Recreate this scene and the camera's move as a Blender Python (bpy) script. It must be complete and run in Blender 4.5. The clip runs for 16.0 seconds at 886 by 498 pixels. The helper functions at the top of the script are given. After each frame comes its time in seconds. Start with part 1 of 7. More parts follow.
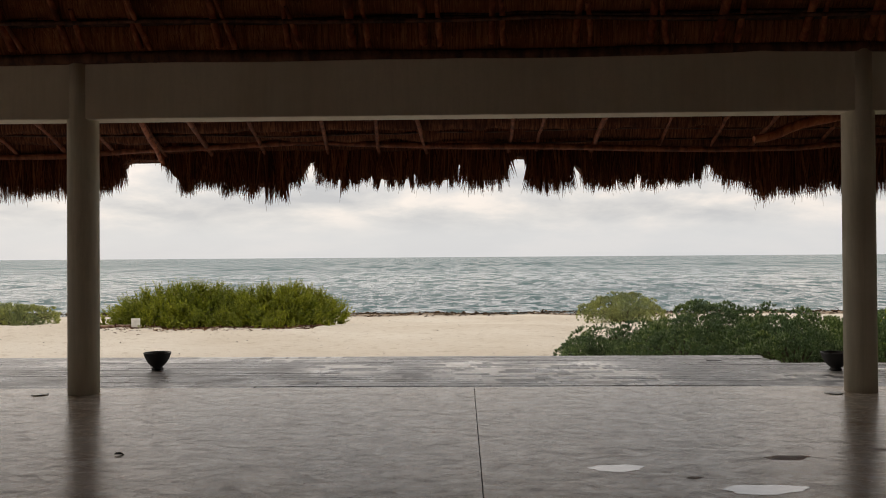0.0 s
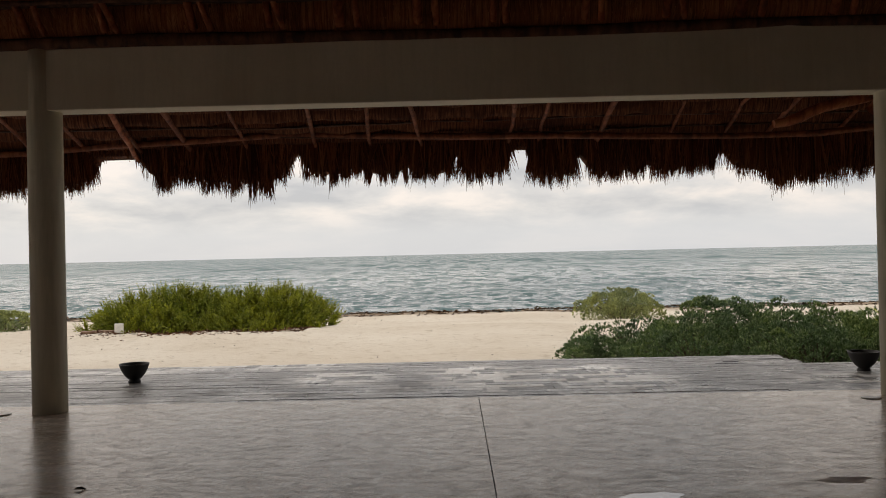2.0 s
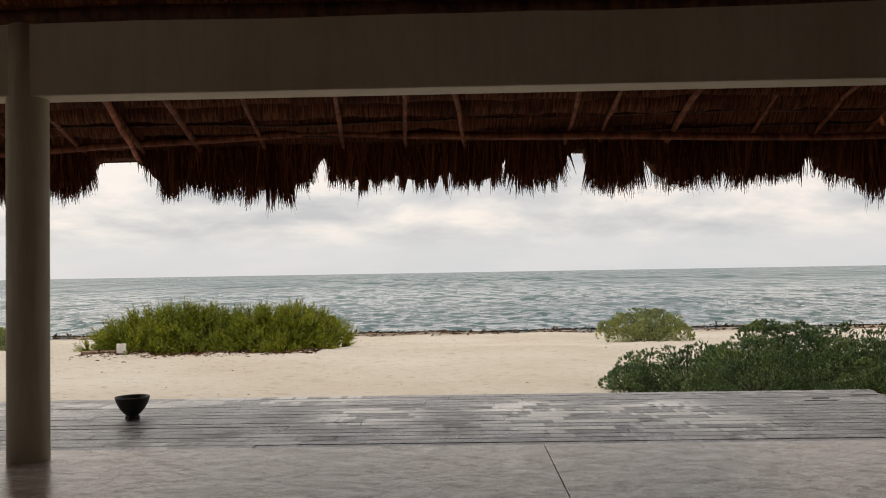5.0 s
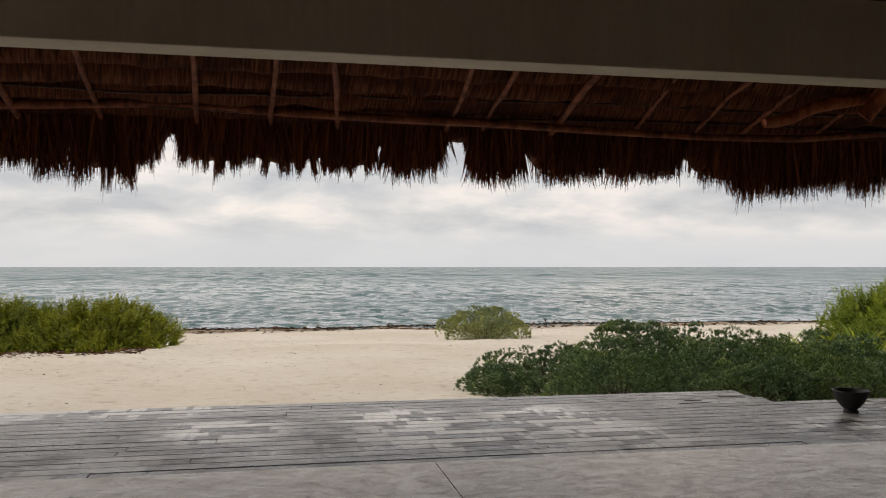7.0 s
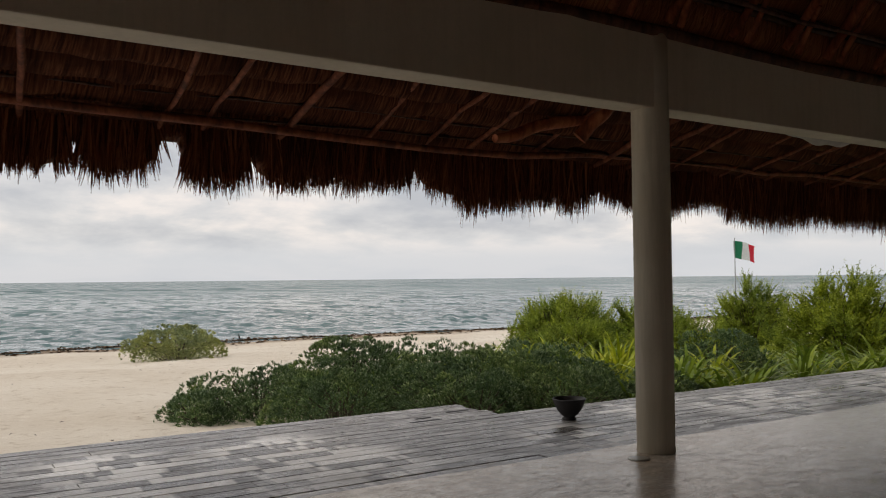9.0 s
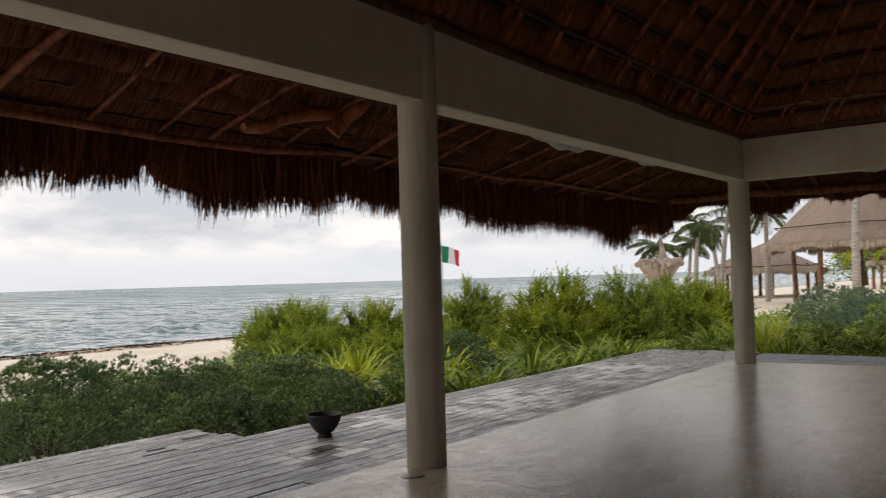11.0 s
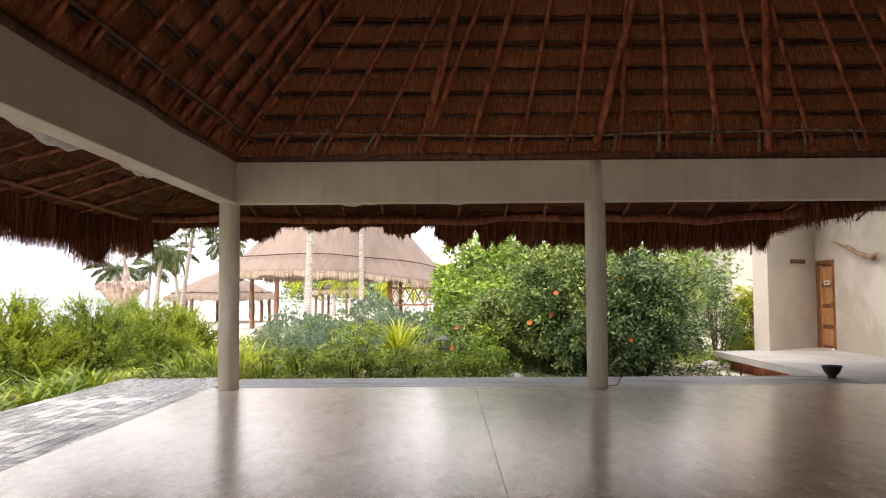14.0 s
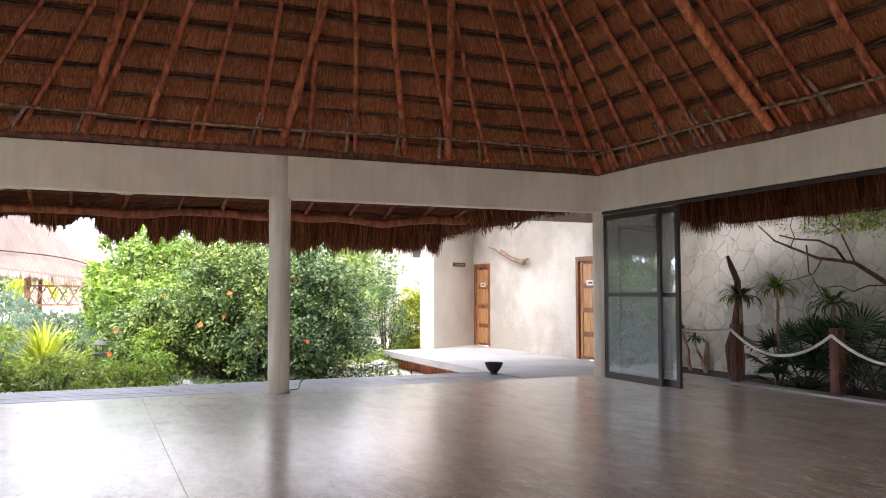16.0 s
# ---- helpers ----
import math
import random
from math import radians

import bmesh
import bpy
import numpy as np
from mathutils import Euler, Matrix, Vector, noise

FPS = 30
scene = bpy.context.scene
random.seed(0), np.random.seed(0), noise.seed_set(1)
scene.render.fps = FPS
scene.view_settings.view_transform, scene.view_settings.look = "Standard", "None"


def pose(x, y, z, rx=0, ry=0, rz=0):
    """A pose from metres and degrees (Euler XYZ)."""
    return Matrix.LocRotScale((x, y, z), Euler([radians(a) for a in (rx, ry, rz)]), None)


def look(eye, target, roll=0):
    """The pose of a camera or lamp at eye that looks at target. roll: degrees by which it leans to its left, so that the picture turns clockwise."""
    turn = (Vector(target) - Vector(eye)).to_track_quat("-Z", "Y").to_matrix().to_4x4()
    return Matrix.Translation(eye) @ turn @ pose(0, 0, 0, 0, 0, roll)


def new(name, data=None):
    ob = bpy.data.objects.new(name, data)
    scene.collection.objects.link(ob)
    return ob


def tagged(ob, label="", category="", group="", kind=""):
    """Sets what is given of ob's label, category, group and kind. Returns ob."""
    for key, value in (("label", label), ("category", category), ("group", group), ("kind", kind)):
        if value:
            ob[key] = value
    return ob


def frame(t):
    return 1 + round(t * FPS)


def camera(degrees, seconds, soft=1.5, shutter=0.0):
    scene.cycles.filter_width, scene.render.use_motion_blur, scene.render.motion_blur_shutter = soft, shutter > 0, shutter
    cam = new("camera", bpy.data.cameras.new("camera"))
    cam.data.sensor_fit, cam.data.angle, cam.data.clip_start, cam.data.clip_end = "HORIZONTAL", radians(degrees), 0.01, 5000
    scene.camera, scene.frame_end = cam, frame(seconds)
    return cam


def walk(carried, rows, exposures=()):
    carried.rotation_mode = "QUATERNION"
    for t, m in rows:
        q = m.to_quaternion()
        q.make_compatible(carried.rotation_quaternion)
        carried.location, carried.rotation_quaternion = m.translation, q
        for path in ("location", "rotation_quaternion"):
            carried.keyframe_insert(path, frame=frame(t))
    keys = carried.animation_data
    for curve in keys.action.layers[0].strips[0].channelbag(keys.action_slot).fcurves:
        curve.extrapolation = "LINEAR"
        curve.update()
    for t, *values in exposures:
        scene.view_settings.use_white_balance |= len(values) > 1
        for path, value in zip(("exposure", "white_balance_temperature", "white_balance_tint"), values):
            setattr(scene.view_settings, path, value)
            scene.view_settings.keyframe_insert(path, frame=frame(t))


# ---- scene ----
cam = camera(57.0, 16.0, soft=1.0, shutter=0.18)
EXPOSURES = [(0, 0.12, 7400, 12), (6, 0.10, 7300, 12), (8.5, 0.05, 7150, 12), (11, 0.36, 7050, 13), (12, 1.02, 7100, 15), (13, 1.50, 7200, 17), (14.5, 2.12, 6850, 17), (15.3, 2.46, 6550, 18), (16, 2.82, 6150, 18)]
PATH = [
    (0, (-3.535, -7.369, 1.224), (-3.584, -5.369, 1.243), -0.4),
    (0.5, (-3.555, -7.242, 1.239), (-3.610, -5.243, 1.255), -0.5),
    (1, (-3.656, -7.117, 1.240), (-3.690, -5.117, 1.253), -1.3),
    (1.5, (-3.636, -6.935, 1.240), (-3.670, -4.935, 1.249), -1.2),
    (2, (-3.634, -6.735, 1.240), (-3.658, -4.735, 1.252), -1.3),
    (2.5, (-3.711, -6.562, 1.240), (-3.743, -4.562, 1.251), -1.2),
    (3, (-3.820, -6.377, 1.233), (-3.841, -4.378, 1.276), -1.7),
    (3.5, (-3.772, -6.146, 1.240), (-3.836, -4.148, 1.305), -1.3),
    (6, (-4.203, -5.206, 1.239), (-4.151, -3.208, 1.291), 0.2),
    (6.5, (-4.250, -5.005, 1.247), (-4.054, -3.016, 1.300), -0.3),
    (7, (-4.385, -4.859, 1.246), (-4.005, -2.896, 1.289), 0.0),
    (7.5, (-4.423, -4.587, 1.252), (-3.837, -2.675, 1.309), -0.3),
    (8, (-4.402, -4.386, 1.266), (-3.702, -2.514, 1.349), 0.0),
    (8.5, (-4.529, -4.301, 1.265), (-3.616, -2.523, 1.351), -0.3),
    (10.8, (-4.376, -3.615, 1.300), (-2.866, -2.305, 1.362), -1.4),
    (11, (-4.390, -3.538, 1.271), (-2.800, -2.326, 1.344), -1.7),
    (11.5, (-4.338, -3.384, 1.261), (-2.569, -2.459, 1.385), -1.7),
    (12, (-4.243, -3.288, 1.278), (-2.415, -2.491, 1.427), -0.7),
    (12.5, (-4.199, -3.182, 1.256), (-2.329, -2.487, 1.402), 0.3),
    (13, (-4.235, -3.170, 1.225), (-2.271, -2.821, 1.371), -0.7),
    (13.5, (-4.146, -2.968, 1.247), (-2.155, -2.820, 1.364), -0.6),
    (14, (-3.965, -2.934, 1.253), (-1.968, -2.924, 1.364), -0.4),
    (14.5, (-3.894, -2.874, 1.258), (-1.901, -3.001, 1.371), 0.9),
    (15, (-3.737, -2.705, 1.266), (-1.784, -3.121, 1.382), 0.6),
    (15.5, (-3.591, -2.647, 1.273), (-1.716, -3.335, 1.382), 0.2),
    (16, (-3.481, -2.728, 1.283), (-1.645, -3.515, 1.388), -0.1),
]
walk(cam, [(t, look(eye, target, roll)) for t, eye, target, roll in PATH], EXPOSURES)

# ---- light ----
SUN_EL, SUN_AZ = 45.0, -55.0      # degrees; azimuth from +y towards +x
world = bpy.data.worlds.new("sky")
scene.world = world
world.use_nodes = True
wn = world.node_tree
wn.nodes.clear()


def wnode(kind, **kw):
    n = wn.nodes.new(kind)
    for k, v in kw.items():
        if k in n.inputs:
            n.inputs[k].default_value = v
    return n


def build_sky():
    """Overcast sky: a Nishita sky seen dimly behind layers of soft grey cloud."""
    L = wn.links.new
    out = wnode("ShaderNodeOutputWorld")
    bg = wnode("ShaderNodeBackground", Strength=1.0)
    tex = wnode("ShaderNodeTexSky")
    tex.sky_type, tex.sun_disc = "NISHITA", False
    tex.sun_elevation, tex.sun_rotation = radians(SUN_EL), radians(SUN_AZ)
    dim = wnode("ShaderNodeMix")
    dim.data_type = "RGBA"
    dim.blend_type = "MULTIPLY"
    dim.inputs["Factor"].default_value = 1.0
    L(tex.outputs["Color"], dim.inputs["A"])
    dim.inputs["B"].default_value = (0.10, 0.10, 0.10, 1)
    co = wnode("ShaderNodeTexCoord")
    sep = wnode("ShaderNodeSeparateXYZ")
    L(co.outputs["Generated"], sep.inputs["Vector"])
    # cloud deck: directions flattened on to a high plane
    zz = wnode("ShaderNodeMath")
    zz.operation = "MAXIMUM"
    zz.inputs[1].default_value = 0.0
    L(sep.outputs["Z"], zz.inputs[0])
    up = wnode("ShaderNodeMath")
    up.operation = "ADD"
    up.inputs[1].default_value = 0.25
    L(zz.outputs[0], up.inputs[0])
    px, py = wnode("ShaderNodeMath"), wnode("ShaderNodeMath")
    for p, a in ((px, "X"), (py, "Y")):
        p.operation = "DIVIDE"
        L(sep.outputs[a], p.inputs[0])
        L(up.outputs[0], p.inputs[1])
    com = wnode("ShaderNodeCombineXYZ")
    L(px.outputs[0], com.inputs["X"])
    L(py.outputs[0], com.inputs["Y"])
    big = wnode("ShaderNodeTexNoise", Scale=1.5, Detail=9.0, Roughness=0.57, Distortion=0.15)
    L(com.outputs[0], big.inputs["Vector"])
    ramp = wnode("ShaderNodeValToRGB")
    e = ramp.color_ramp.elements
    e[0].position, e[0].color = 0.38, (0.50, 0.54, 0.615, 1)
    e[1].position, e[1].color = 0.59, (0.87, 0.85, 0.865, 1)
    m = ramp.color_ramp.elements.new(0.49)
    m.color = (0.66, 0.69, 0.745, 1)
    L(big.outputs["Fac"], ramp.inputs["Fac"])
    # clear, slightly bluer band low over the water
    band = wnode("ShaderNodeMapRange")
    band.interpolation_type = "SMOOTHSTEP"
    for k, v in (("From Min", 0.02), ("From Max", 0.062), ("To Min", 0.88), ("To Max", 0.0)):
        band.inputs[k].default_value = v
    L(zz.outputs[0], band.inputs["Value"])
    low = wnode("ShaderNodeMix")
    low.data_type = "RGBA"
    L(band.outputs["Result"], low.inputs["Factor"])
    L(ramp.outputs["Color"], low.inputs["A"])
    low.inputs["B"].default_value = (0.625, 0.685, 0.775, 1)
    mix = wnode("ShaderNodeMix")
    mix.data_type = "RGBA"
    mix.inputs["Factor"].default_value = 0.90
    L(dim.outputs["Result"], mix.inputs["A"])
    L(low.outputs["Result"], mix.inputs["B"])
    L(mix.outputs["Result"], bg.inputs["Color"])
    L(bg.outputs[0], out.inputs["Surface"])


build_sky()
sun = new("sun", bpy.data.lights.new("sun", "SUN"))
sun.data.energy, sun.data.angle, sun.data.color = 1.1, radians(60), (1.0, 0.95, 0.88)
_az, _el = radians(SUN_AZ), radians(SUN_EL)
sun.matrix_world = look((60 * math.sin(_az) * math.cos(_el), 60 * math.cos(_az) * math.cos(_el), 60 * math.sin(_el)), (0, 0, 0))

# ---- tools ----


def part(name, bm, material, parent=None, label="", kind=""):
    """Link a bmesh (or a mesh) as one mesh object, under a parent where one is given."""
    if isinstance(bm, bmesh.types.BMesh):
        me = bpy.data.meshes.new(name)
        bm.to_mesh(me)
        bm.free()
    else:
        me = bm
    if material and not me.materials:
        me.materials.append(material)
    ob = new(name, me)
    if parent:
        ob.parent = parent
    return tagged(ob, label, kind=kind)


def thing(name, label, category, at=None, group="", kind=""):
    ob = new(name)
    ob.empty_display_size = 0.1
    if at is not None:
        ob.matrix_basis = at
    return tagged(ob, label, category, group, kind)


def smooth(me):
    me.polygons.foreach_set("use_smooth", np.ones(len(me.polygons), dtype=bool))
    return me


def quads(name, V, F, uv=None, shade=True):
    """A mesh from arrays: vertices (n, 3), faces (m, 3 or 4), and optional coordinates for each vertex."""
    V, F = np.asarray(V, float), np.asarray(F, int)
    me = bpy.data.meshes.new(name)
    k = F.shape[1]
    me.vertices.add(len(V))
    me.vertices.foreach_set("co", V.ravel())
    me.loops.add(F.size)
    me.loops.foreach_set("vertex_index", F.ravel())
    me.polygons.add(len(F))
    me.polygons.foreach_set("loop_start", np.arange(0, F.size, k))
    me.polygons.foreach_set("loop_total", np.full(len(F), k))
    if uv is not None:
        lay = me.uv_layers.new(name="UVMap")
        lay.data.foreach_set("uv", np.asarray(uv, float)[F.ravel()].ravel())
    me.update(calc_edges=True)
    me.validate()
    if shade:
        smooth(me)
    return me


def box(bm, x0, y0, z0, x1, y1, z1, bevel=0.0):
    g = bmesh.ops.create_cube(bm, size=1.0, matrix=Matrix.LocRotScale(((x0 + x1) / 2, (y0 + y1) / 2, (z0 + z1) / 2), None, (abs(x1 - x0), abs(y1 - y0), abs(z1 - z0))))
    if bevel:
        ed = list({e for v in g["verts"] for e in v.link_edges})
        bmesh.ops.bevel(bm, geom=ed, offset=bevel, segments=2, affect="EDGES", profile=0.6)
    return bm


def boxpart(name, dims, material, parent=None, bevel=0.004, label="", kind=""):
    return part(name, box(bmesh.new(), *dims, bevel=bevel), material, parent, label, kind)


def lathe(profile, seg=32):
    """A turned body from (radius, height) pairs."""
    bm = bmesh.new()
    rings = []
    for r, z in profile:
        rings.append([bm.verts.new((max(r, 1e-4) * math.cos(a), max(r, 1e-4) * math.sin(a), z)) for a in np.linspace(0, 2 * math.pi, seg, endpoint=False)])
    for a, b in zip(rings, rings[1:]):
        for i in range(seg):
            bm.faces.new((a[i], a[(i + 1) % seg], b[(i + 1) % seg], b[i])).smooth = True
    bm.faces.new(list(reversed(rings[0])))
    bm.faces.new(rings[-1])
    bmesh.ops.recalc_face_normals(bm, faces=bm.faces)
    return bm


def tube(points, radii, seg=8, caps=True):
    """Vertices and quads of a pole along the points."""
    P = np.asarray(points, float)
    R = np.broadcast_to(np.asarray(radii, float), (len(P),))
    T = np.gradient(P, axis=0)
    T /= np.linalg.norm(T, axis=1, keepdims=True) + 1e-9
    ref = np.where(np.abs(T[:, 2:3]) > 0.9, np.array([[1.0, 0, 0]]), np.array([[0, 0, 1.0]]))
    A = np.cross(T, ref)
    A /= np.linalg.norm(A, axis=1, keepdims=True) + 1e-9
    B = np.cross(T, A)
    an = np.linspace(0, 2 * math.pi, seg, endpoint=False)
    V = P[:, None] + R[:, None, None] * (np.cos(an)[None, :, None] * A[:, None] + np.sin(an)[None, :, None] * B[:, None])
    n = len(P)
    i, j = np.meshgrid(np.arange(n - 1), np.arange(seg), indexing="ij")
    F = np.stack([i * seg + j, i * seg + (j + 1) % seg, (i + 1) * seg + (j + 1) % seg, (i + 1) * seg + j], -1).reshape(-1, 4)
    V = V.reshape(-1, 3)
    if caps:
        V = np.vstack([V, P[0], P[-1]])
        c0, c1 = len(V) - 2, len(V) - 1
        ev = [(k, (k + 1) % seg, (k + 2) % seg, c0) for k in range(0, seg, 2)]
        ev2 = [((n - 1) * seg + (k + 2) % seg, (n - 1) * seg + (k + 1) % seg, (n - 1) * seg + k, c1) for k in range(0, seg, 2)]
        F = np.vstack([F, np.array(ev + ev2, int)])
    return V, F


def joined(pieces):
    """Join (V, F) pairs into one pair."""
    off, Vs, Fs = 0, [], []
    for V, F in pieces:
        Vs.append(V)
        Fs.append(F + off)
        off += len(V)
    return np.vstack(Vs), np.vstack(Fs)


rng = np.random.default_rng(7)


def crooked(p0, p1, n=9, amp=0.02):
    """Points of a pole that is not quite straight."""
    s = np.linspace(0, 1, n)[:, None]
    P = np.asarray(p0, float) * (1 - s) + np.asarray(p1, float) * s
    w = np.cumsum(rng.normal(0, 1, (n, 3)), axis=0)
    w -= w[0] * (1 - s) + w[-1] * s
    return P + w * amp


def pole(name, p0, p1, r0, r1, material, parent, amp=0.012, seg=8, n=9, label=""):
    V, F = tube(crooked(p0, p1, n, amp), np.linspace(r0, r1, n) * (1 + rng.normal(0, 0.06, n)), seg)
    return part(name, quads(name, V, F), material, parent, label)


def unit(v):
    v = np.asarray(v, float)
    return v / (np.linalg.norm(v, axis=-1, keepdims=True) + 1e-9)


# ---- materials ----


class Nodes:
    """A node material under construction."""

    def __init__(self, name, rough=0.8, metal=0.0, spec=0.5):
        self.mat = bpy.data.materials.new(name)
        self.mat.use_nodes = True
        self.nt = self.mat.node_tree
        self.bsdf = self.nt.nodes["Principled BSDF"]
        self.bsdf.inputs["Roughness"].default_value = rough
        self.bsdf.inputs["Metallic"].default_value = metal
        self.bsdf.inputs["Specular IOR Level"].default_value = spec

    def add(self, kind, **kw):
        n = self.nt.nodes.new(kind)
        for k, v in kw.items():
            n.inputs[k].default_value = v
        return n

    def link(self, a, b):
        self.nt.links.new(a, b)

    def coords(self, scale=(1, 1, 1), uv=False, rot=(0, 0, 0), jitter=False, world=False):
        c = self.add("ShaderNodeTexCoord")
        m = self.add("ShaderNodeMapping")
        m.inputs["Scale"].default_value = scale
        m.inputs["Rotation"].default_value = rot
        src = c.outputs["UV"] if uv else c.outputs["Object"]
        if world:
            g = self.add("ShaderNodeNewGeometry")
            src = g.outputs["Position"]
        self.link(src, m.inputs["Vector"])
        if jitter:
            o = self.add("ShaderNodeObjectInfo")
            mul = self.add("ShaderNodeMath")
            mul.operation = "MULTIPLY"
            mul.inputs[1].default_value = 37.0
            self.link(o.outputs["Random"], mul.inputs[0])
            self.link(mul.outputs[0], m.inputs["Location"])
        return m.outputs["Vector"]

    def noise(self, vec, scale, detail=4.0, rough=0.55, dist=0.0):
        n = self.add("ShaderNodeTexNoise", Scale=scale, Detail=detail, Roughness=rough, Distortion=dist)
        self.link(vec, n.inputs["Vector"])
        return n.outputs["Fac"]

    def ramp(self, fac, *stops):
        r = self.add("ShaderNodeValToRGB")
        el = r.color_ramp.elements
        while len(el) < len(stops):
            el.new(0.5)
        for e, (p, c) in zip(el, stops):
            e.position = p
            e.color = (*c, 1) if len(c) == 3 else c
        self.link(fac, r.inputs["Fac"])
        return r.outputs["Color"]

    def mix(self, a, b, fac, blend="MIX"):
        m = self.add("ShaderNodeMix")
        m.data_type, m.blend_type = "RGBA", blend
        for sock, v in (("A", a), ("B", b), ("Factor", fac)):
            s = next(i for i in m.inputs if i.name == sock and (i.type == "VALUE" if sock == "Factor" else i.type == "RGBA"))
            if isinstance(v, (int, float)):
                s.default_value = v
            elif isinstance(v, tuple):
                s.default_value = (*v, 1)
            else:
                self.link(v, s)
        return next(o for o in m.outputs if o.type == "RGBA")

    def rand(self):
        return self.add("ShaderNodeObjectInfo").outputs["Random"]

    def island(self):
        return self.add("ShaderNodeNewGeometry").outputs["Random Per Island"]

    def color(self, out):
        self.link(out, self.bsdf.inputs["Base Color"])
        return self

    def rough(self, out, lo, hi):
        m = self.add("ShaderNodeMapRange")
        m.inputs["To Min"].default_value, m.inputs["To Max"].default_value = lo, hi
        self.link(out, m.inputs["Value"])
        self.link(m.outputs["Result"], self.bsdf.inputs["Roughness"])
        return self

    def bump(self, out, strength=0.3, dist=0.01):
        b = self.add("ShaderNodeBump", Strength=strength, Distance=dist)
        self.link(out, b.inputs["Height"])
        self.link(b.outputs["Normal"], self.bsdf.inputs["Normal"])
        return self


def plaster(name, base, dirt, streak=0.0):
    n = Nodes(name, 0.75)
    v = n.coords(world=True)
    big, fine = n.noise(v, 0.9, 5), n.noise(v, 28, 6, 0.6)
    c = n.ramp(big, (0.40, dirt), (0.58, base))
    c = n.mix(c, tuple(0.88 * x for x in base), n.ramp(fine, (0.45, (0, 0, 0)), (0.75, (0.5, 0.5, 0.5))))
    if streak:
        run = n.noise(n.coords((9, 9, 0.7), world=True), 1.0, 6, 0.7, 0.3)
        c = n.mix(c, tuple(q * w for q, w in zip(dirt, (0.55, 0.56, 0.48))), n.ramp(run, (0.40, (streak, streak, streak)), (0.54, (0, 0, 0))))
    n.color(c).bump(fine, 0.12, 0.004)
    return n.mat


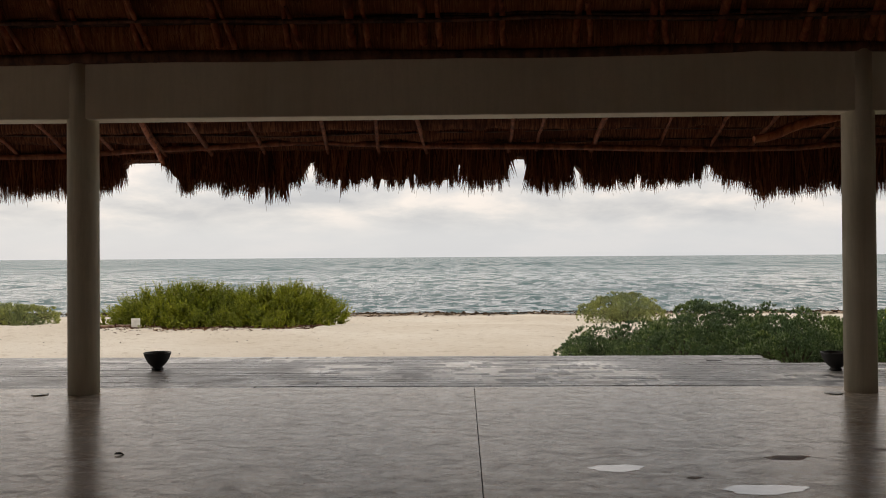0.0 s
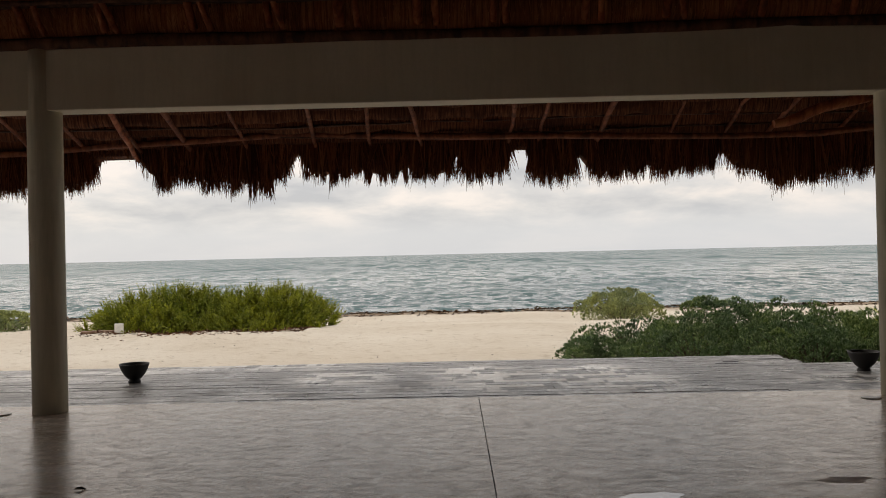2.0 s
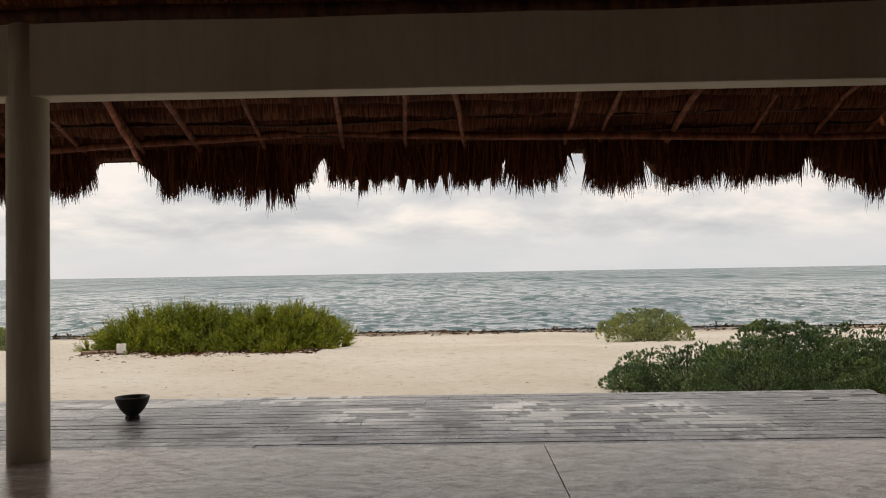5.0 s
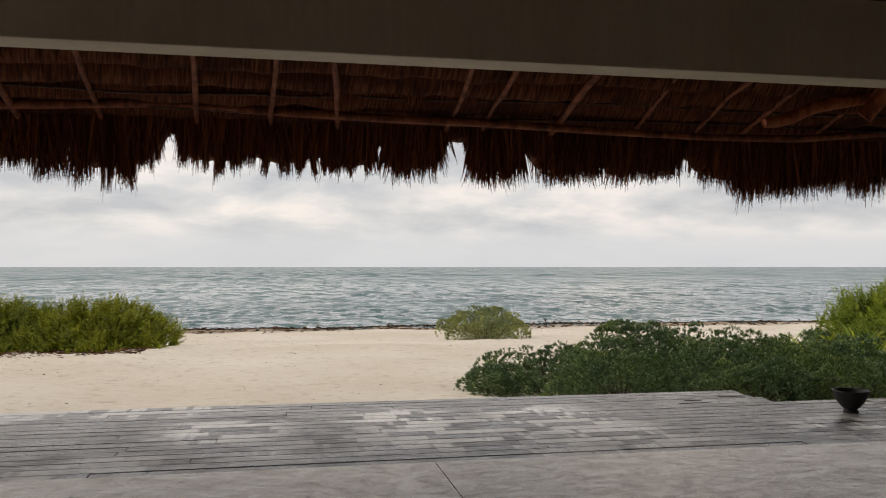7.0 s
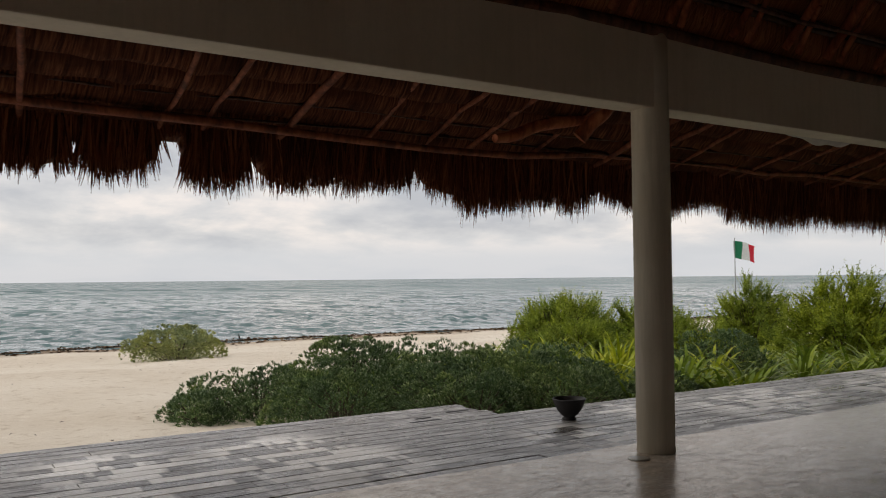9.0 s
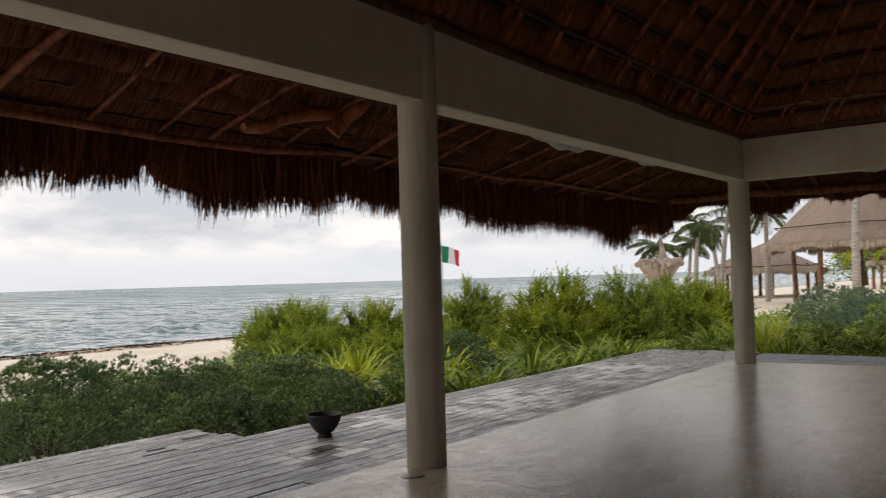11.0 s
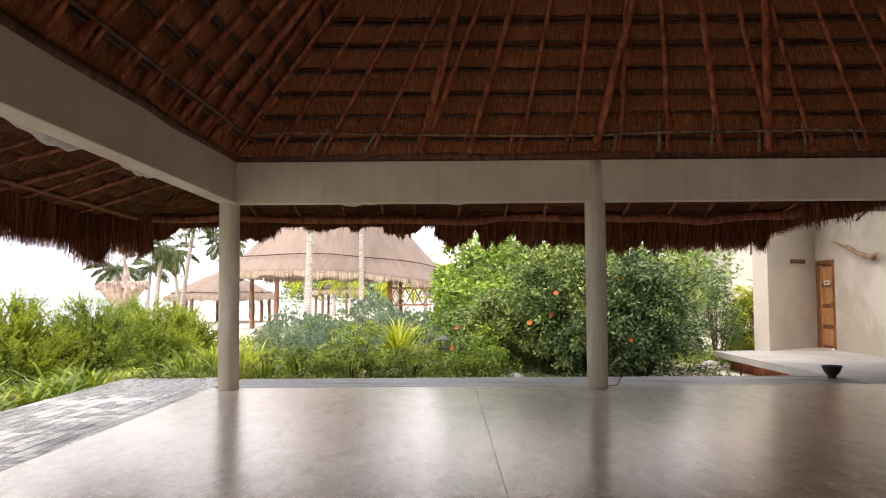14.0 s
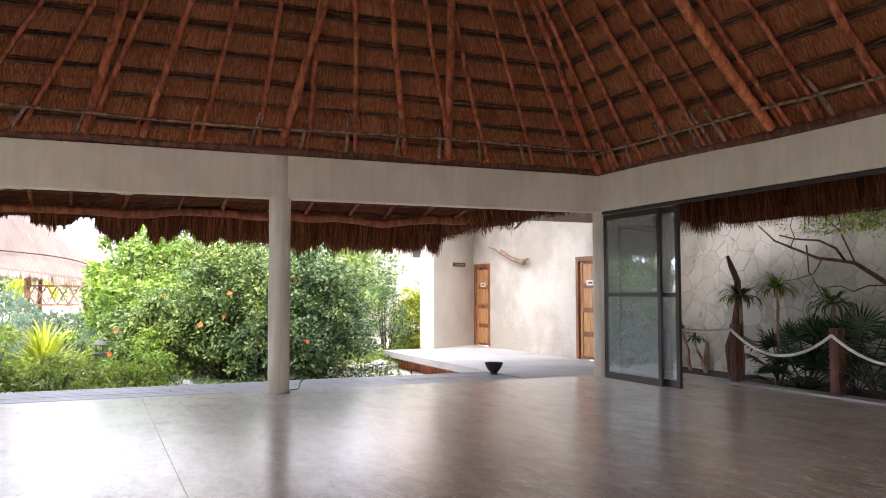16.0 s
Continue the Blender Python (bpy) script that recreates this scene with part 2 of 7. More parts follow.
def concrete():
    n = Nodes("polished_concrete", 0.3, spec=0.5)
    n.bsdf.inputs["Specular Tint"].default_value = (1.0, 0.88, 0.73, 1)
    n.bsdf.inputs["Coat Weight"].default_value = 0.10
    n.bsdf.inputs["Coat Roughness"].default_value = 0.24
    n.bsdf.inputs["Coat Tint"].default_value = (1.0, 0.92, 0.80, 1)
    n.bsdf.inputs["Coat IOR"].default_value = 1.5
    v = n.coords(world=True)
    w = n.coords((0.8, 1.25, 1), world=True, rot=(0, 0, 0.12))
    big = n.noise(v, 0.4, 7, 0.6, 0.3)
    brush = n.noise(w, 6.0, 9, 0.74, 0.6)
    mott = n.noise(w, 13, 9, 0.78, 0.5)
    fine = n.noise(v, 42, 5, 0.65)
    # stains strongest at low x; the pale sheen at high x is painted in
    pos = n.add("ShaderNodeNewGeometry")
    sep = n.add("ShaderNodeSeparateXYZ")
    n.link(pos.outputs["Position"], sep.inputs["Vector"])
    stain_fade = n.add("ShaderNodeMapRange")
    stain_fade.interpolation_type = "SMOOTHSTEP"
    for k, q in (("From Min", -1.5), ("From Max", 4.0), ("To Min", 1.0), ("To Max", 0.25)):
        stain_fade.inputs[k].default_value = q
    n.link(sep.outputs["X"], stain_fade.inputs["Value"])
    stain = lambda r: n.mix((0, 0, 0), r, stain_fade.outputs["Result"])
    c = n.ramp(big, (0.38, (0.66, 0.555, 0.43)), (0.5, (0.78, 0.685, 0.56)), (0.62, (0.85, 0.775, 0.665)))
    painted_sheen = n.add("ShaderNodeMapRange")
    for k, q in (("From Min", 1.0), ("From Max", 0.25), ("To Min", 0.0), ("To Max", 0.85)):
        painted_sheen.inputs[k].default_value = q
    n.link(stain_fade.outputs["Result"], painted_sheen.inputs["Value"])
    c = n.mix(c, n.ramp(big, (0.38, (0.76, 0.725, 0.67)), (0.62, (0.88, 0.855, 0.81))), painted_sheen.outputs["Result"])
    c = n.mix(c, (0.46, 0.335, 0.22), stain(n.ramp(n.noise(w, 1.1, 9, 0.74, 0.5), (0.36, (0.85, 0.85, 0.85)), (0.56, (0, 0, 0)))))
    c = n.mix(c, (0.27, 0.195, 0.13), stain(n.ramp(mott, (0.40, (0.95, 0.95, 0.95)), (0.52, (0, 0, 0)))))
    c = n.mix(c, (0.90, 0.86, 0.79), stain(n.ramp(brush, (0.52, (0, 0, 0)), (0.61, (0.9, 0.9, 0.9)))))
    c = n.mix(c, (0.13, 0.10, 0.075), stain(n.ramp(n.noise(n.coords((3.5, 7, 1), world=True), 1.6, 3, 0.6, 0.3), (0.265, (0.9, 0.9, 0.9)), (0.30, (0, 0, 0)))))
    c = n.mix(c, (0.52, 0.45, 0.37), n.ramp(fine, (0.38, (0.35, 0.35, 0.35)), (0.50, (0, 0, 0))))
    # pale hairlines and trowel marks
    trowel = n.noise(n.coords((1.3, 3.2, 1), world=True, rot=(0, 0, 0.2)), 1.7, 9, 0.76, 0.6)
    c = n.mix(c, (0.90, 0.87, 0.81), n.ramp(trowel, (0.50, (0, 0, 0)), (0.60, (0.65, 0.65, 0.65))))
    c = n.mix(c, (0.50, 0.43, 0.35), n.ramp(trowel, (0.36, (0.6, 0.6, 0.6)), (0.46, (0, 0, 0))))
    for sc, seed_rot, wide in ((1.1, 0.4, 0.006), (2.3, 1.3, 0.005)):
        ln = n.noise(n.coords((1, 1.3, 1), world=True, rot=(0, 0, seed_rot)), sc, 4, 0.62, 0.8)
        thin = n.ramp(ln, (0.5 - wide, (0, 0, 0)), (0.5, (0.75, 0.75, 0.75)), (0.5 + wide, (0, 0, 0)))
        some = n.ramp(n.noise(v, 0.9, 2), (0.50, (0, 0, 0)), (0.60, (1, 1, 1)))
        c = n.mix(c, (0.93, 0.89, 0.82), n.mix((0, 0, 0), thin, some))
    dull = stain(n.ramp(n.mix(mott, brush, 0.4), (0.42, (1, 1, 1)), (0.56, (0, 0, 0))))
    shine = n.add("ShaderNodeMapRange")
    shine.inputs["To Min"].default_value, shine.inputs["To Max"].default_value = 1.0, 0.2
    n.link(dull, shine.inputs["Value"])
    n.link(shine.outputs["Result"], n.bsdf.inputs["Specular IOR Level"])
    n.color(c).rough(dull, 0.20, 0.34).bump(n.noise(n.coords((5.0, 4.0, 1), world=True, rot=(0, 0, -0.12)), 1.3, 8, 0.78, 0.3), 0.20, 0.005)
    return n.mat


def deck_wood(name="weathered_deck_wood", run=(0.9, 11, 11), soft=0.0):
    n = Nodes(name, 0.5, spec=0.55)
    v = n.coords(run, jitter=True)
    grain = n.noise(v, 4, 7, 0.7, 0.5)
    blot = n.noise(n.coords((1.6, 4, 1), world=True), 1.3, 7, 0.7, 0.4)
    c = n.ramp(grain, (0.40, (0.050, 0.046, 0.047)), (0.5, (0.235, 0.227, 0.23)), (0.60, (0.58, 0.57, 0.57)))
    c = n.mix(c, (0.13, 0.112, 0.10), n.ramp(blot, (0.38, (0.8, 0.8, 0.8)), (0.53, (0, 0, 0))))
    c = n.mix(c, (0.12, 0.108, 0.10), n.ramp(n.rand(), (0.0, (0.35, 0.35, 0.35)), (0.5, (0, 0, 0))))
    c = n.mix(c, (0.33 - 0.16 * soft, 0.325 - 0.15 * soft, 0.325 - 0.14 * soft), soft)
    # bleached stretches that end at the plank edges
    pos = n.add("ShaderNodeNewGeometry")
    sep = n.add("ShaderNodeSeparateXYZ")
    n.link(pos.outputs["Position"], sep.inputs["Vector"])
    row = n.add("ShaderNodeMath")
    row.operation = "SUBTRACT"
    row.inputs[1].default_value = 0.30
    n.link(sep.outputs["Y"], row.inputs[0])
    div = n.add("ShaderNodeMath")
    div.operation = "DIVIDE"
    div.inputs[1].default_value = 0.145
    n.link(row.outputs[0], div.inputs[0])
    fl = n.add("ShaderNodeMath")
    fl.operation = "FLOOR"
    n.link(div.outputs[0], fl.inputs[0])
    sc = n.add("ShaderNodeMath")
    sc.operation = "MULTIPLY"
    sc.inputs[1].default_value = 0.55
    n.link(fl.outputs[0], sc.inputs[0])
    cell = n.add("ShaderNodeCombineXYZ")
    n.link(sep.outputs["X"], cell.inputs["X"])
    n.link(sc.outputs[0], cell.inputs["Y"])
    pale = n.ramp(n.noise(cell.outputs[0], 1.9, 3, 0.6), (0.47, (0, 0, 0)), (0.50, (1, 1, 1)))
    spots = [(-4.85, 1.6, 0.42), (-3.45, 1.85, 0.42), (-3.1, 1.15, 0.50), (-2.25, 1.75, 0.45), (-1.95, 1.1, 0.42), (2.5, 1.0, 0.6), (3.4, 1.2, 0.45), (0.0, 0.85, 0.4), (1.1, 1.5, 0.35), (4.9, 1.0, 0.55), (6.0, 1.2, 0.5)]
    mask = n.ramp(n.noise(n.coords((0.5, 0.8, 1), world=True), 0.8, 3, 0.5), (0.54, (0.04, 0.04, 0.04)), (0.62, (0.6, 0.6, 0.6)))
    for sx, sy, sr in spots:
        off = n.add("ShaderNodeVectorMath")
        off.operation = "DISTANCE"
        n.link(pos.outputs["Position"], off.inputs[0])
        off.inputs[1].default_value = (sx, sy, -0.012)
        near = n.add("ShaderNodeMapRange")
        for k, q in (("From Min", sr * 0.7), ("From Max", sr * 1.5), ("To Min", 1.0), ("To Max", 0.0)):
            near.inputs[k].default_value = q
        n.link(off.outputs["Value"], near.inputs["Value"])
        mask = n.mix(mask, (1, 1, 1), near.outputs["Result"])
    side = n.add("ShaderNodeMapRange")
    for k, q in (("From Min", 6.8), ("From Max", 7.2), ("To Min", 1.0), ("To Max", 0.0)):
        side.inputs[k].default_value = q
    n.link(sep.outputs["X"], side.inputs["Value"])
    mask = n.mix((0, 0, 0), mask, side.outputs["Result"])
    worn = n.ramp(grain, (0.32, (0.55, 0.55, 0.55)), (0.44, (1, 1, 1)))
    c = n.mix(c, (0.92, 0.90, 0.87), n.mix(n.mix((0, 0, 0), pale, mask), worn, 0.999, "MULTIPLY"))
    n.color(c).rough(n.ramp(blot, (0.4, (0, 0, 0)), (0.6, (1, 1, 1))), 0.20 + 0.27 * soft, 0.50).bump(grain, 0.35 * (1 - 0.9 * soft), 0.006)
    return n.mat


def sand_mat():
    n = Nodes("pale_beach_sand", 0.95, spec=0.15)
    v = n.coords(world=True)
    w = n.coords((1, 1.5, 1), world=True)
    big, mid, fine = n.noise(v, 0.22, 5), n.noise(w, 4.5, 7, 0.68, 0.3), n.noise(v, 55, 4, 0.7)
    c = n.ramp(big, (0.38, (0.70, 0.625, 0.52)), (0.62, (0.80, 0.74, 0.64)))
    c = n.mix(c, (0.50, 0.415, 0.315), n.ramp(mid, (0.34, (0.75, 0.75, 0.75)), (0.45, (0, 0, 0))))
    c = n.mix(c, (0.84, 0.78, 0.67), n.ramp(mid, (0.55, (0, 0, 0)), (0.68, (0.5, 0.5, 0.5))))
    c = n.mix(c, (0.50, 0.41, 0.30), n.ramp(fine, (0.38, (0.4, 0.4, 0.4)), (0.5, (0, 0, 0))))
    # wet band along the water
    pos = n.add("ShaderNodeNewGeometry")
    sep = n.add("ShaderNodeSeparateXYZ")
    n.link(pos.outputs["Position"], sep.inputs["Vector"])
    wet = n.add("ShaderNodeMapRange")
    wet.inputs["From Min"].default_value, wet.inputs["From Max"].default_value = 28.8, 30.6
    n.link(sep.outputs["Y"], wet.inputs["Value"])
    c = n.mix(c, n.ramp(n.noise(n.coords((0.35, 2.2, 1), world=True), 1.0, 5, 0.6), (0.42, (0.20, 0.135, 0.085)), (0.56, (0.47, 0.375, 0.28))), wet.outputs["Result"])
    n.color(c).bump(n.mix(mid, fine, 0.3), 0.8, 0.07)
    return n.mat


def water_mat():
    n = Nodes("choppy_sea_water", 0.2)
    n.nt.nodes.remove(n.bsdf)
    pos = n.add("ShaderNodeNewGeometry")
    sep = n.add("ShaderNodeSeparateXYZ")
    n.link(pos.outputs["Position"], sep.inputs["Vector"])

    def band(y0, y1, a, b):
        m = n.add("ShaderNodeMapRange")
        for k, v in (("From Min", y0), ("From Max", y1), ("To Min", a), ("To Max", b)):
            m.inputs[k].default_value = v
        n.link(sep.outputs["Y"], m.inputs["Value"])
        return m.outputs["Result"]

    bp = n.add("ShaderNodeBump", Strength=0.55, Distance=0.10)
    n.link(n.noise(n.coords((0.7, 1.7, 1), world=True, rot=(0, 0, 0.1)), 1.6, 4, 0.6, 0.4), bp.inputs["Height"])
    # wave shading painted into the reflection: dark faces, bright backs, long crests, coarser with distance as the
    # small ripples merge
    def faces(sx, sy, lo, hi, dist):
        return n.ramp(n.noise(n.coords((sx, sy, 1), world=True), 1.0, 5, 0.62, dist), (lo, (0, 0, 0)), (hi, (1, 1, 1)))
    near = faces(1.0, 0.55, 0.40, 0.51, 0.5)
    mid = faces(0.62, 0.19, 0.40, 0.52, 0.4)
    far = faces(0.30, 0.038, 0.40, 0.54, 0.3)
    painted_waves = n.mix(n.mix(near, mid, band(46, 72, 0, 1)), far, band(110, 200, 0, 1))
    w3 = n.noise(n.coords((0.012, 0.035, 1), world=True), 1.0, 4, 0.6)
    body = n.add("ShaderNodeBsdfDiffuse")
    n.link(n.ramp(w3, (0.40, (0.090, 0.150, 0.155)), (0.60, (0.165, 0.232, 0.232))), body.inputs["Color"])
    gl = n.add("ShaderNodeBsdfGlossy", Roughness=0.12, Color=(0.96, 0.97, 0.97, 1))
    fr = n.add("ShaderNodeFresnel", IOR=1.33)
    for sh in (body, gl, fr):
        n.link(bp.outputs["Normal"], sh.inputs["Normal"])
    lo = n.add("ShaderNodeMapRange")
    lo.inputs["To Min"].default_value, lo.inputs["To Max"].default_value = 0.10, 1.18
    n.link(painted_waves, lo.inputs["Value"])
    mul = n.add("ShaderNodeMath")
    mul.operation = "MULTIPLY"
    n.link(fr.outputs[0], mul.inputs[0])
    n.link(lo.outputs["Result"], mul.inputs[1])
    # reflection scaled down with distance, which paints the far sea darker
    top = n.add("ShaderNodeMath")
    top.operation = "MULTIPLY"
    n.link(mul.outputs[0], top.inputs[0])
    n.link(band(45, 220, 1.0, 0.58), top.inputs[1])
    m = n.add("ShaderNodeMixShader")
    n.link(top.outputs[0], m.inputs[0])
    n.link(body.outputs[0], m.inputs[1])
    n.link(gl.outputs[0], m.inputs[2])
    n.link(m.outputs[0], n.nt.nodes["Material Output"].inputs["Surface"])
    return n.mat


def thatch(name, lo, mid, hi):
    n = Nodes(name, 0.92, spec=0.15)
    v = n.coords((60, 2.2, 1), uv=True)
    w = n.coords((1.2, 1.2, 1), uv=True)
    f, g, k = n.noise(v, 1.0, 5, 0.6, 0.2), n.noise(w, 1.3, 4), n.noise(v, 3.5, 3)
    c = n.ramp(f, (0.36, lo), (0.5, mid), (0.64, hi))
    c = n.mix(c, lo, n.ramp(g, (0.38, (0.6, 0.6, 0.6)), (0.52, (0, 0, 0))))
    n.color(c).bump(n.mix(f, k, 0.4), 0.9, 0.02)
    return n.mat


def straw_mat(name, a, b, c3):
    n = Nodes(name, 0.9, spec=0.15)
    n.color(n.ramp(n.island(), (0.0, a), (0.55, b), (1.0, c3)))
    return n.mat


def wood(name, dark, mid, light, rough=0.7, scale=(3, 3, 0.6)):
    n = Nodes(name, rough)
    v = n.coords(scale, jitter=True)
    g, k = n.noise(v, 4, 6, 0.65, 0.5), n.noise(v, 22, 3)
    n.color(n.ramp(g, (0.38, dark), (0.5, mid), (0.62, light))).bump(n.mix(g, k, 0.4), 0.45, 0.01)
    return n.mat


def leaf_mat(name, a, b, c3, rough=0.5, thru=0.35):
    n = Nodes(name, rough, spec=0.2)
    col = n.ramp(n.island(), (0.0, a), (0.5, b), (1.0, c3))
    pos = n.coords(world=True)
    warm = n.ramp(n.noise(pos, 0.8, 4, 0.6), (0.40, (0.78, 0.84, 0.92)), (0.50, (1, 1, 1)), (0.62, (1.15, 1.10, 0.82)))
    col = n.mix(col, warm, 0.999, "MULTIPLY")
    col = n.mix(col, n.ramp(n.noise(pos, 4.2, 3, 0.6), (0.38, (0.70, 0.72, 0.74)), (0.52, (1.0, 1.0, 1.0)), (0.64, (1.3, 1.26, 1.15))), 0.999, "MULTIPLY")
    n.color(col)
    t = n.add("ShaderNodeBsdfTranslucent")
    n.link(col, t.inputs["Color"])
    m = n.add("ShaderNodeMixShader")
    m.inputs[0].default_value = thru
    n.link(n.bsdf.outputs[0], m.inputs[1])
    n.link(t.outputs[0], m.inputs[2])
    n.link(m.outputs[0], n.nt.nodes["Material Output"].inputs["Surface"])
    return n.mat


def plain(name, col, rough=0.6, metal=0.0, var=0.15):
    n = Nodes(name, rough, metal)
    v = n.coords()
    k = n.noise(v, 9, 5, 0.6)
    n.color(n.ramp(k, (0.3, tuple(x * (1 - var) for x in col)), (0.7, tuple(min(1, x * (1 + var)) for x in col)))).bump(k, 0.08, 0.004)
    return n.mat


def stone_wall_mat():
    n = Nodes("rough_limewashed_stone", 0.9, spec=0.2)
    v = n.coords(world=True)
    vo = n.add("ShaderNodeTexVoronoi", Scale=2.3, Randomness=1.0)
    vo.feature = "DISTANCE_TO_EDGE"
    ds = n.add("ShaderNodeVectorMath")
    nz = n.add("ShaderNodeTexNoise", Scale=3.0, Detail=3.0)
    n.link(v, nz.inputs["Vector"])
    n.link(v, ds.inputs[0])
    n.link(nz.outputs["Color"], ds.inputs[1])
    n.link(ds.outputs[0], vo.inputs["Vector"])
    big, fine = n.noise(v, 1.1, 5), n.noise(v, 16, 6, 0.65)
    c = n.ramp(big, (0.40, (0.41, 0.362, 0.292)), (0.58, (0.52, 0.472, 0.395)))
    crack = n.ramp(vo.outputs["Distance"], (0.0, (0.30, 0.30, 0.30)), (0.025, (0, 0, 0)))
    c = n.mix(c, (0.19, 0.17, 0.145), n.mix(crack, (0, 0, 0), n.ramp(n.noise(v, 0.8, 3), (0.42, (1, 1, 1)), (0.62, (0, 0, 0)))))
    c = n.mix(c, (0.33, 0.31, 0.28), n.ramp(fine, (0.28, (0.6, 0.6, 0.6)), (0.36, (0, 0, 0))))
    h = n.mix(n.ramp(vo.outputs["Distance"], (0.0, (0, 0, 0)), (0.12, (1, 1, 1))), fine, 0.4)
    pock = n.noise(n.coords((9, 9, 4), world=True), 1.4, 3, 0.6)
    some = n.ramp(n.noise(v, 1.6, 2), (0.48, (0, 0, 0)), (0.60, (1, 1, 1)))
    c = n.mix(c, (0.22, 0.19, 0.155), n.mix((0, 0, 0), n.ramp(pock, (0.285, (0.85, 0.85, 0.85)), (0.32, (0, 0, 0))), some))
    n.color(c).bump(h, 0.2, 0.02)
    return n.mat


def limestone():
    n = Nodes("pale_limestone_slabs", 0.92, spec=0.15)
    v = n.coords(world=True)
    big, mid, fine = n.noise(v, 1.3, 5), n.noise(v, 7, 6, 0.65), n.noise(v, 34, 5, 0.65)
    c = n.ramp(big, (0.40, (0.36, 0.322, 0.265)), (0.60, (0.48, 0.44, 0.372)))
    c = n.mix(c, (0.58, 0.54, 0.465), n.ramp(n.rand(), (0.3, (0, 0, 0)), (1.0, (0.6, 0.6, 0.6))))
    c = n.mix(c, (0.27, 0.245, 0.205), n.ramp(mid, (0.32, (0.75, 0.75, 0.75)), (0.42, (0, 0, 0))))
    n.color(c).bump(n.mix(mid, fine, 0.4), 0.4, 0.012)
    return n.mat


def glass_mat():
    n = Nodes("tinted_glass", 0.02)
    n.nt.nodes.remove(n.bsdf)
    g = n.add("ShaderNodeBsdfGlossy", Roughness=0.02)
    t = n.add("ShaderNodeBsdfTransparent", Color=(0.66, 0.71, 0.71, 1))
    lw = n.add("ShaderNodeLayerWeight", Blend=0.5)
    pw = n.add("ShaderNodeMath")
    pw.operation = "POWER"
    pw.inputs[1].default_value = 3.5
    n.link(lw.outputs["Facing"], pw.inputs[0])
    fr = n.add("ShaderNodeMapRange")
    fr.inputs["To Min"].default_value, fr.inputs["To Max"].default_value = 0.30, 0.85
    n.link(pw.outputs[0], fr.inputs["Value"])
    m = n.add("ShaderNodeMixShader")
    n.link(fr.outputs[0], m.inputs[0])
    n.link(t.outputs[0], m.inputs[1])
    n.link(g.outputs[0], m.inputs[2])
    # even pale grey share mixed over the whole pane
    film = n.add("ShaderNodeBsdfDiffuse", Color=(0.62, 0.66, 0.64, 1))
    milky = n.add("ShaderNodeMixShader")
    milky.inputs[0].default_value = 0.24
    n.link(m.outputs[0], milky.inputs[1])
    n.link(film.outputs[0], milky.inputs[2])
    n.link(milky.outputs[0], n.nt.nodes["Material Output"].inputs["Surface"])
    return n.mat


M_COLUMN = plaster("cream_column_plaster", (0.68, 0.62, 0.51), (0.58, 0.52, 0.415), 0.3)
M_BEAM = plaster("cream_beam_plaster", (0.75, 0.675, 0.555), (0.66, 0.58, 0.465), 0.12)
M_WALL = plaster("white_wall_plaster", (0.51, 0.468, 0.40), (0.43, 0.392, 0.33))
M_FLOOR = concrete()
M_SLAB = plaster("pale_walkway_concrete", (0.46, 0.44, 0.41), (0.37, 0.35, 0.325))
M_DECK = deck_wood()
M_DECK_SIDE = deck_wood("smooth_grey_deck_wood", (16, 1.1, 16), 0.88)
M_SAND = sand_mat()
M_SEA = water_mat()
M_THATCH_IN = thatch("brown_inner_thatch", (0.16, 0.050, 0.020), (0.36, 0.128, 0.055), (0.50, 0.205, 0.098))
M_THATCH_OUT = thatch("bleached_outer_thatch", (0.29, 0.225, 0.18), (0.39, 0.315, 0.26), (0.48, 0.405, 0.35))
# eave thatch and straw darker than the inner thatch: under-eave shade in the colour
M_EAVE = thatch("shade_toned_eave_thatch", (0.036, 0.009, 0.004), (0.110, 0.034, 0.015), (0.22, 0.080, 0.037))
M_FRINGE = straw_mat("shade_toned_thatch_straw", (0.052, 0.013, 0.006), (0.150, 0.044, 0.018), (0.29, 0.105, 0.046))
M_HUT = thatch("pale_hut_thatch", (0.20, 0.150, 0.122), (0.26, 0.200, 0.165), (0.315, 0.255, 0.214))
M_FRINGE_OUT = straw_mat("bleached_straw", (0.26, 0.20, 0.15), (0.38, 0.30, 0.23), (0.50, 0.42, 0.34))
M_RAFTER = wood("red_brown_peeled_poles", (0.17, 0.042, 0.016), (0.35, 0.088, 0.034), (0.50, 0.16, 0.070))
M_BRACE = wood("orange_peeled_log", (0.30, 0.075, 0.024), (0.50, 0.145, 0.050), (0.62, 0.23, 0.09))
# rafter wood again, darkened so the pole colour carries the eave's shade
M_TAIL = wood("shaded_red_eave_poles", (0.10, 0.026, 0.011), (0.21, 0.055, 0.022), (0.31, 0.098, 0.044))
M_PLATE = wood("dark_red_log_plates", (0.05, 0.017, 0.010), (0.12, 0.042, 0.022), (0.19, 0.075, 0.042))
M_COURSE = straw_mat("inner_straw_ends", (0.15, 0.048, 0.020), (0.32, 0.118, 0.052), (0.50, 0.22, 0.11))
M_BATTEN = wood("dark_thin_poles", (0.030, 0.012, 0.007), (0.070, 0.027, 0.014), (0.13, 0.055, 0.03))
M_STICK = wood("grey_brown_sticks", (0.12, 0.068, 0.042), (0.25, 0.145, 0.092), (0.38, 0.25, 0.165))
M_DOOR = wood("varnished_door_wood", (0.30, 0.14, 0.05), (0.44, 0.22, 0.085), (0.55, 0.30, 0.13), 0.45, (6, 6, 0.6))
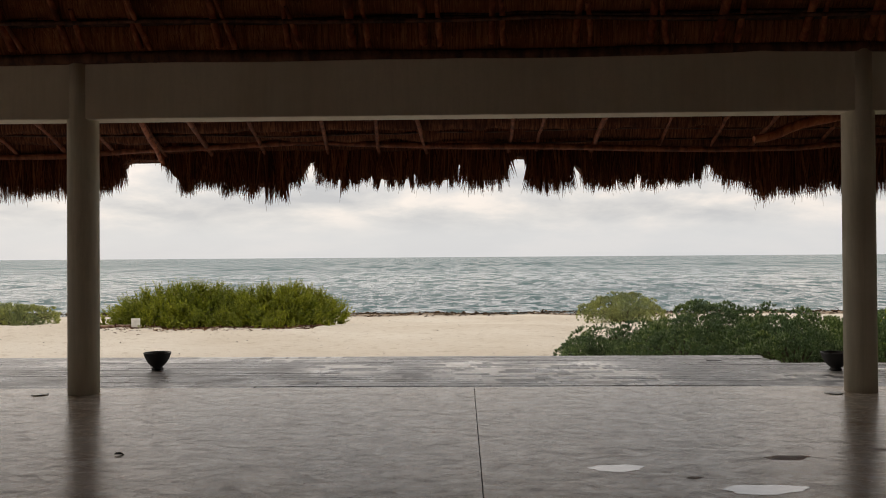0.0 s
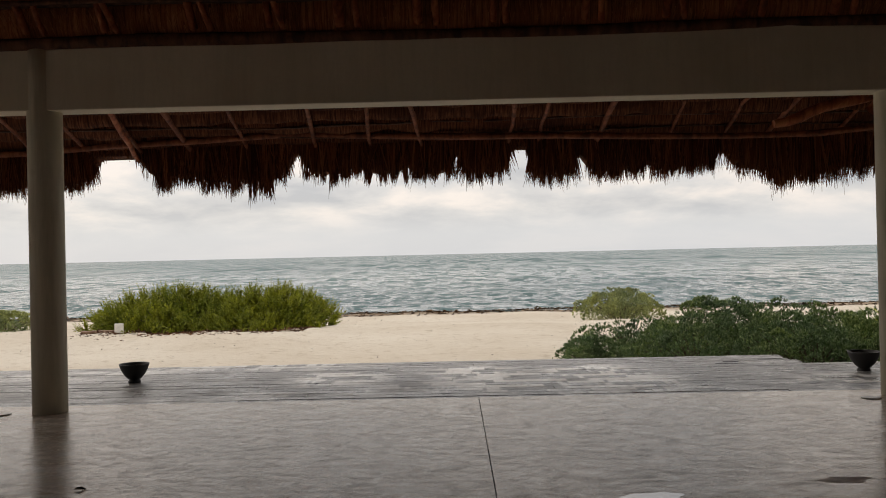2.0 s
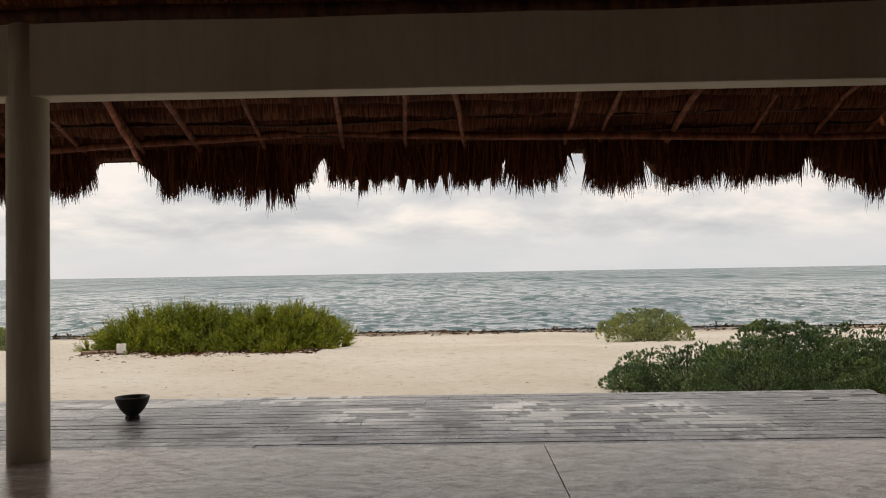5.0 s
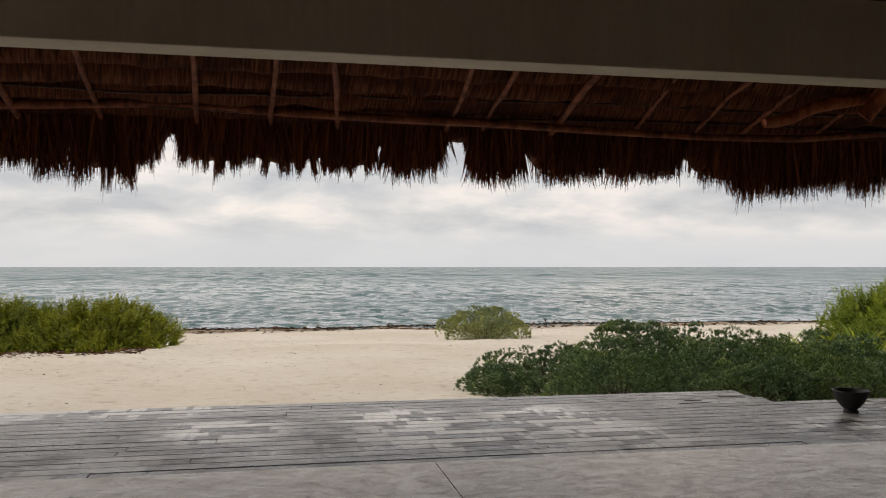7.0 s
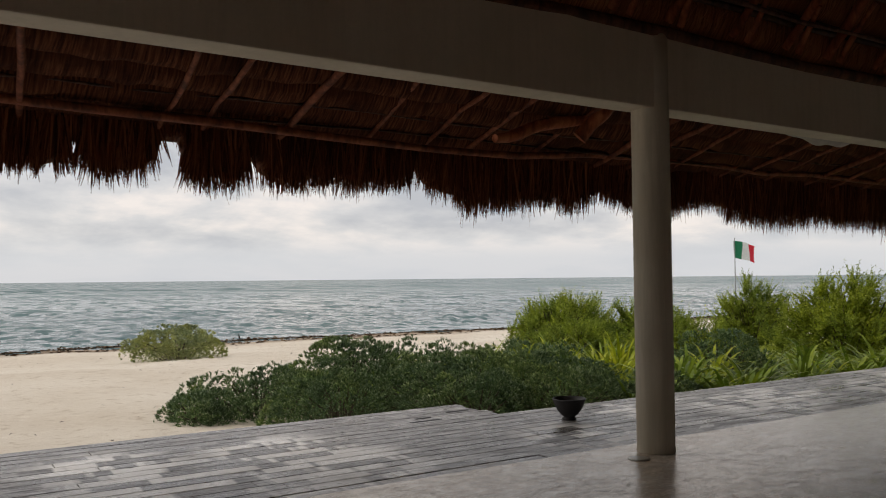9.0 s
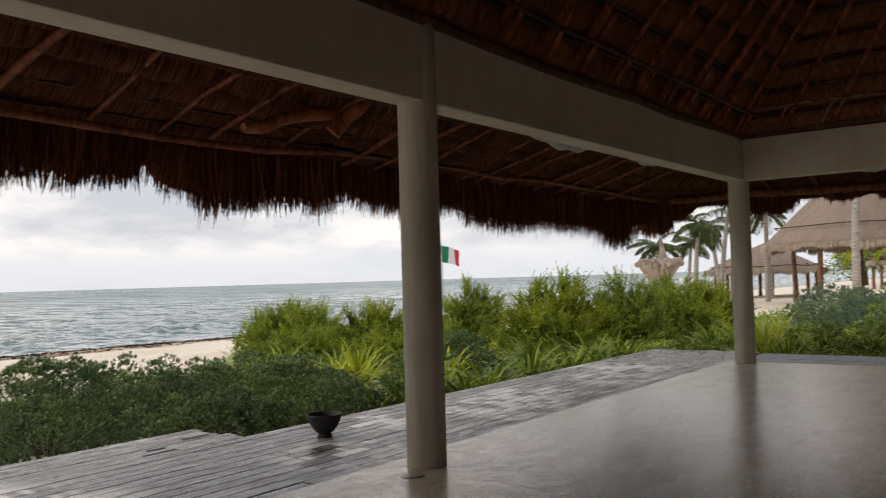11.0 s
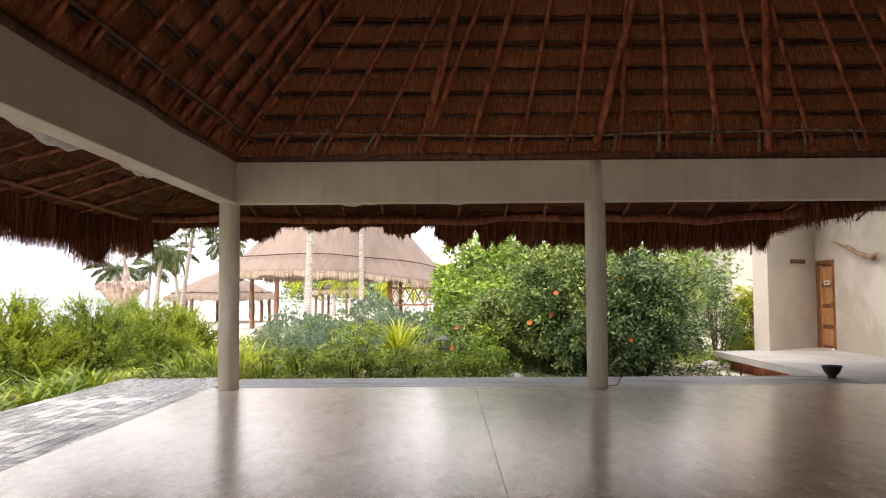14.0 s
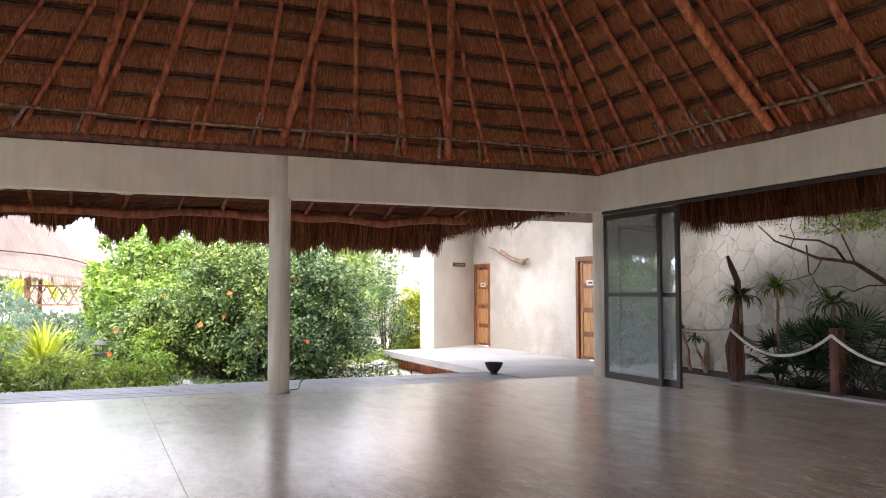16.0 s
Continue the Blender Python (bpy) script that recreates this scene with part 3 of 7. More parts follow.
M_DOORFRAME = wood("dark_door_frame_wood", (0.10, 0.035, 0.015), (0.20, 0.075, 0.03), (0.28, 0.11, 0.05), 0.5)
M_BOWL = plain("black_clay", (0.012, 0.010, 0.010), 0.6)
M_FRAME = plain("dark_bronze_aluminium", (0.034, 0.024, 0.020), 0.45, 0.1)
M_STONE = stone_wall_mat()
M_GLASS = glass_mat()
M_MORTAR = plaster("grey_open_joints", (0.44, 0.40, 0.335), (0.31, 0.275, 0.225))
M_SLATE = limestone()

# ---- ground, sea ----
FRONT, RIGHT, BACK, LEFT = 0.0, 7.0, -9.86, -14.0     # column lines
BEAM_Z0, BEAM_Z1 = 2.485, 3.04
DECK_Z = -0.012
SEA_Z = -1.52


def ground_z(x, y):
    x, y = np.asarray(x, float), np.asarray(y, float)
    z = np.interp(y, [-4000, -15, 2.0, 6.6, 14.4, 18.8, 23.5, 29.6, 33.2, 40, 90, 4000], [-0.5, -0.42, -0.30, -0.46, -0.62, -0.95, -1.22, -1.44, -1.56, -2.4, -5, -9])
    z = z + np.where((y > 2.6) & (y < 32), 0.035 * np.sin(x * 0.9 + y * 0.5) * np.sin(y * 0.7 - x * 0.33), 0)
    z = z + 0.36 * np.exp(-((x - 11.5) ** 2 + (y + 2.4) ** 2) / 1.4)
    return z + 0.02 * np.sin(x * 2.3 + 1.7 * y) * np.sin(1.9 * y)


def spread(fine0, fine1, step, far0, far1):
    mid = np.arange(fine0, fine1 + step, step)
    out = lambda d: np.geomspace(step, d, 26)
    return np.concatenate([fine0 - out(fine0 - far0)[::-1], mid, fine1 + step + out(far1 - fine1)])


def sheet(name, xs, ys, zf, material, label, category):
    X, Y = np.meshgrid(xs, ys)
    V = np.stack([X, Y, zf(X, Y)], -1).reshape(-1, 3)
    i, j = np.meshgrid(np.arange(len(ys) - 1), np.arange(len(xs) - 1), indexing="ij")
    w = len(xs)
    F = np.stack([i * w + j, i * w + j + 1, (i + 1) * w + j + 1, (i + 1) * w + j], -1).reshape(-1, 4)
    return tagged(part(name, quads(name, V, F), material), label, category, kind="structure")


def sand_z(x, y):
    g = np.random.default_rng(12)
    r = g.normal(0, 0.013, x.shape)
    return ground_z(x, y) + r * ((y > 2.5) & (y < 28))


sheet("ground", spread(-22, 22, 0.22, -3500, 3500), spread(-4, 31, 0.20, -3500, 900), sand_z, M_SAND,
      "pale beach sand sloping gently to the sea", "sand")


def build_sea():
    """Wind-chopped water: rows along the shore, columns fanning out from the pavilion."""
    g = np.random.default_rng(5)
    wl, turn, ph, amp = g.uniform(0.8, 1.2, 46) * np.geomspace(0.45, 1.9, 46), g.normal(0, 0.8, 46), g.uniform(0, 6.28, 46), g.uniform(0.6, 1.3, 46)
    mid = np.arange(-1.05, 1.4, 0.0050)
    far = np.geomspace(0.006, 130, 45)
    U = np.concatenate([-1.05 - far[::-1], mid, 1.4 + far])
    Y = np.concatenate([[24.0], 27.0 + np.cumsum(0.16 * 1.006 ** np.arange(410)), np.geomspace(360, 5000, 20)])
    uu, yy = np.meshgrid(U, Y)
    xx = uu * (yy + 5)
    cell = np.maximum(0.0045 * (yy + 5), 0.006 * (yy - 2))
    h = np.zeros_like(xx)
    for w, t, p, a in zip(wl, turn, ph, amp):
        k = 2 * math.pi / w
        sw = np.sin(k * (xx * math.sin(t) + yy * math.cos(t)) + p)
        h += SEA_CHOP * w * a * (sw + 0.35 * sw * np.abs(sw)) * np.clip(w / cell / 2.0 - 1, 0, 1)
    near = np.clip((yy - 31.0) / 10, 0.12, 1)
    V = np.stack([xx, yy, SEA_Z + h * near], -1).reshape(-1, 3)
    w = len(U)
    i, j = np.meshgrid(np.arange(len(Y) - 1), np.arange(w - 1), indexing="ij")
    F = np.stack([i * w + j, i * w + j + 1, (i + 1) * w + j + 1, (i + 1) * w + j], -1).reshape(-1, 4)
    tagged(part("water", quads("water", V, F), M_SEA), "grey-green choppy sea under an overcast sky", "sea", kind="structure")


SEA_CHOP = 0.0062
build_sea()

# ---- floor ----
pavilion_floor = thing("floor", "polished warm grey concrete floor slabs with stains", "floor", kind="structure")
JX = [-16.4, -10.4, -3.44, 7.2]
JY = [-10.9, -6.6, -3.3, 0.293]
for a, b in zip(JX, JX[1:]):
    for c, d in zip(JY, JY[1:]):
        boxpart("slab", (a + 0.003, c + 0.001, -0.16, b - 0.003, d - 0.001, 0), M_FLOOR, pavilion_floor, 0.002)
boxpart("joint_filler", (-16.3, -10.8, -0.17, 7.1, 0.2, -0.012), plain("grey_joint", (0.12, 0.10, 0.085)), pavilion_floor, 0)

walkway = thing("walkway", "pale concrete walkway slab beside the doors", "walkway", kind="structure")
boxpart("slab", (7.204, -11.296, -0.13, 13.75, -8.66, -0.002), M_SLAB, walkway, 0.006)
boxpart("slab", (13.754, -11.296, -0.13, 14.9, -9.9, -0.002), M_SLAB, walkway, 0.006)
boxpart("retaining_board", (8.7, -9.0, -0.60, 13.5, -8.93, -0.13), M_RAFTER, walkway, 0.003, "dark red timber face under the slab edge")


# ---- columns and beams ----
def column(x, y):
    c = tagged(part("column", lathe([(0.137, -0.05), (0.137, 2.70), (0.137, 3.03)], 48), M_COLUMN), "round cream plastered concrete column", "column", "pavilion columns", "structure")
    c.matrix_basis = pose(x, y, 0)
    return c


SPOTS = [(7, 0), (0, 0), (-7, 0), (-14, 0), (7, -4.93), (7, -9.86), (0, -9.86), (-7, -9.86), (-14, -4.93), (-14, -9.86)]
for x, y in SPOTS:
    column(x, y)

HW = 0.115
beams = [("beam_front", (LEFT - HW, -HW, BEAM_Z0, RIGHT + HW, HW, BEAM_Z1)), ("beam_back", (LEFT - HW, BACK - HW, BEAM_Z0, RIGHT + HW, BACK + HW, BEAM_Z1)),
         ("beam_right", (RIGHT - HW, BACK + HW, BEAM_Z0, RIGHT + HW, -HW, BEAM_Z1)), ("beam_left", (LEFT - HW, BACK + HW, BEAM_Z0, LEFT + HW, -HW, BEAM_Z1))]
for n, d in beams:
    tagged(boxpart(n, d, M_BEAM, None, 0.012), "cream plastered concrete ring beam carrying the thatched roof", "beam", kind="structure")

# ---- roof ----
APEX_R, APEX_L, APEX_Z = 3.8, -10.8, 8.4
MID_Y = BACK / 2
PLATE = 3.10
roof = thing("palapa_roof", "thatched palm roof on red-brown peeled poles, dark inside", "roof", kind="structure")


def course_plane(name, a0, a1, b0, b1, rise=0.27, step=0.16, bulge=0.085, material=None, rows=None, strands=0):
    """Lapped courses of thatch between a lower edge a0-a1 and an upper edge b0-b1, seen from inside."""
    a0, a1, b0, b1 = (np.array(p, float) for p in (a0, a1, b0, b1))
    n_rows = rows or max(2, int(round(abs(b0[2] - a0[2]) / rise)))
    nrm = unit(np.cross(a1 - a0, (b0 + b1) / 2 - (a0 + a1) / 2))
    if nrm[2] < 0:
        nrm = -nrm
    Vs, Fs, UV, off = [], [], [], 0
    for r in range(n_rows):
        t0 = r / n_rows
        ts = [t0 + q / n_rows for q in (-0.06, 0.10, 0.38, 0.72, 0.96)]
        L0, L1 = a0 + (b0 - a0) * t0, a1 + (b1 - a1) * t0
        n = max(3, int(np.linalg.norm(L1 - L0) / step))
        s = np.linspace(0, 1, n)[:, None]
        du = rng.normal(0, 0.012, (n, 1))
        cols = []
        for k, t in enumerate(ts):
            t = min(t, 1.0)
            p = (a0 + (b0 - a0) * t) * (1 - s) + (a1 + (b1 - a1) * t) * s
            o = bulge * (0.25, -0.85, -1.0, -0.62, 0.55)[k] + du * (0.5, 1, 1, 0.8, 0.3)[k] + rng.normal(0, 0.007, (n, 1))
            cols.append(p + nrm * o)
        V = np.stack(cols, 1).reshape(-1, 3)
        u = np.linspace(0, np.linalg.norm(L1 - L0), n) + rng.uniform(0, 50)
        w = np.linalg.norm(b0 - a0) / n_rows
        UV.append(np.stack([np.repeat(u, 5), np.tile(np.array([-0.06, 0.10, 0.38, 0.72, 0.96]) * w, n) + r * 1.7], -1))
        i, j = np.meshgrid(np.arange(n - 1), np.arange(4), indexing="ij")
        Fs.append(np.stack([i * 5 + j, (i + 1) * 5 + j, (i + 1) * 5 + j + 1, i * 5 + j + 1], -1).reshape(-1, 4) + off)
        Vs.append(V)
        off += len(V)
    # loose ends along the lower edge of every course
    if strands:
        g = np.random.default_rng(len(name))
        down = unit((a0 + a1) / 2 - (b0 + b1) / 2)
        P, W, L = [], [], []
        for r in range(n_rows):
            for q, share, depth in ((0.74, 0.5, 0.80), (0.42, 0.5, 1.0)):
                t0 = (r + q) / n_rows
                L0, L1 = a0 + (b0 - a0) * t0, a1 + (b1 - a1) * t0
                ln = np.linalg.norm(L1 - L0)
                k = int(ln * strands * share)
                if k < 2:
                    continue
                s = np.sort(g.random(k))
                P.append(L0 + (L1 - L0) * s[:, None] - nrm * (bulge * depth + 0.004 + np.abs(g.normal(0, 0.008, (k, 1)))) - down * g.uniform(-0.03, 0.05, (k, 1)))
                W.append(down + nrm * g.uniform(-0.10, 0.16, (k, 1)) + unit(L1 - L0) * g.normal(0, 0.10, (k, 1)))
                L.append(g.uniform(0.06, 0.115, k))
        P, W, L = np.vstack(P), unit(np.vstack(W)), np.concatenate(L)[:, None]
        S = unit(np.cross(W, nrm)) * g.uniform(0.002, 0.005, (len(P), 1))
        V = np.stack([P - S, P + S, P + W * L + S * 0.3, P + W * L - S * 0.3], 1).reshape(-1, 3)
        part(name + "_ends", quads(name + "_ends", V, np.arange(len(P))[:, None] * 4 + np.arange(4), shade=False), M_COURSE, roof, kind="stuff")
    return part(name, quads(name, np.vstack(Vs), np.vstack(Fs), np.vstack(UV)), material or M_THATCH_IN, roof), nrm, n_rows


def battens(name, a0, a1, b0, b1, rows, lift, r=0.015):
    """Thin crooked poles along every course, just inside the thatch."""
    a0, a1, b0, b1 = (np.array(p, float) for p in (a0, a1, b0, b1))
    out = []
    for k in range(rows):
        for q, thick in ((-0.09, 1.0), (0.05, 0.7)):
            t = (k + q + rng.normal(0, 0.012)) / rows
            p, e = a0 + (b0 - a0) * t, a1 + (b1 - a1) * t
            n = max(4, int(np.linalg.norm(e - p) / 0.45))
            out.append(tube(crooked(p - lift, e - lift, n, 0.008), r * thick * rng.uniform(0.8, 1.2), 6))
    V, F = joined(out)
    return part(name, quads(name, V, F), M_BATTEN, roof, kind="stuff")


corners = {"fr": (RIGHT, FRONT, PLATE), "fl": (LEFT, FRONT, PLATE), "br": (RIGHT, BACK, PLATE), "bl": (LEFT, BACK, PLATE)}
apex_r, apex_l = (APEX_R, MID_Y, APEX_Z), (APEX_L, MID_Y, APEX_Z)
PLANES = [("front", corners["fl"], corners["fr"], apex_l, apex_r), ("back", corners["bl"], corners["br"], apex_l, apex_r),
          ("right", corners["br"], corners["fr"], apex_r, apex_r), ("left", corners["bl"], corners["fl"], apex_l, apex_l)]
for side, a0, a1, b0, b1 in PLANES:
    ob, nrm, rows = course_plane("thatch_" + side, a0, a1, b0, b1, strands={"left": 0, "front": 120}.get(side, 420))
    battens("battens_" + side, a0, a1, b0, b1, rows, nrm * 0.088, 0.021)
    a0, a1, b0, b1 = (np.array(p) for p in (a0, a1, b0, b1))
    ln = np.linalg.norm(a1 - a0)
    m = int(ln / 0.62)
    rise = unit((b0 + b1) / 2 - (a0 + a1) / 2)
    pole("tie_pole", a0 + rise * 0.42 - nrm * 0.185 + unit(a1 - a0) * 0.3, a1 + rise * 0.42 - nrm * 0.185 - unit(a1 - a0) * 0.3, 0.020, 0.018, M_PLATE if side == "front" else M_STICK, roof, 0.010, 6, 31)
    for k in range(1, m):
        f = k / m + rng.normal(0, 0.004)
        # rafters lean towards the ridge end, as they fan out on the hips
        g = f if side in ("right", "left") else np.clip((f * ln - 3.2) / (ln - 6.4), 0, 1)
        lo = a0 + (a1 - a0) * f - nrm * 0.135 + rise * 0.13
        hi = b0 + (b1 - b0) * g - nrm * 0.135
        if side in ("right", "left"):
            hi = lo + (hi - lo) * 0.93
        r = 0.028 + 0.010 * rng.random()
        if k % 5 == 0:
            r = 0.044
        pole("rafter", lo, hi, r, r * 0.7, M_RAFTER, roof, 0.014)
        al, upw = unit(a1 - a0), unit(hi - lo)
        for sg in ((-1, 1) if side == "back" else (1,)):
            foot = lo + al * sg * (0.10 + 0.06 * rng.random()) - nrm * 0.03
            pole("strut", foot, foot + upw * rng.uniform(0.38, 0.55) - al * sg * rng.uniform(0.0, 0.12), 0.028, 0.020, M_STICK if side != "front" and rng.random() < 0.5 else M_RAFTER, roof, 0.006, 6, 5)
for c, a in (("fr", apex_r), ("br", apex_r), ("fl", apex_l), ("bl", apex_l)):
    c, a = np.array(corners[c]), np.array(a)
    for k in range(2):
        d = np.array([0.10 * (1 if k else -1), 0.05, -0.03])
        pole("hip_rafter", c + d * (1, 1, 1) + (np.array([a[0] - c[0], a[1] - c[1], 0]) * 0.02), a + d * 0.5, 0.055, 0.04, M_RAFTER, roof, 0.02)
pole("ridge_pole", apex_l, apex_r, 0.07, 0.07, M_RAFTER, roof, 0.02)
for f, x0, x1 in (((6.93, -4.9, 3.1), 4.75, -5.65), ((6.93, -7.2, 3.1), 4.6, -6.3), ((6.93, -2.6, 3.1), 4.6, -3.6)):
    pole("brace_pole", (f[0] - 0.14, f[1], f[2] + 0.06), (x0, x1, 3.1 + (7 - x0) * 1.67 - 0.36), 0.06, 0.045, M_RAFTER, roof, 0.015)
pole("brace_pole", (3.35, -9.64, 3.10), (3.45, -5.5, 7.42), 0.068, 0.05, M_BRACE, roof, 0.02, label="bright orange peeled log")
# log plates on the beams
for p, q in ((("fl"), ("fr")), ("bl", "br"), ("br", "fr"), ("bl", "fl")):
    p, q = np.array(corners[p]), np.array(corners[q])
    inw = unit(np.array([(LEFT + RIGHT) / 2, MID_Y, PLATE]) - (p + q) / 2) * 0.07
    pole("wall_plate", p + inw - (0, 0, 0.02), q + inw - (0, 0, 0.02), 0.060, 0.055, M_PLATE, roof, 0.012, n=25)

# outer skin of the roof, closed from eave to ridge
def outer_skin():
    ring = lambda d, z: [(LEFT - d, BACK - d * 0.95, z), (RIGHT + d, BACK - d * 0.68, z), (RIGHT + d, FRONT + d, z), (LEFT - d, FRONT + d, z)]
    bm = bmesh.new()
    low = [bm.verts.new(p) for p in ring(2.40, PLATE - 0.29 * 2.40 + 0.16)]
    mid = [bm.verts.new(p) for p in ring(0.25, PLATE + 0.33)]
    top = [bm.verts.new(p) for p in ((APEX_L, MID_Y, APEX_Z + 0.45), (APEX_R, MID_Y, APEX_Z + 0.45))]
    for k in range(4):
        bm.faces.new((low[k], low[(k + 1) % 4], mid[(k + 1) % 4], mid[k]))
    bm.faces.new((mid[0], mid[1], top[1], top[0]))
    bm.faces.new((mid[1], mid[2], top[1]))
    bm.faces.new((mid[2], mid[3], top[0], top[1]))
    bm.faces.new((mid[3], mid[0], top[0]))
    bmesh.ops.subdivide_edges(bm, edges=bm.edges[:], cuts=3, use_grid_fill=True)
    bmesh.ops.recalc_face_normals(bm, faces=bm.faces)
    uv = bm.loops.layers.uv.new("UVMap")
    for f in bm.faces:
        for l in f.loops:
            l[uv].uv = (l.vert.co.x + l.vert.co.y, l.vert.co.z * 1.4)
    part("outer_thatch", bm, M_THATCH_OUT, roof, "pale weathered outer thatch")


outer_skin()

# ---- eaves ----
OUT, SLOPE = 2.45, 0.29


def eave_z(d):
    return PLATE + 0.02 - SLOPE * d


def overhang(side, p0, p1, out, miter0, miter1, reach=OUT):
    """Underside of the eaves: courses, tails, and the thick outer purlin."""
    p0, p1, out = np.array(p0, float), np.array(p1, float), np.array(out, float)
    al = unit(p1 - p0)
    a0 = p0 + out * reach - al * reach * miter0 + (0, 0, eave_z(reach) - p0[2])
    a1 = p1 + out * reach + al * reach * miter1 + (0, 0, eave_z(reach) - p1[2])
    b0, b1 = p0 + out * 0.05 + (0, 0, eave_z(0.05) - p0[2]), p1 + out * 0.05 + (0, 0, eave_z(0.05) - p1[2])
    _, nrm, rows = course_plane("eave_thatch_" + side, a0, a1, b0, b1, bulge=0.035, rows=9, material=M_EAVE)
    battens("eave_battens_" + side, a0, a1, b0, b1, rows, nrm * 0.0, 0.012)
    ln = np.linalg.norm(p1 - p0)
    m = int(ln / 0.62)
    tail = 1.2 if side == "back" else 2.3
    for k in range(m + 1):
        f = k / m + rng.normal(0, 0.006)
        lo = p0 + (p1 - p0) * f
        r = 0.022 + 0.012 * rng.random()
        sk = al * rng.normal(0, 0.10)
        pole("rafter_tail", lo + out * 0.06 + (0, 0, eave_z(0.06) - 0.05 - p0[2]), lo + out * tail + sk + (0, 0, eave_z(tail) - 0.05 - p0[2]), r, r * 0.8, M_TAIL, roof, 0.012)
    d = 1.0 if side == "back" else 1.92
    q0, q1 = p0 + out * d - al * d * miter0 * 0.9, p1 + out * d + al * d * miter1 * 0.9
    z = eave_z(d) - 0.09 - p0[2]
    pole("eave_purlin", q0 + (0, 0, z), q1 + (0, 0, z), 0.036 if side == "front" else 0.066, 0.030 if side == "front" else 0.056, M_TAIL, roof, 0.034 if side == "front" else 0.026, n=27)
    return a0, a1


# front bundles: centre, half width, drop below the eave; notches: centre, half width, what is left of the drop
FRONT_TUFTS = [(-12.6, 1.2, 0.42), (-10.6, 1.1, 0.5), (-8.9, 0.95, 0.47), (-8.05, 0.50, 0.44), (-6.75, 0.34, 0.40), (-6.35, 0.25, 0.42), (-5.85, 0.38, 0.52), (-5.0, 0.32, 0.40), (-4.40, 0.34, 0.40), (-3.85, 0.32, 0.42), (-3.25, 0.36, 0.42),
               (-2.50, 0.30, 0.46), (-1.85, 0.42, 0.43), (-1.15, 0.45, 0.41), (0.15, 0.78, 0.52), (1.2, 0.6, 0.47), (2.6, 1.0, 0.46), (4.75, 1.3, 0.56), (6.2, 0.8, 0.50), (7.1, 0.6, 0.56), (8.05, 0.62, 0.74), (8.95, 0.4, 0.34)]
FRONT_NOTCHES = [(-7.33, 0.26, 0.02), (-6.12, 0.03, 0.35), (-5.33, 0.06, 0.25), (-3.58, 0.05, 0.45), (-2.87, 0.09, 0.03), (-2.2, 0.04, 0.6), (-0.62, 0.06, 0.6)]


def drop_at(s, tufts, curtain=0.0, notches=()):
    d = np.full_like(s, curtain)
    for c, w, h in tufts:
        d = np.maximum(d, 1.05 * h * np.clip(1 - np.abs((s - c) / (w * 1.2)) ** 3.2, 0, 1))
    for c, w, left in notches:
        d = d * (left + (1 - left) * np.clip((np.abs(s - c) - w * 0.7) / (w * 0.6 + 0.02), 0, 1))
    return d


def fringe(name, a0, a1, out, tufts, dens, material, parent, seed, floor_drop=0.03, depth=0.34, curtain=0.0, notches=()):
    """Loose straw hanging from the eave, in bundles with gaps between them."""
    g = np.random.default_rng(seed)
    a0, a1, out = np.array(a0, float), np.array(a1, float), np.array(out, float)
    ln = np.linalg.norm(a1 - a0)
    al = (a1 - a0) / ln
    n = int(ln * dens)
    nc = int(ln * 55)
    cs, cl, cln = g.uniform(0, ln, nc), g.uniform(0.84, 1.08, nc), g.normal(0, 0.10, nc)
    pick = g.integers(0, nc, n)
    off = g.normal(0, 0.030, n)
    s = np.clip(cs[pick] + off, 0, ln)
    base = drop_at(s, tufts, curtain, notches)
    wob = 0.025 * np.sin(s * 9.1 + seed) + 0.025 * np.sin(s * 23.7)
    drop = np.maximum(floor_drop, (base + wob * (base > 0.08)) * cl[pick]) * (1 - 0.34 * g.random(n) ** 1.8) + g.exponential(0.018, n)
    q = g.random(n)
    back = q * depth
    top = a0 + al * s[:, None] - out * back[:, None] + np.array([0, 0, 1.0]) * (back * SLOPE + 0.02 + 0.05 * (1 - q))[:, None]
    drop = drop + back * SLOPE * 0.9
    lean = al * (cln[pick] - off * 1.1 / (drop + 0.15) + g.normal(0, 0.03, n))[:, None] + out * (0.10 + g.normal(0, 0.05, (n, 1)))
    d = lean + np.array([0, 0, -1.0])
    tip = top + d * drop[:, None]
    mid = top + (d + al * g.normal(0, 0.02, (n, 1))) * (drop * 0.55)[:, None]
    ang = g.uniform(-0.9, 0.9, n)
    side = al * np.cos(ang)[:, None] + out * np.sin(ang)[:, None]
    w = g.uniform(0.004, 0.010, n)[:, None]
    V = np.stack([top - side * w, top + side * w, mid - side * w * 0.8, mid + side * w * 0.8, tip - side * w * 0.2, tip + side * w * 0.2], 1).reshape(-1, 3)
    k = np.arange(n)[:, None] * 6
    F = np.concatenate([k + [0, 1, 3, 2], k + [2, 3, 5, 4]], 0)
    return part(name, quads(name, V, F, shade=False), material, parent, kind="stuff")


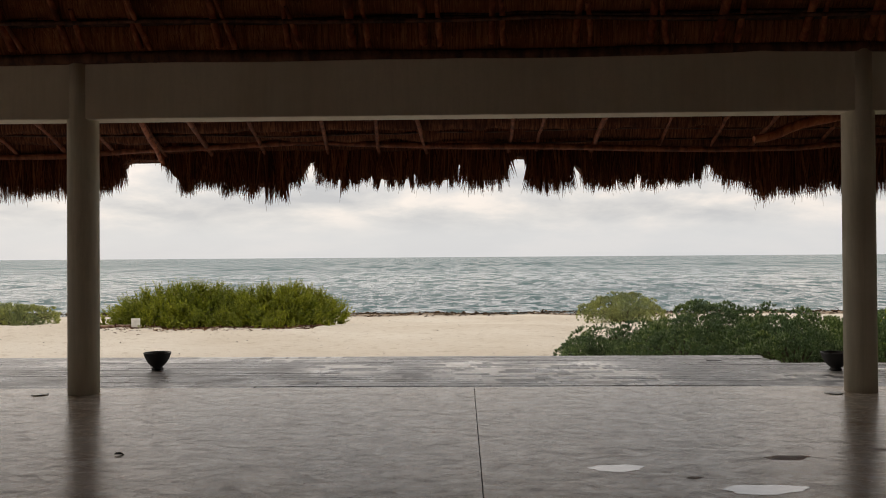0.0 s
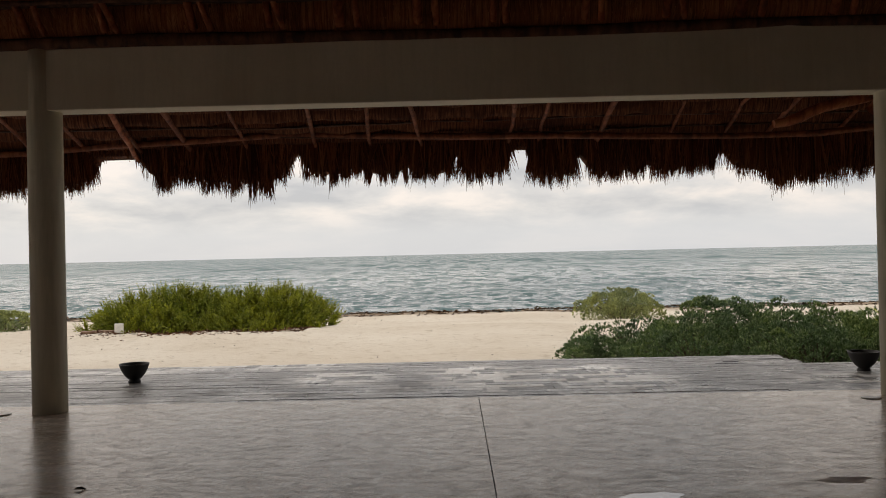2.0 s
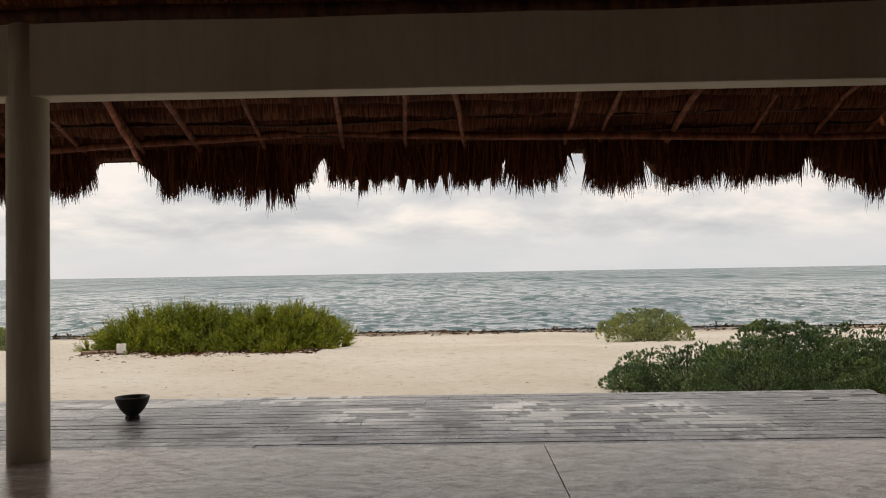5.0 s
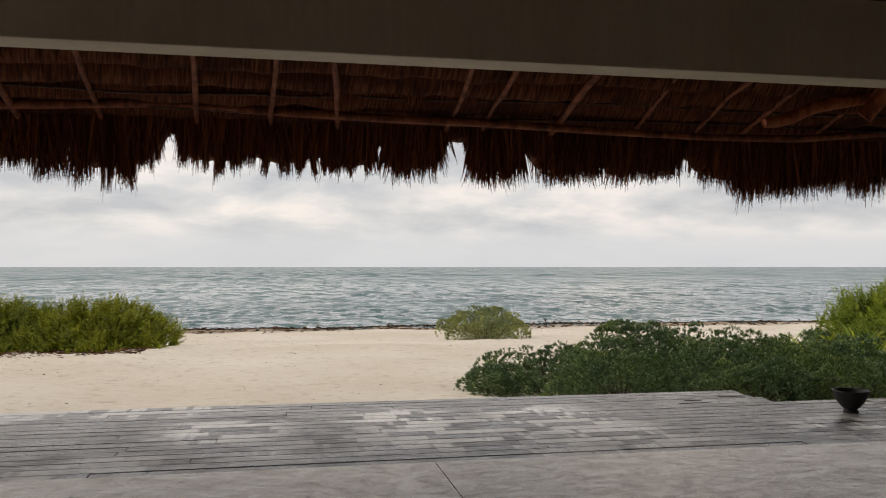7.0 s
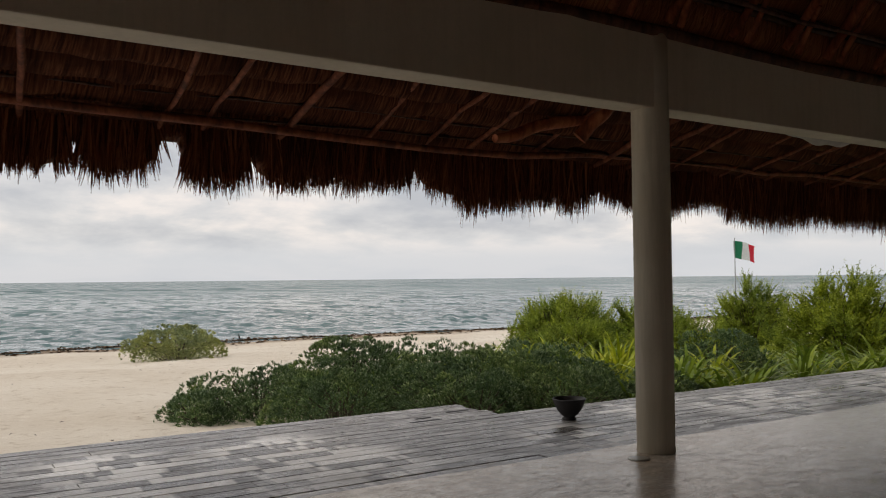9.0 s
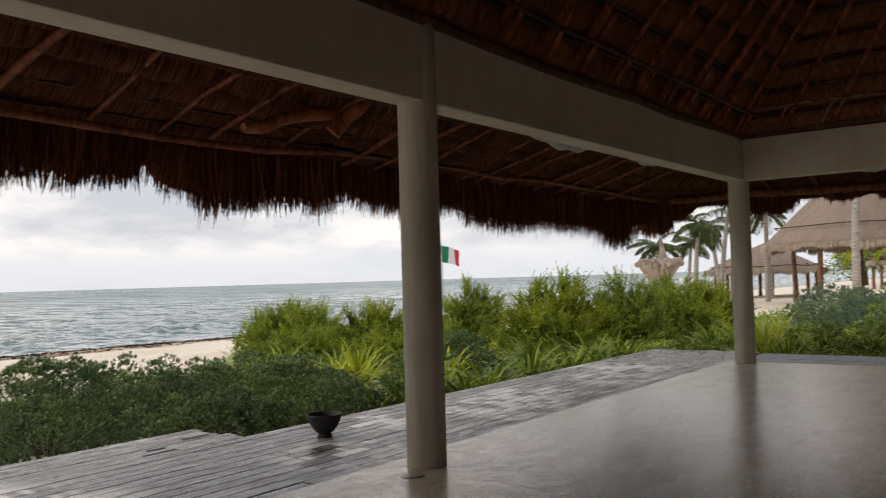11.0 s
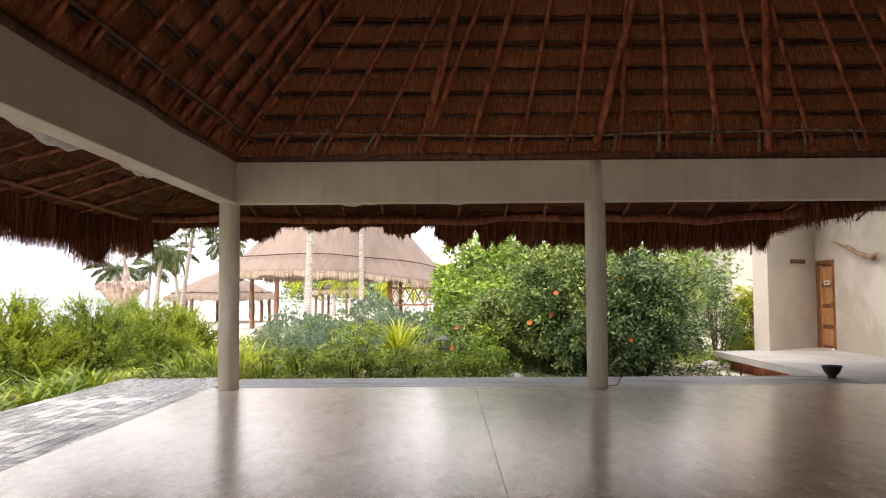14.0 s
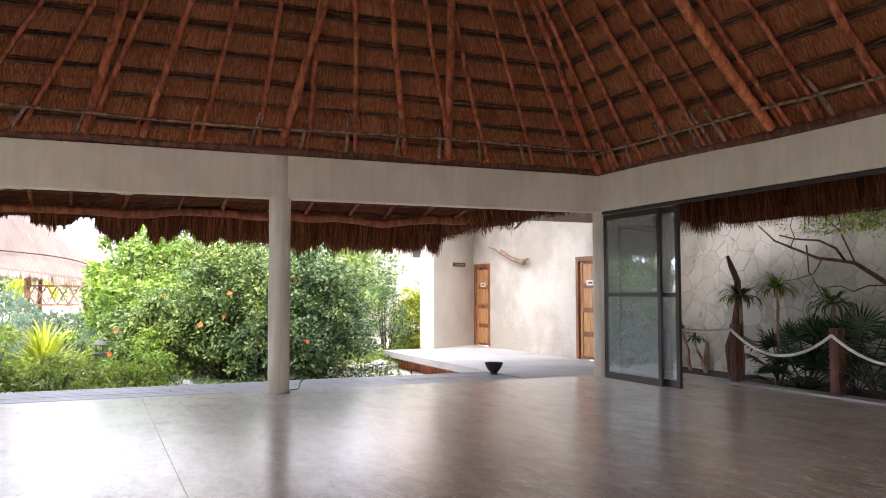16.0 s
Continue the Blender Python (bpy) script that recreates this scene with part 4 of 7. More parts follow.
def eave_body(name, a0, a1, out, tufts, material, parent, share=0.62, depth=0.3, curtain=0.0, notches=()):
    """The dense inner part of the hanging eave."""
    a0, a1, out = np.array(a0, float), np.array(a1, float), np.array(out, float)
    ln = np.linalg.norm(a1 - a0)
    n = int(ln / 0.05)
    s = np.linspace(0, ln, n)
    full = drop_at(s, tufts, curtain, notches)
    d = np.clip(full * share - 0.03, 0.0, 9) + 0.012 + 0.02 * np.abs(np.sin(s * 31)) * (full > 0.1)
    al = (a1 - a0) / ln
    P = a0 + al * s[:, None]
    z = np.array([0, 0, 1.0])
    rows = [P - out * depth + z * (depth * SLOPE), P - out * depth * 0.75 - z * (d * 0.9)[:, None], P - out * 0.02 - z * d[:, None], P + out * 0.03 + z * 0.10, P - out * depth + z * (depth * SLOPE + 0.16)]
    V = np.stack(rows, 1).reshape(-1, 3)
    m = len(rows)
    i, j = np.meshgrid(np.arange(n - 1), np.arange(m), indexing="ij")
    F = np.stack([i * m + j, (i + 1) * m + j, (i + 1) * m + (j + 1) % m, i * m + (j + 1) % m], -1).reshape(-1, 4)
    uv = np.stack([np.repeat(s, m), np.tile(np.linspace(0, 1, m), n)], -1)
    return part(name, quads(name, V, F, uv), material, parent)


def random_tufts(ln, seed, lo=0.36, hi=0.55):
    g = np.random.default_rng(seed)
    out, s = [], 0.2
    while s < ln:
        w = g.uniform(0.35, 0.8)
        out.append((s + w * 0.8, w, g.uniform(lo, hi)))
        s += w * g.uniform(1.25, 1.6)
    return out


FL, FR, BR, BL = ((LEFT, FRONT, PLATE), (RIGHT, FRONT, PLATE), (RIGHT, BACK, PLATE), (LEFT, BACK, PLATE))
a0, a1 = overhang("front", FL, FR, (0, 1, 0), 1, 1)
tf = [(c - a0[0], w, h) for c, w, h in FRONT_TUFTS]
nf = [(c - a0[0], w, h) for c, w, h in FRONT_NOTCHES]
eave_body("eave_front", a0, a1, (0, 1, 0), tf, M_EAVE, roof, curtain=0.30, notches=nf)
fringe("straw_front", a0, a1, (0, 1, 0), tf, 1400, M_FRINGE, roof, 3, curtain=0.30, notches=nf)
a0, a1 = overhang("right", (RIGHT, -9.6, PLATE), FR, (1, 0, 0), -0.6, 1)
RIGHT_TUFTS = [(2.25, 0.36, 0.55), (1.8, 0.3, 0.26), (0.2, 0.34, 0.30), (-0.9, 0.30, 0.13), (-1.45, 0.2, 0.10), (-2.2, 0.30, 0.25), (-3.08, 0.30, 0.42), (-3.70, 0.28, 0.43), (-4.50, 0.48, 0.42), (-5.15, 0.42, 0.40), (-5.8, 0.6, 0.50), (-6.6, 0.55, 0.52), (-7.4, 0.6, 0.50), (-8.1, 0.35, 0.52)]
tr = [(y - a0[1], w, h) for y, w, h in RIGHT_TUFTS]
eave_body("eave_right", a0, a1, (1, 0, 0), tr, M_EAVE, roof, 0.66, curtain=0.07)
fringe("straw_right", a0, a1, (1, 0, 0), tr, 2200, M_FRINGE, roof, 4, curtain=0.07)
# the trimmed end of the right eave, running back to the corner column
c0, c1 = a0, np.array([RIGHT + 0.45, BACK - 0.55, eave_z(0.45) - 0.1])
tc = random_tufts(4, 9, 0.24, 0.34)
oc = unit(np.array([0.35, -1, 0]))
eave_body("eave_cut", c1, c0, oc, tc, M_EAVE, roof)
fringe("straw_cut", c1, c0, oc, tc, 700, M_FRINGE, roof, 6)
a0, a1 = overhang("back", BL, BR, (0, -1, 0), 0, -0.02, 2.45)
a0[1] += 0.80; a1[1] += 0.80; a0[2] += 0.24; a1[2] += 0.24
tb = random_tufts(24, 8, 0.40, 0.50)
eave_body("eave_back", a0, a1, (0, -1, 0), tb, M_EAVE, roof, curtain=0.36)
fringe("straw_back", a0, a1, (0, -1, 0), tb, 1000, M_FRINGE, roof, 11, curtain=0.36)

# loose logs under the front eave
pole("log", (-0.46, 1.3, 2.44), (0.55, 1.3, 2.71), 0.045, 0.055, M_RAFTER, roof, 0.01)
pole("log", (0.50, 1.32, 2.53), (0.74, 1.1, 2.88), 0.075, 0.07, M_RAFTER, roof, 0.004)
pole("log", (-6.8, 0.35, 2.86), (-7.08, 2.25, 2.34), 0.03, 0.024, M_RAFTER, roof, 0.01)

# ---- walls of the building behind ----
def wall(name, dims, material, label):
    return tagged(boxpart(name, dims, material, None, 0.01), label, "wall", kind="structure")


DW = -11.30
DOORS = [(9.1, 10.0), (13.72, 14.58)]
DOOR_H = 1.95
wall_doors = thing("wall_doors", "rough white limewashed wall with two wooden doors", "wall", kind="structure")
x = 9.0
for k, (u, v) in enumerate(DOORS):
    boxpart("masonry", (x, DW - 0.3, -0.5, u, DW, 4.2), M_STONE, wall_doors, 0.008)
    boxpart("masonry", (u, DW - 0.3, DOOR_H, v, DW, 4.2), M_STONE, wall_doors, 0.004)
    x = v
boxpart("masonry", (x, DW - 0.3, -0.5, 15.2, DW, 4.2), M_STONE, wall_doors, 0.008)
RET0, RET1 = Vector((14.66, DW - 0.05, 0)), Vector((13.48, -9.62, 0))
ret_turn = math.degrees(math.atan2(RET1.y - RET0.y, RET1.x - RET0.x))
ret_len = (RET1 - RET0).length - 0.34
wr = wall("wall_return", (0, -0.28, -0.5, ret_len, 0, 3.6), M_WALL, "white plastered return wall at the end of the walkway")
wr.matrix_basis = pose(RET0.x, RET0.y, 0, 0, 0, ret_turn)
we = wall("wall_end", (ret_len, -0.32, -0.5, ret_len + 0.17, 0.05, 3.6), M_WALL, "white plastered pilaster at the wall's end")
we.matrix_basis = pose(RET0.x, RET0.y, 0, 0, 0, ret_turn)
wall("wall_jog", (9.0, -12.9, -0.5, 9.3, DW, 3.6), M_STONE, "rough white limewashed wall return")
wall_garden = wall("wall_garden", (-16.8, -13.2, -0.5, 9.6, -12.9, 3.7), M_MORTAR, "irregular pale limestone slabs with open joints behind the bed")

# ---- deck ----
deck = thing("deck", "weathered grey timber deck planks with bleached patches", "deck", kind="structure")

# ---- plants ----
M_LAV = leaf_mat("grey_green_rosettes", (0.045, 0.090, 0.028), (0.118, 0.192, 0.070), (0.27, 0.36, 0.17), 0.75, 0.22)
M_LAV_TIP = leaf_mat("silvery_rosette_hearts", (0.23, 0.32, 0.18), (0.38, 0.47, 0.29), (0.54, 0.62, 0.43), 0.75, 0.2)
M_LAV_PALE = leaf_mat("pale_green_rosettes", (0.24, 0.28, 0.10), (0.37, 0.41, 0.175), (0.52, 0.55, 0.28), 0.75, 0.25)
M_SILVER = leaf_mat("silvery_green_rosettes", (0.13, 0.20, 0.125), (0.215, 0.30, 0.205), (0.34, 0.425, 0.31), 0.7, 0.25)
M_PLUME = leaf_mat("yellow_green_plumes", (0.130, 0.182, 0.015), (0.245, 0.312, 0.032), (0.39, 0.455, 0.073), 0.6, 0.45)
M_OLIVE = leaf_mat("olive_green_plumes", (0.125, 0.150, 0.012), (0.215, 0.245, 0.022), (0.340, 0.365, 0.055), 0.6, 0.35)
M_PLUME_D = leaf_mat("mid_green_plumes", (0.118, 0.172, 0.017), (0.220, 0.288, 0.036), (0.34, 0.41, 0.078), 0.6, 0.45)
M_LILY = leaf_mat("strap_leaves", (0.090, 0.150, 0.014), (0.170, 0.250, 0.026), (0.290, 0.375, 0.048), 0.4, 0.3)
M_LILY_Y = leaf_mat("yellowish_strap_leaves", (0.21, 0.27, 0.017), (0.36, 0.42, 0.034), (0.52, 0.55, 0.069), 0.4, 0.35)
M_BROAD = leaf_mat("broad_green_leaves", (0.060, 0.105, 0.026), (0.150, 0.220, 0.062), (0.33, 0.40, 0.15), 0.4, 0.25)
M_BROAD_D = leaf_mat("dark_glossy_leaves", (0.040, 0.080, 0.026), (0.105, 0.165, 0.056), (0.25, 0.32, 0.14), 0.4, 0.25)
M_BROAD_Y = leaf_mat("bright_green_leaves", (0.125, 0.213, 0.025), (0.213, 0.325, 0.050), (0.338, 0.450, 0.088), 0.4, 0.3)
M_COVER = leaf_mat("low_green_cover", (0.150, 0.212, 0.030), (0.262, 0.34, 0.056), (0.40, 0.465, 0.11), 0.5, 0.3)
M_PALM = leaf_mat("palm_fronds", (0.022, 0.045, 0.012), (0.052, 0.085, 0.022), (0.130, 0.145, 0.036), 0.45, 0.08)
M_DARKLEAF = leaf_mat("dark_courtyard_leaves", (0.024, 0.055, 0.024), (0.055, 0.105, 0.046), (0.115, 0.180, 0.080), 0.4, 0.25)
M_FLOWER = leaf_mat("orange_petals", (0.750, 0.100, 0.020), (0.850, 0.170, 0.040), (0.900, 0.250, 0.080), 0.5, 0.3)
M_TWIG = plain("brown_twigs", (0.075, 0.050, 0.035), 0.85, 0, 0.3)
M_PALM_MID = leaf_mat("dull_green_strap_leaves", (0.045, 0.085, 0.024), (0.105, 0.165, 0.045), (0.22, 0.28, 0.09), 0.4, 0.25)
M_BARK = wood("ringed_palm_bark", (0.20, 0.17, 0.145), (0.33, 0.295, 0.26), (0.46, 0.42, 0.375), 0.85, (1, 1, 7))
M_HUTPOST = wood("brown_hut_posts", (0.10, 0.045, 0.022), (0.20, 0.095, 0.048), (0.30, 0.16, 0.09))
M_DRIFT = wood("bleached_driftwood", (0.20, 0.145, 0.11), (0.31, 0.245, 0.20), (0.42, 0.35, 0.29), 0.9)


def leaf_arrays(P, D, N, L, W, droop=0.1):
    """Pointed leaves as four-cornered blades: base P, way D, upper side N, length L, width W."""
    D, N = unit(D), unit(N)
    S = unit(np.cross(D, N))
    L, W = np.asarray(L)[:, None], np.asarray(W)[:, None]
    N2 = np.cross(S, D)
    V = np.stack([P, P + D * L * 0.5 + S * W / 2 + N2 * L * 0.04, P + D * L - N2 * L * droop, P + D * L * 0.5 - S * W / 2 + N2 * L * 0.04], 1).reshape(-1, 3)
    F = np.arange(len(P))[:, None] * 4 + np.array([0, 1, 2, 3])
    return V, F


def fold_leaves(P, D, N, L, W, droop=0.15):
    """Oval leaves folded along the midrib, two faces each."""
    D, N = unit(D), unit(N)
    S = unit(np.cross(D, N))
    L, W = np.asarray(L)[:, None], np.asarray(W)[:, None]
    N2 = np.cross(S, D)
    e = lambda f, s, h: P + D * L * f + S * W * s + N2 * L * h
    V = np.stack([e(0, 0, 0), e(0.28, 0.42, 0.05), e(0.66, 0.40, 0.0), e(1, 0, -droop), e(0.66, -0.40, 0.0), e(0.28, -0.42, 0.05)], 1).reshape(-1, 3)
    b = np.arange(len(P))[:, None] * 6
    return V, np.concatenate([b + [0, 1, 2, 3], b + [0, 3, 4, 5]], 0)


def straps(g, n, length, width, spread_r=0.06, stiff=1.0, segs=5, up=0.75):
    """Arching strap leaves from one crown."""
    az = g.uniform(0, 2 * math.pi, n)
    el = np.clip(g.normal(up, 0.28, n), 0.1, 1.5)
    L = length * g.uniform(0.65, 1.1, n)
    out = np.stack([np.cos(az), np.sin(az), 0 * az], -1)
    side = np.stack([-np.sin(az), np.cos(az), 0 * az], -1)
    P = out * g.uniform(0, spread_r, (n, 1))
    a = el.copy()
    ring = []
    for k in range(segs + 1):
        w = width * (1 - (k / segs) ** 2.2) * (0.6 + 0.4 * min(1, k / 1.5)) + 0.002
        ring.append(np.stack([P - side * w / 2, P + side * w / 2], 1))
        P = P + (out * np.cos(a)[:, None] + np.array([0, 0, 1.0]) * np.sin(a)[:, None]) * (L / segs)[:, None]
        a = a - (1.15 / stiff) * (k + 1) / segs * 0.42
    V = np.stack(ring, 1).reshape(-1, 3)
    m = (segs + 1) * 2
    b = np.arange(n)[:, None, None] * m + (np.arange(segs) * 2)[None, :, None]
    F = (b + np.array([0, 1, 3, 2])).reshape(-1, 4)
    return V, F


def dome_points(g, n, rx, ry, h, inner=0.75, low=0.05, uneven=1.0):
    """Points near the skin of an uneven dome, with the outward way at each."""
    az = g.uniform(0, 2 * math.pi, n)
    u = g.uniform(low, 1, n)
    w = np.sqrt(np.clip(1 - u ** 2, 0, 1))
    ph = g.uniform(0, 6.28, 5)
    lump = 1 + uneven * (0.13 * np.sin(3 * az + ph[0]) + 0.09 * np.sin(5 * az + ph[1] + 3 * u) + 0.08 * np.sin(8 * az + ph[2] - 6 * u) + 0.06 * np.sin(13 * az + 9 * u + ph[3]))
    r = g.uniform(inner, 1.03, n) * lump
    P = np.stack([rx * w * np.cos(az) * r, ry * w * np.sin(az) * r, h * u * (0.5 + 0.5 * r)], -1)
    D = unit(np.stack([w * np.cos(az), w * np.sin(az), u + 0.15], -1))
    return P, D


def twigs(g, n, rx, ry, h, r=0.012):
    out = []
    for k in range(n):
        a, q = g.uniform(0, 6.28), math.sqrt(g.random())
        tip = np.array([rx * 0.85 * q * math.cos(a), ry * 0.85 * q * math.sin(a), h * (0.92 - 0.5 * q * q)])
        out.append(tube(np.array([tip * (0.25, 0.25, 0) - (0, 0, 0.12), tip * (0.55, 0.55, 0.45), tip]), np.array([r * 1.6, r, r * 0.4]), 5))
    return joined(out)


def plant(name, label, category, x, y, foliage, material, twig=None, group="", z=None, leaf_name="foliage"):
    zb = float(ground_z(x, y)) if z is None else z
    t = thing(name, label, category, pose(x, y, zb), group)
    part(leaf_name, quads(leaf_name, *foliage, shade=False), material, t)
    if twig is not None:
        part("stem_thicket", quads("stem_thicket", *twig), M_TWIG, t, kind="stuff")
    return t


def rosette_shrub(seed, x, y, rx, ry, h, material=None, dens=150, size=0.075, label="low grey-green sea lavender shrub growing in sand", per=15, z=None):
    g = np.random.default_rng(seed)
    area = rx * ry * 3.14 + (rx + ry) * h * 3.14
    m = max(12, int(area * 12.0))
    C0, D0 = dome_points(g, m, rx * 0.88, ry * 0.88, h * 0.86, 0.82, 0.0)
    R0 = g.uniform(0.13, 0.26, m) * min(1.0, 0.5 + 0.45 * rx)
    n = int(dens * area)
    pick = g.integers(0, m, n)
    D = unit(D0[pick] * 0.8 + g.normal(0, 0.62, (n, 3)) + (0, 0, 0.35))
    P = C0[pick] + D * R0[pick][:, None] * g.uniform(0.88, 1.05, (n, 1))
    P[:, 2] = np.maximum(P[:, 2], 0.015)
    P = np.repeat(P, per, 0)
    C = np.repeat(unit(D + (0, 0, 0.25) + g.normal(0, 0.18, D.shape)), per, 0)
    rad = unit(g.normal(0, 1, P.shape))
    lean = g.uniform(0.2, 1.25, (len(P), 1))
    W = unit(C + unit(np.cross(C, rad)) * lean)
    L = size * g.uniform(0.65, 1.15, len(P))
    k = n * 2
    Pi = C0[g.integers(0, m, k)] * g.uniform(0.5, 1.0, (k, 1)) + g.normal(0, 0.09, (k, 3))
    Pi[:, 2] = np.maximum(Pi[:, 2], 0.01)
    Li = size * g.uniform(0.9, 1.5, k)
    Q, B = P - C * g.uniform(0.0, 0.03, (len(P), 1)), C + g.normal(0, 0.2, P.shape)
    fol = joined([leaf_arrays(Q, W, B, L, L * 0.20, -0.16), leaf_arrays(Pi, g.normal(0, 1, Pi.shape), g.normal(0, 1, Pi.shape), Li, Li * 0.2, 0.0)])
    t = plant("sea_lavender_shrub", label, "shrub", x, y, fol, material or M_LAV, twigs(g, 40, rx, ry, h * 0.9), "sea lavender shrubs", z=z)
    # the youngest leaves in the heart of each rosette are silvery
    if material is None:
        h0 = lean[:, 0] < 0.62
        part("silver_growth", quads("silver_growth", *leaf_arrays(Q[h0] + C[h0] * 0.012, W[h0], B[h0], L[h0] * 0.75, L[h0] * 0.17, -0.1), shade=False), M_LAV_TIP, t, "silvery young leaves", "stuff")
    return t


def plume_shrub(seed, x, y, rx, ry, h, n, per=24, leaf=0.05, plume=0.42, material=None, label="dense upright yellow-green coastal shrub", lean=0.9, z=None, wild=0.26, up=0.6, uneven=1.0):
    g = np.random.default_rng(seed)
    kc = max(12, n // 9)
    Pc, Dc = dome_points(g, kc, rx, ry, h, 0.45 if uneven == 1 else 0.72, 0.0, uneven)
    Ac = unit(Dc * lean * (1, 1, 0.5) + np.array([0, 0, up]) + g.normal(0, wild, Dc.shape))
    pick = g.integers(0, kc, n)
    fan = unit(g.normal(0, 1, (n, 3)))
    P = Pc[pick] + fan * (0.10 * g.random((n, 1)) + 0.02)
    ax = unit(Ac[pick] + fan * 0.34)
    ln = plume * g.uniform(0.6, 1.25, n)
    P = P - ax * (ln * 0.6)[:, None]
    P[:, 2] = np.maximum(P[:, 2], 0.0)
    s = np.tile(np.linspace(0.08, 1, per), n)
    A, B0, LN = np.repeat(ax, per, 0), np.repeat(P, per, 0), np.repeat(ln, per)
    bend = np.repeat(g.normal(0, 0.07, (n, 3)) + (0, 0, 0.03), per, 0) * (s ** 2)[:, None]
    rad = unit(np.cross(A, g.normal(0, 1, A.shape)))
    W = unit(A * 0.75 + rad * g.uniform(0.3, 1.1, (len(s), 1)))
    Q = B0 + A * (s * LN)[:, None] + bend
    L = leaf * g.uniform(0.7, 1.2, len(s)) * (1.15 - 0.45 * s)
    k = n * 4
    Pi, Di = dome_points(g, k, rx * 0.8, ry * 0.8, h * 0.76, 0.25, 0.0)
    Li = leaf * g.uniform(1.4, 2.4, k)
    fol = joined([leaf_arrays(Q, W, A + rad * 0.2, L, L * 0.40, -0.05), leaf_arrays(Pi, Di + g.normal(0, 0.7, Di.shape), g.normal(0, 1, Di.shape), Li, Li * 0.5, 0.0)])
    return plant("coastal_shrub", label, "shrub", x, y, fol, material or M_PLUME, twigs(g, 60, rx, ry, h), "coastal shrubs", z=z)


def lily(seed, x, y, n=36, length=0.75, width=0.055, material=None, label="clump of arching green strap leaves", z=None, up=0.8):
    g = np.random.default_rng(seed)
    return plant("spider_lily", label, "plant", x, y, straps(g, n, length, width, 0.14, up=up), material or M_LILY, None, "strap-leaved plants", z=z, leaf_name="leaves")


def broad_shrub(seed, x, y, rx, ry, h, n, leaf=0.11, material=None, flowers=0, label="large broad-leaved shrub", name="flowering_shrub", z=None, foot=0.0, clump=0.30):
    g = np.random.default_rng(seed)
    kc = max(30, n // 60)
    Pc, Dc = dome_points(g, kc, rx, ry, h, 0.55, foot)
    size = clump * g.uniform(0.5, 1.25, kc)
    pick = g.integers(0, kc, n)
    D = unit(g.normal(0, 1, (n, 3)) + Dc[pick] * 0.8 + (0, 0, 0.3))
    P = Pc[pick] + D * (g.uniform(0.35, 1.0, (n, 1)) * size[pick][:, None]) * (1, 1, 0.75)
    P[:, 2] = np.maximum(P[:, 2], 0.02)
    W = unit(D * 0.7 + g.normal(0, 0.55, P.shape) + np.array([0, 0, -0.25]))
    N = unit(D * 0.6 + np.array([0, 0, 0.9]) + g.normal(0, 0.35, P.shape))
    L = leaf * g.uniform(0.55, 1.2, n)
    t = plant(name, label, "shrub", x, y, fold_leaves(P, W, N, L, L * 0.62, 0.15), material or M_BROAD, twigs(g, 60 if name == "flowering_shrub" else 14, rx * 0.85, ry * 0.85, h * 0.9, 0.02 if name == "flowering_shrub" else 0.010), z=z)
    if flowers:
        Pf, Df = dome_points(g, 4 * flowers, rx * 1.04, ry * 1.04, h * 1.03, 0.98, 0.25)
        keep = np.argsort(Pf[:, 0] + g.normal(0, 0.4, len(Pf)))[:flowers]
        for p, d in zip(Pf[keep], Df[keep]):
            b = np.repeat(p[None], 9, 0)
            an = np.linspace(0, 6.28, 9, endpoint=False)
            s1 = unit(np.cross(d, (0, 0, 1.0)))
            s2 = np.cross(d, s1)
            w = np.cos(an)[:, None] * s1 + np.sin(an)[:, None] * s2 + d * 0.55
            part("flower", quads("flower", *leaf_arrays(b, w, np.repeat(d[None], 9, 0), np.full(9, 0.062), np.full(9, 0.042), 0.1), shade=False), M_FLOWER, t.children[0], "orange-red flower head")
    return t


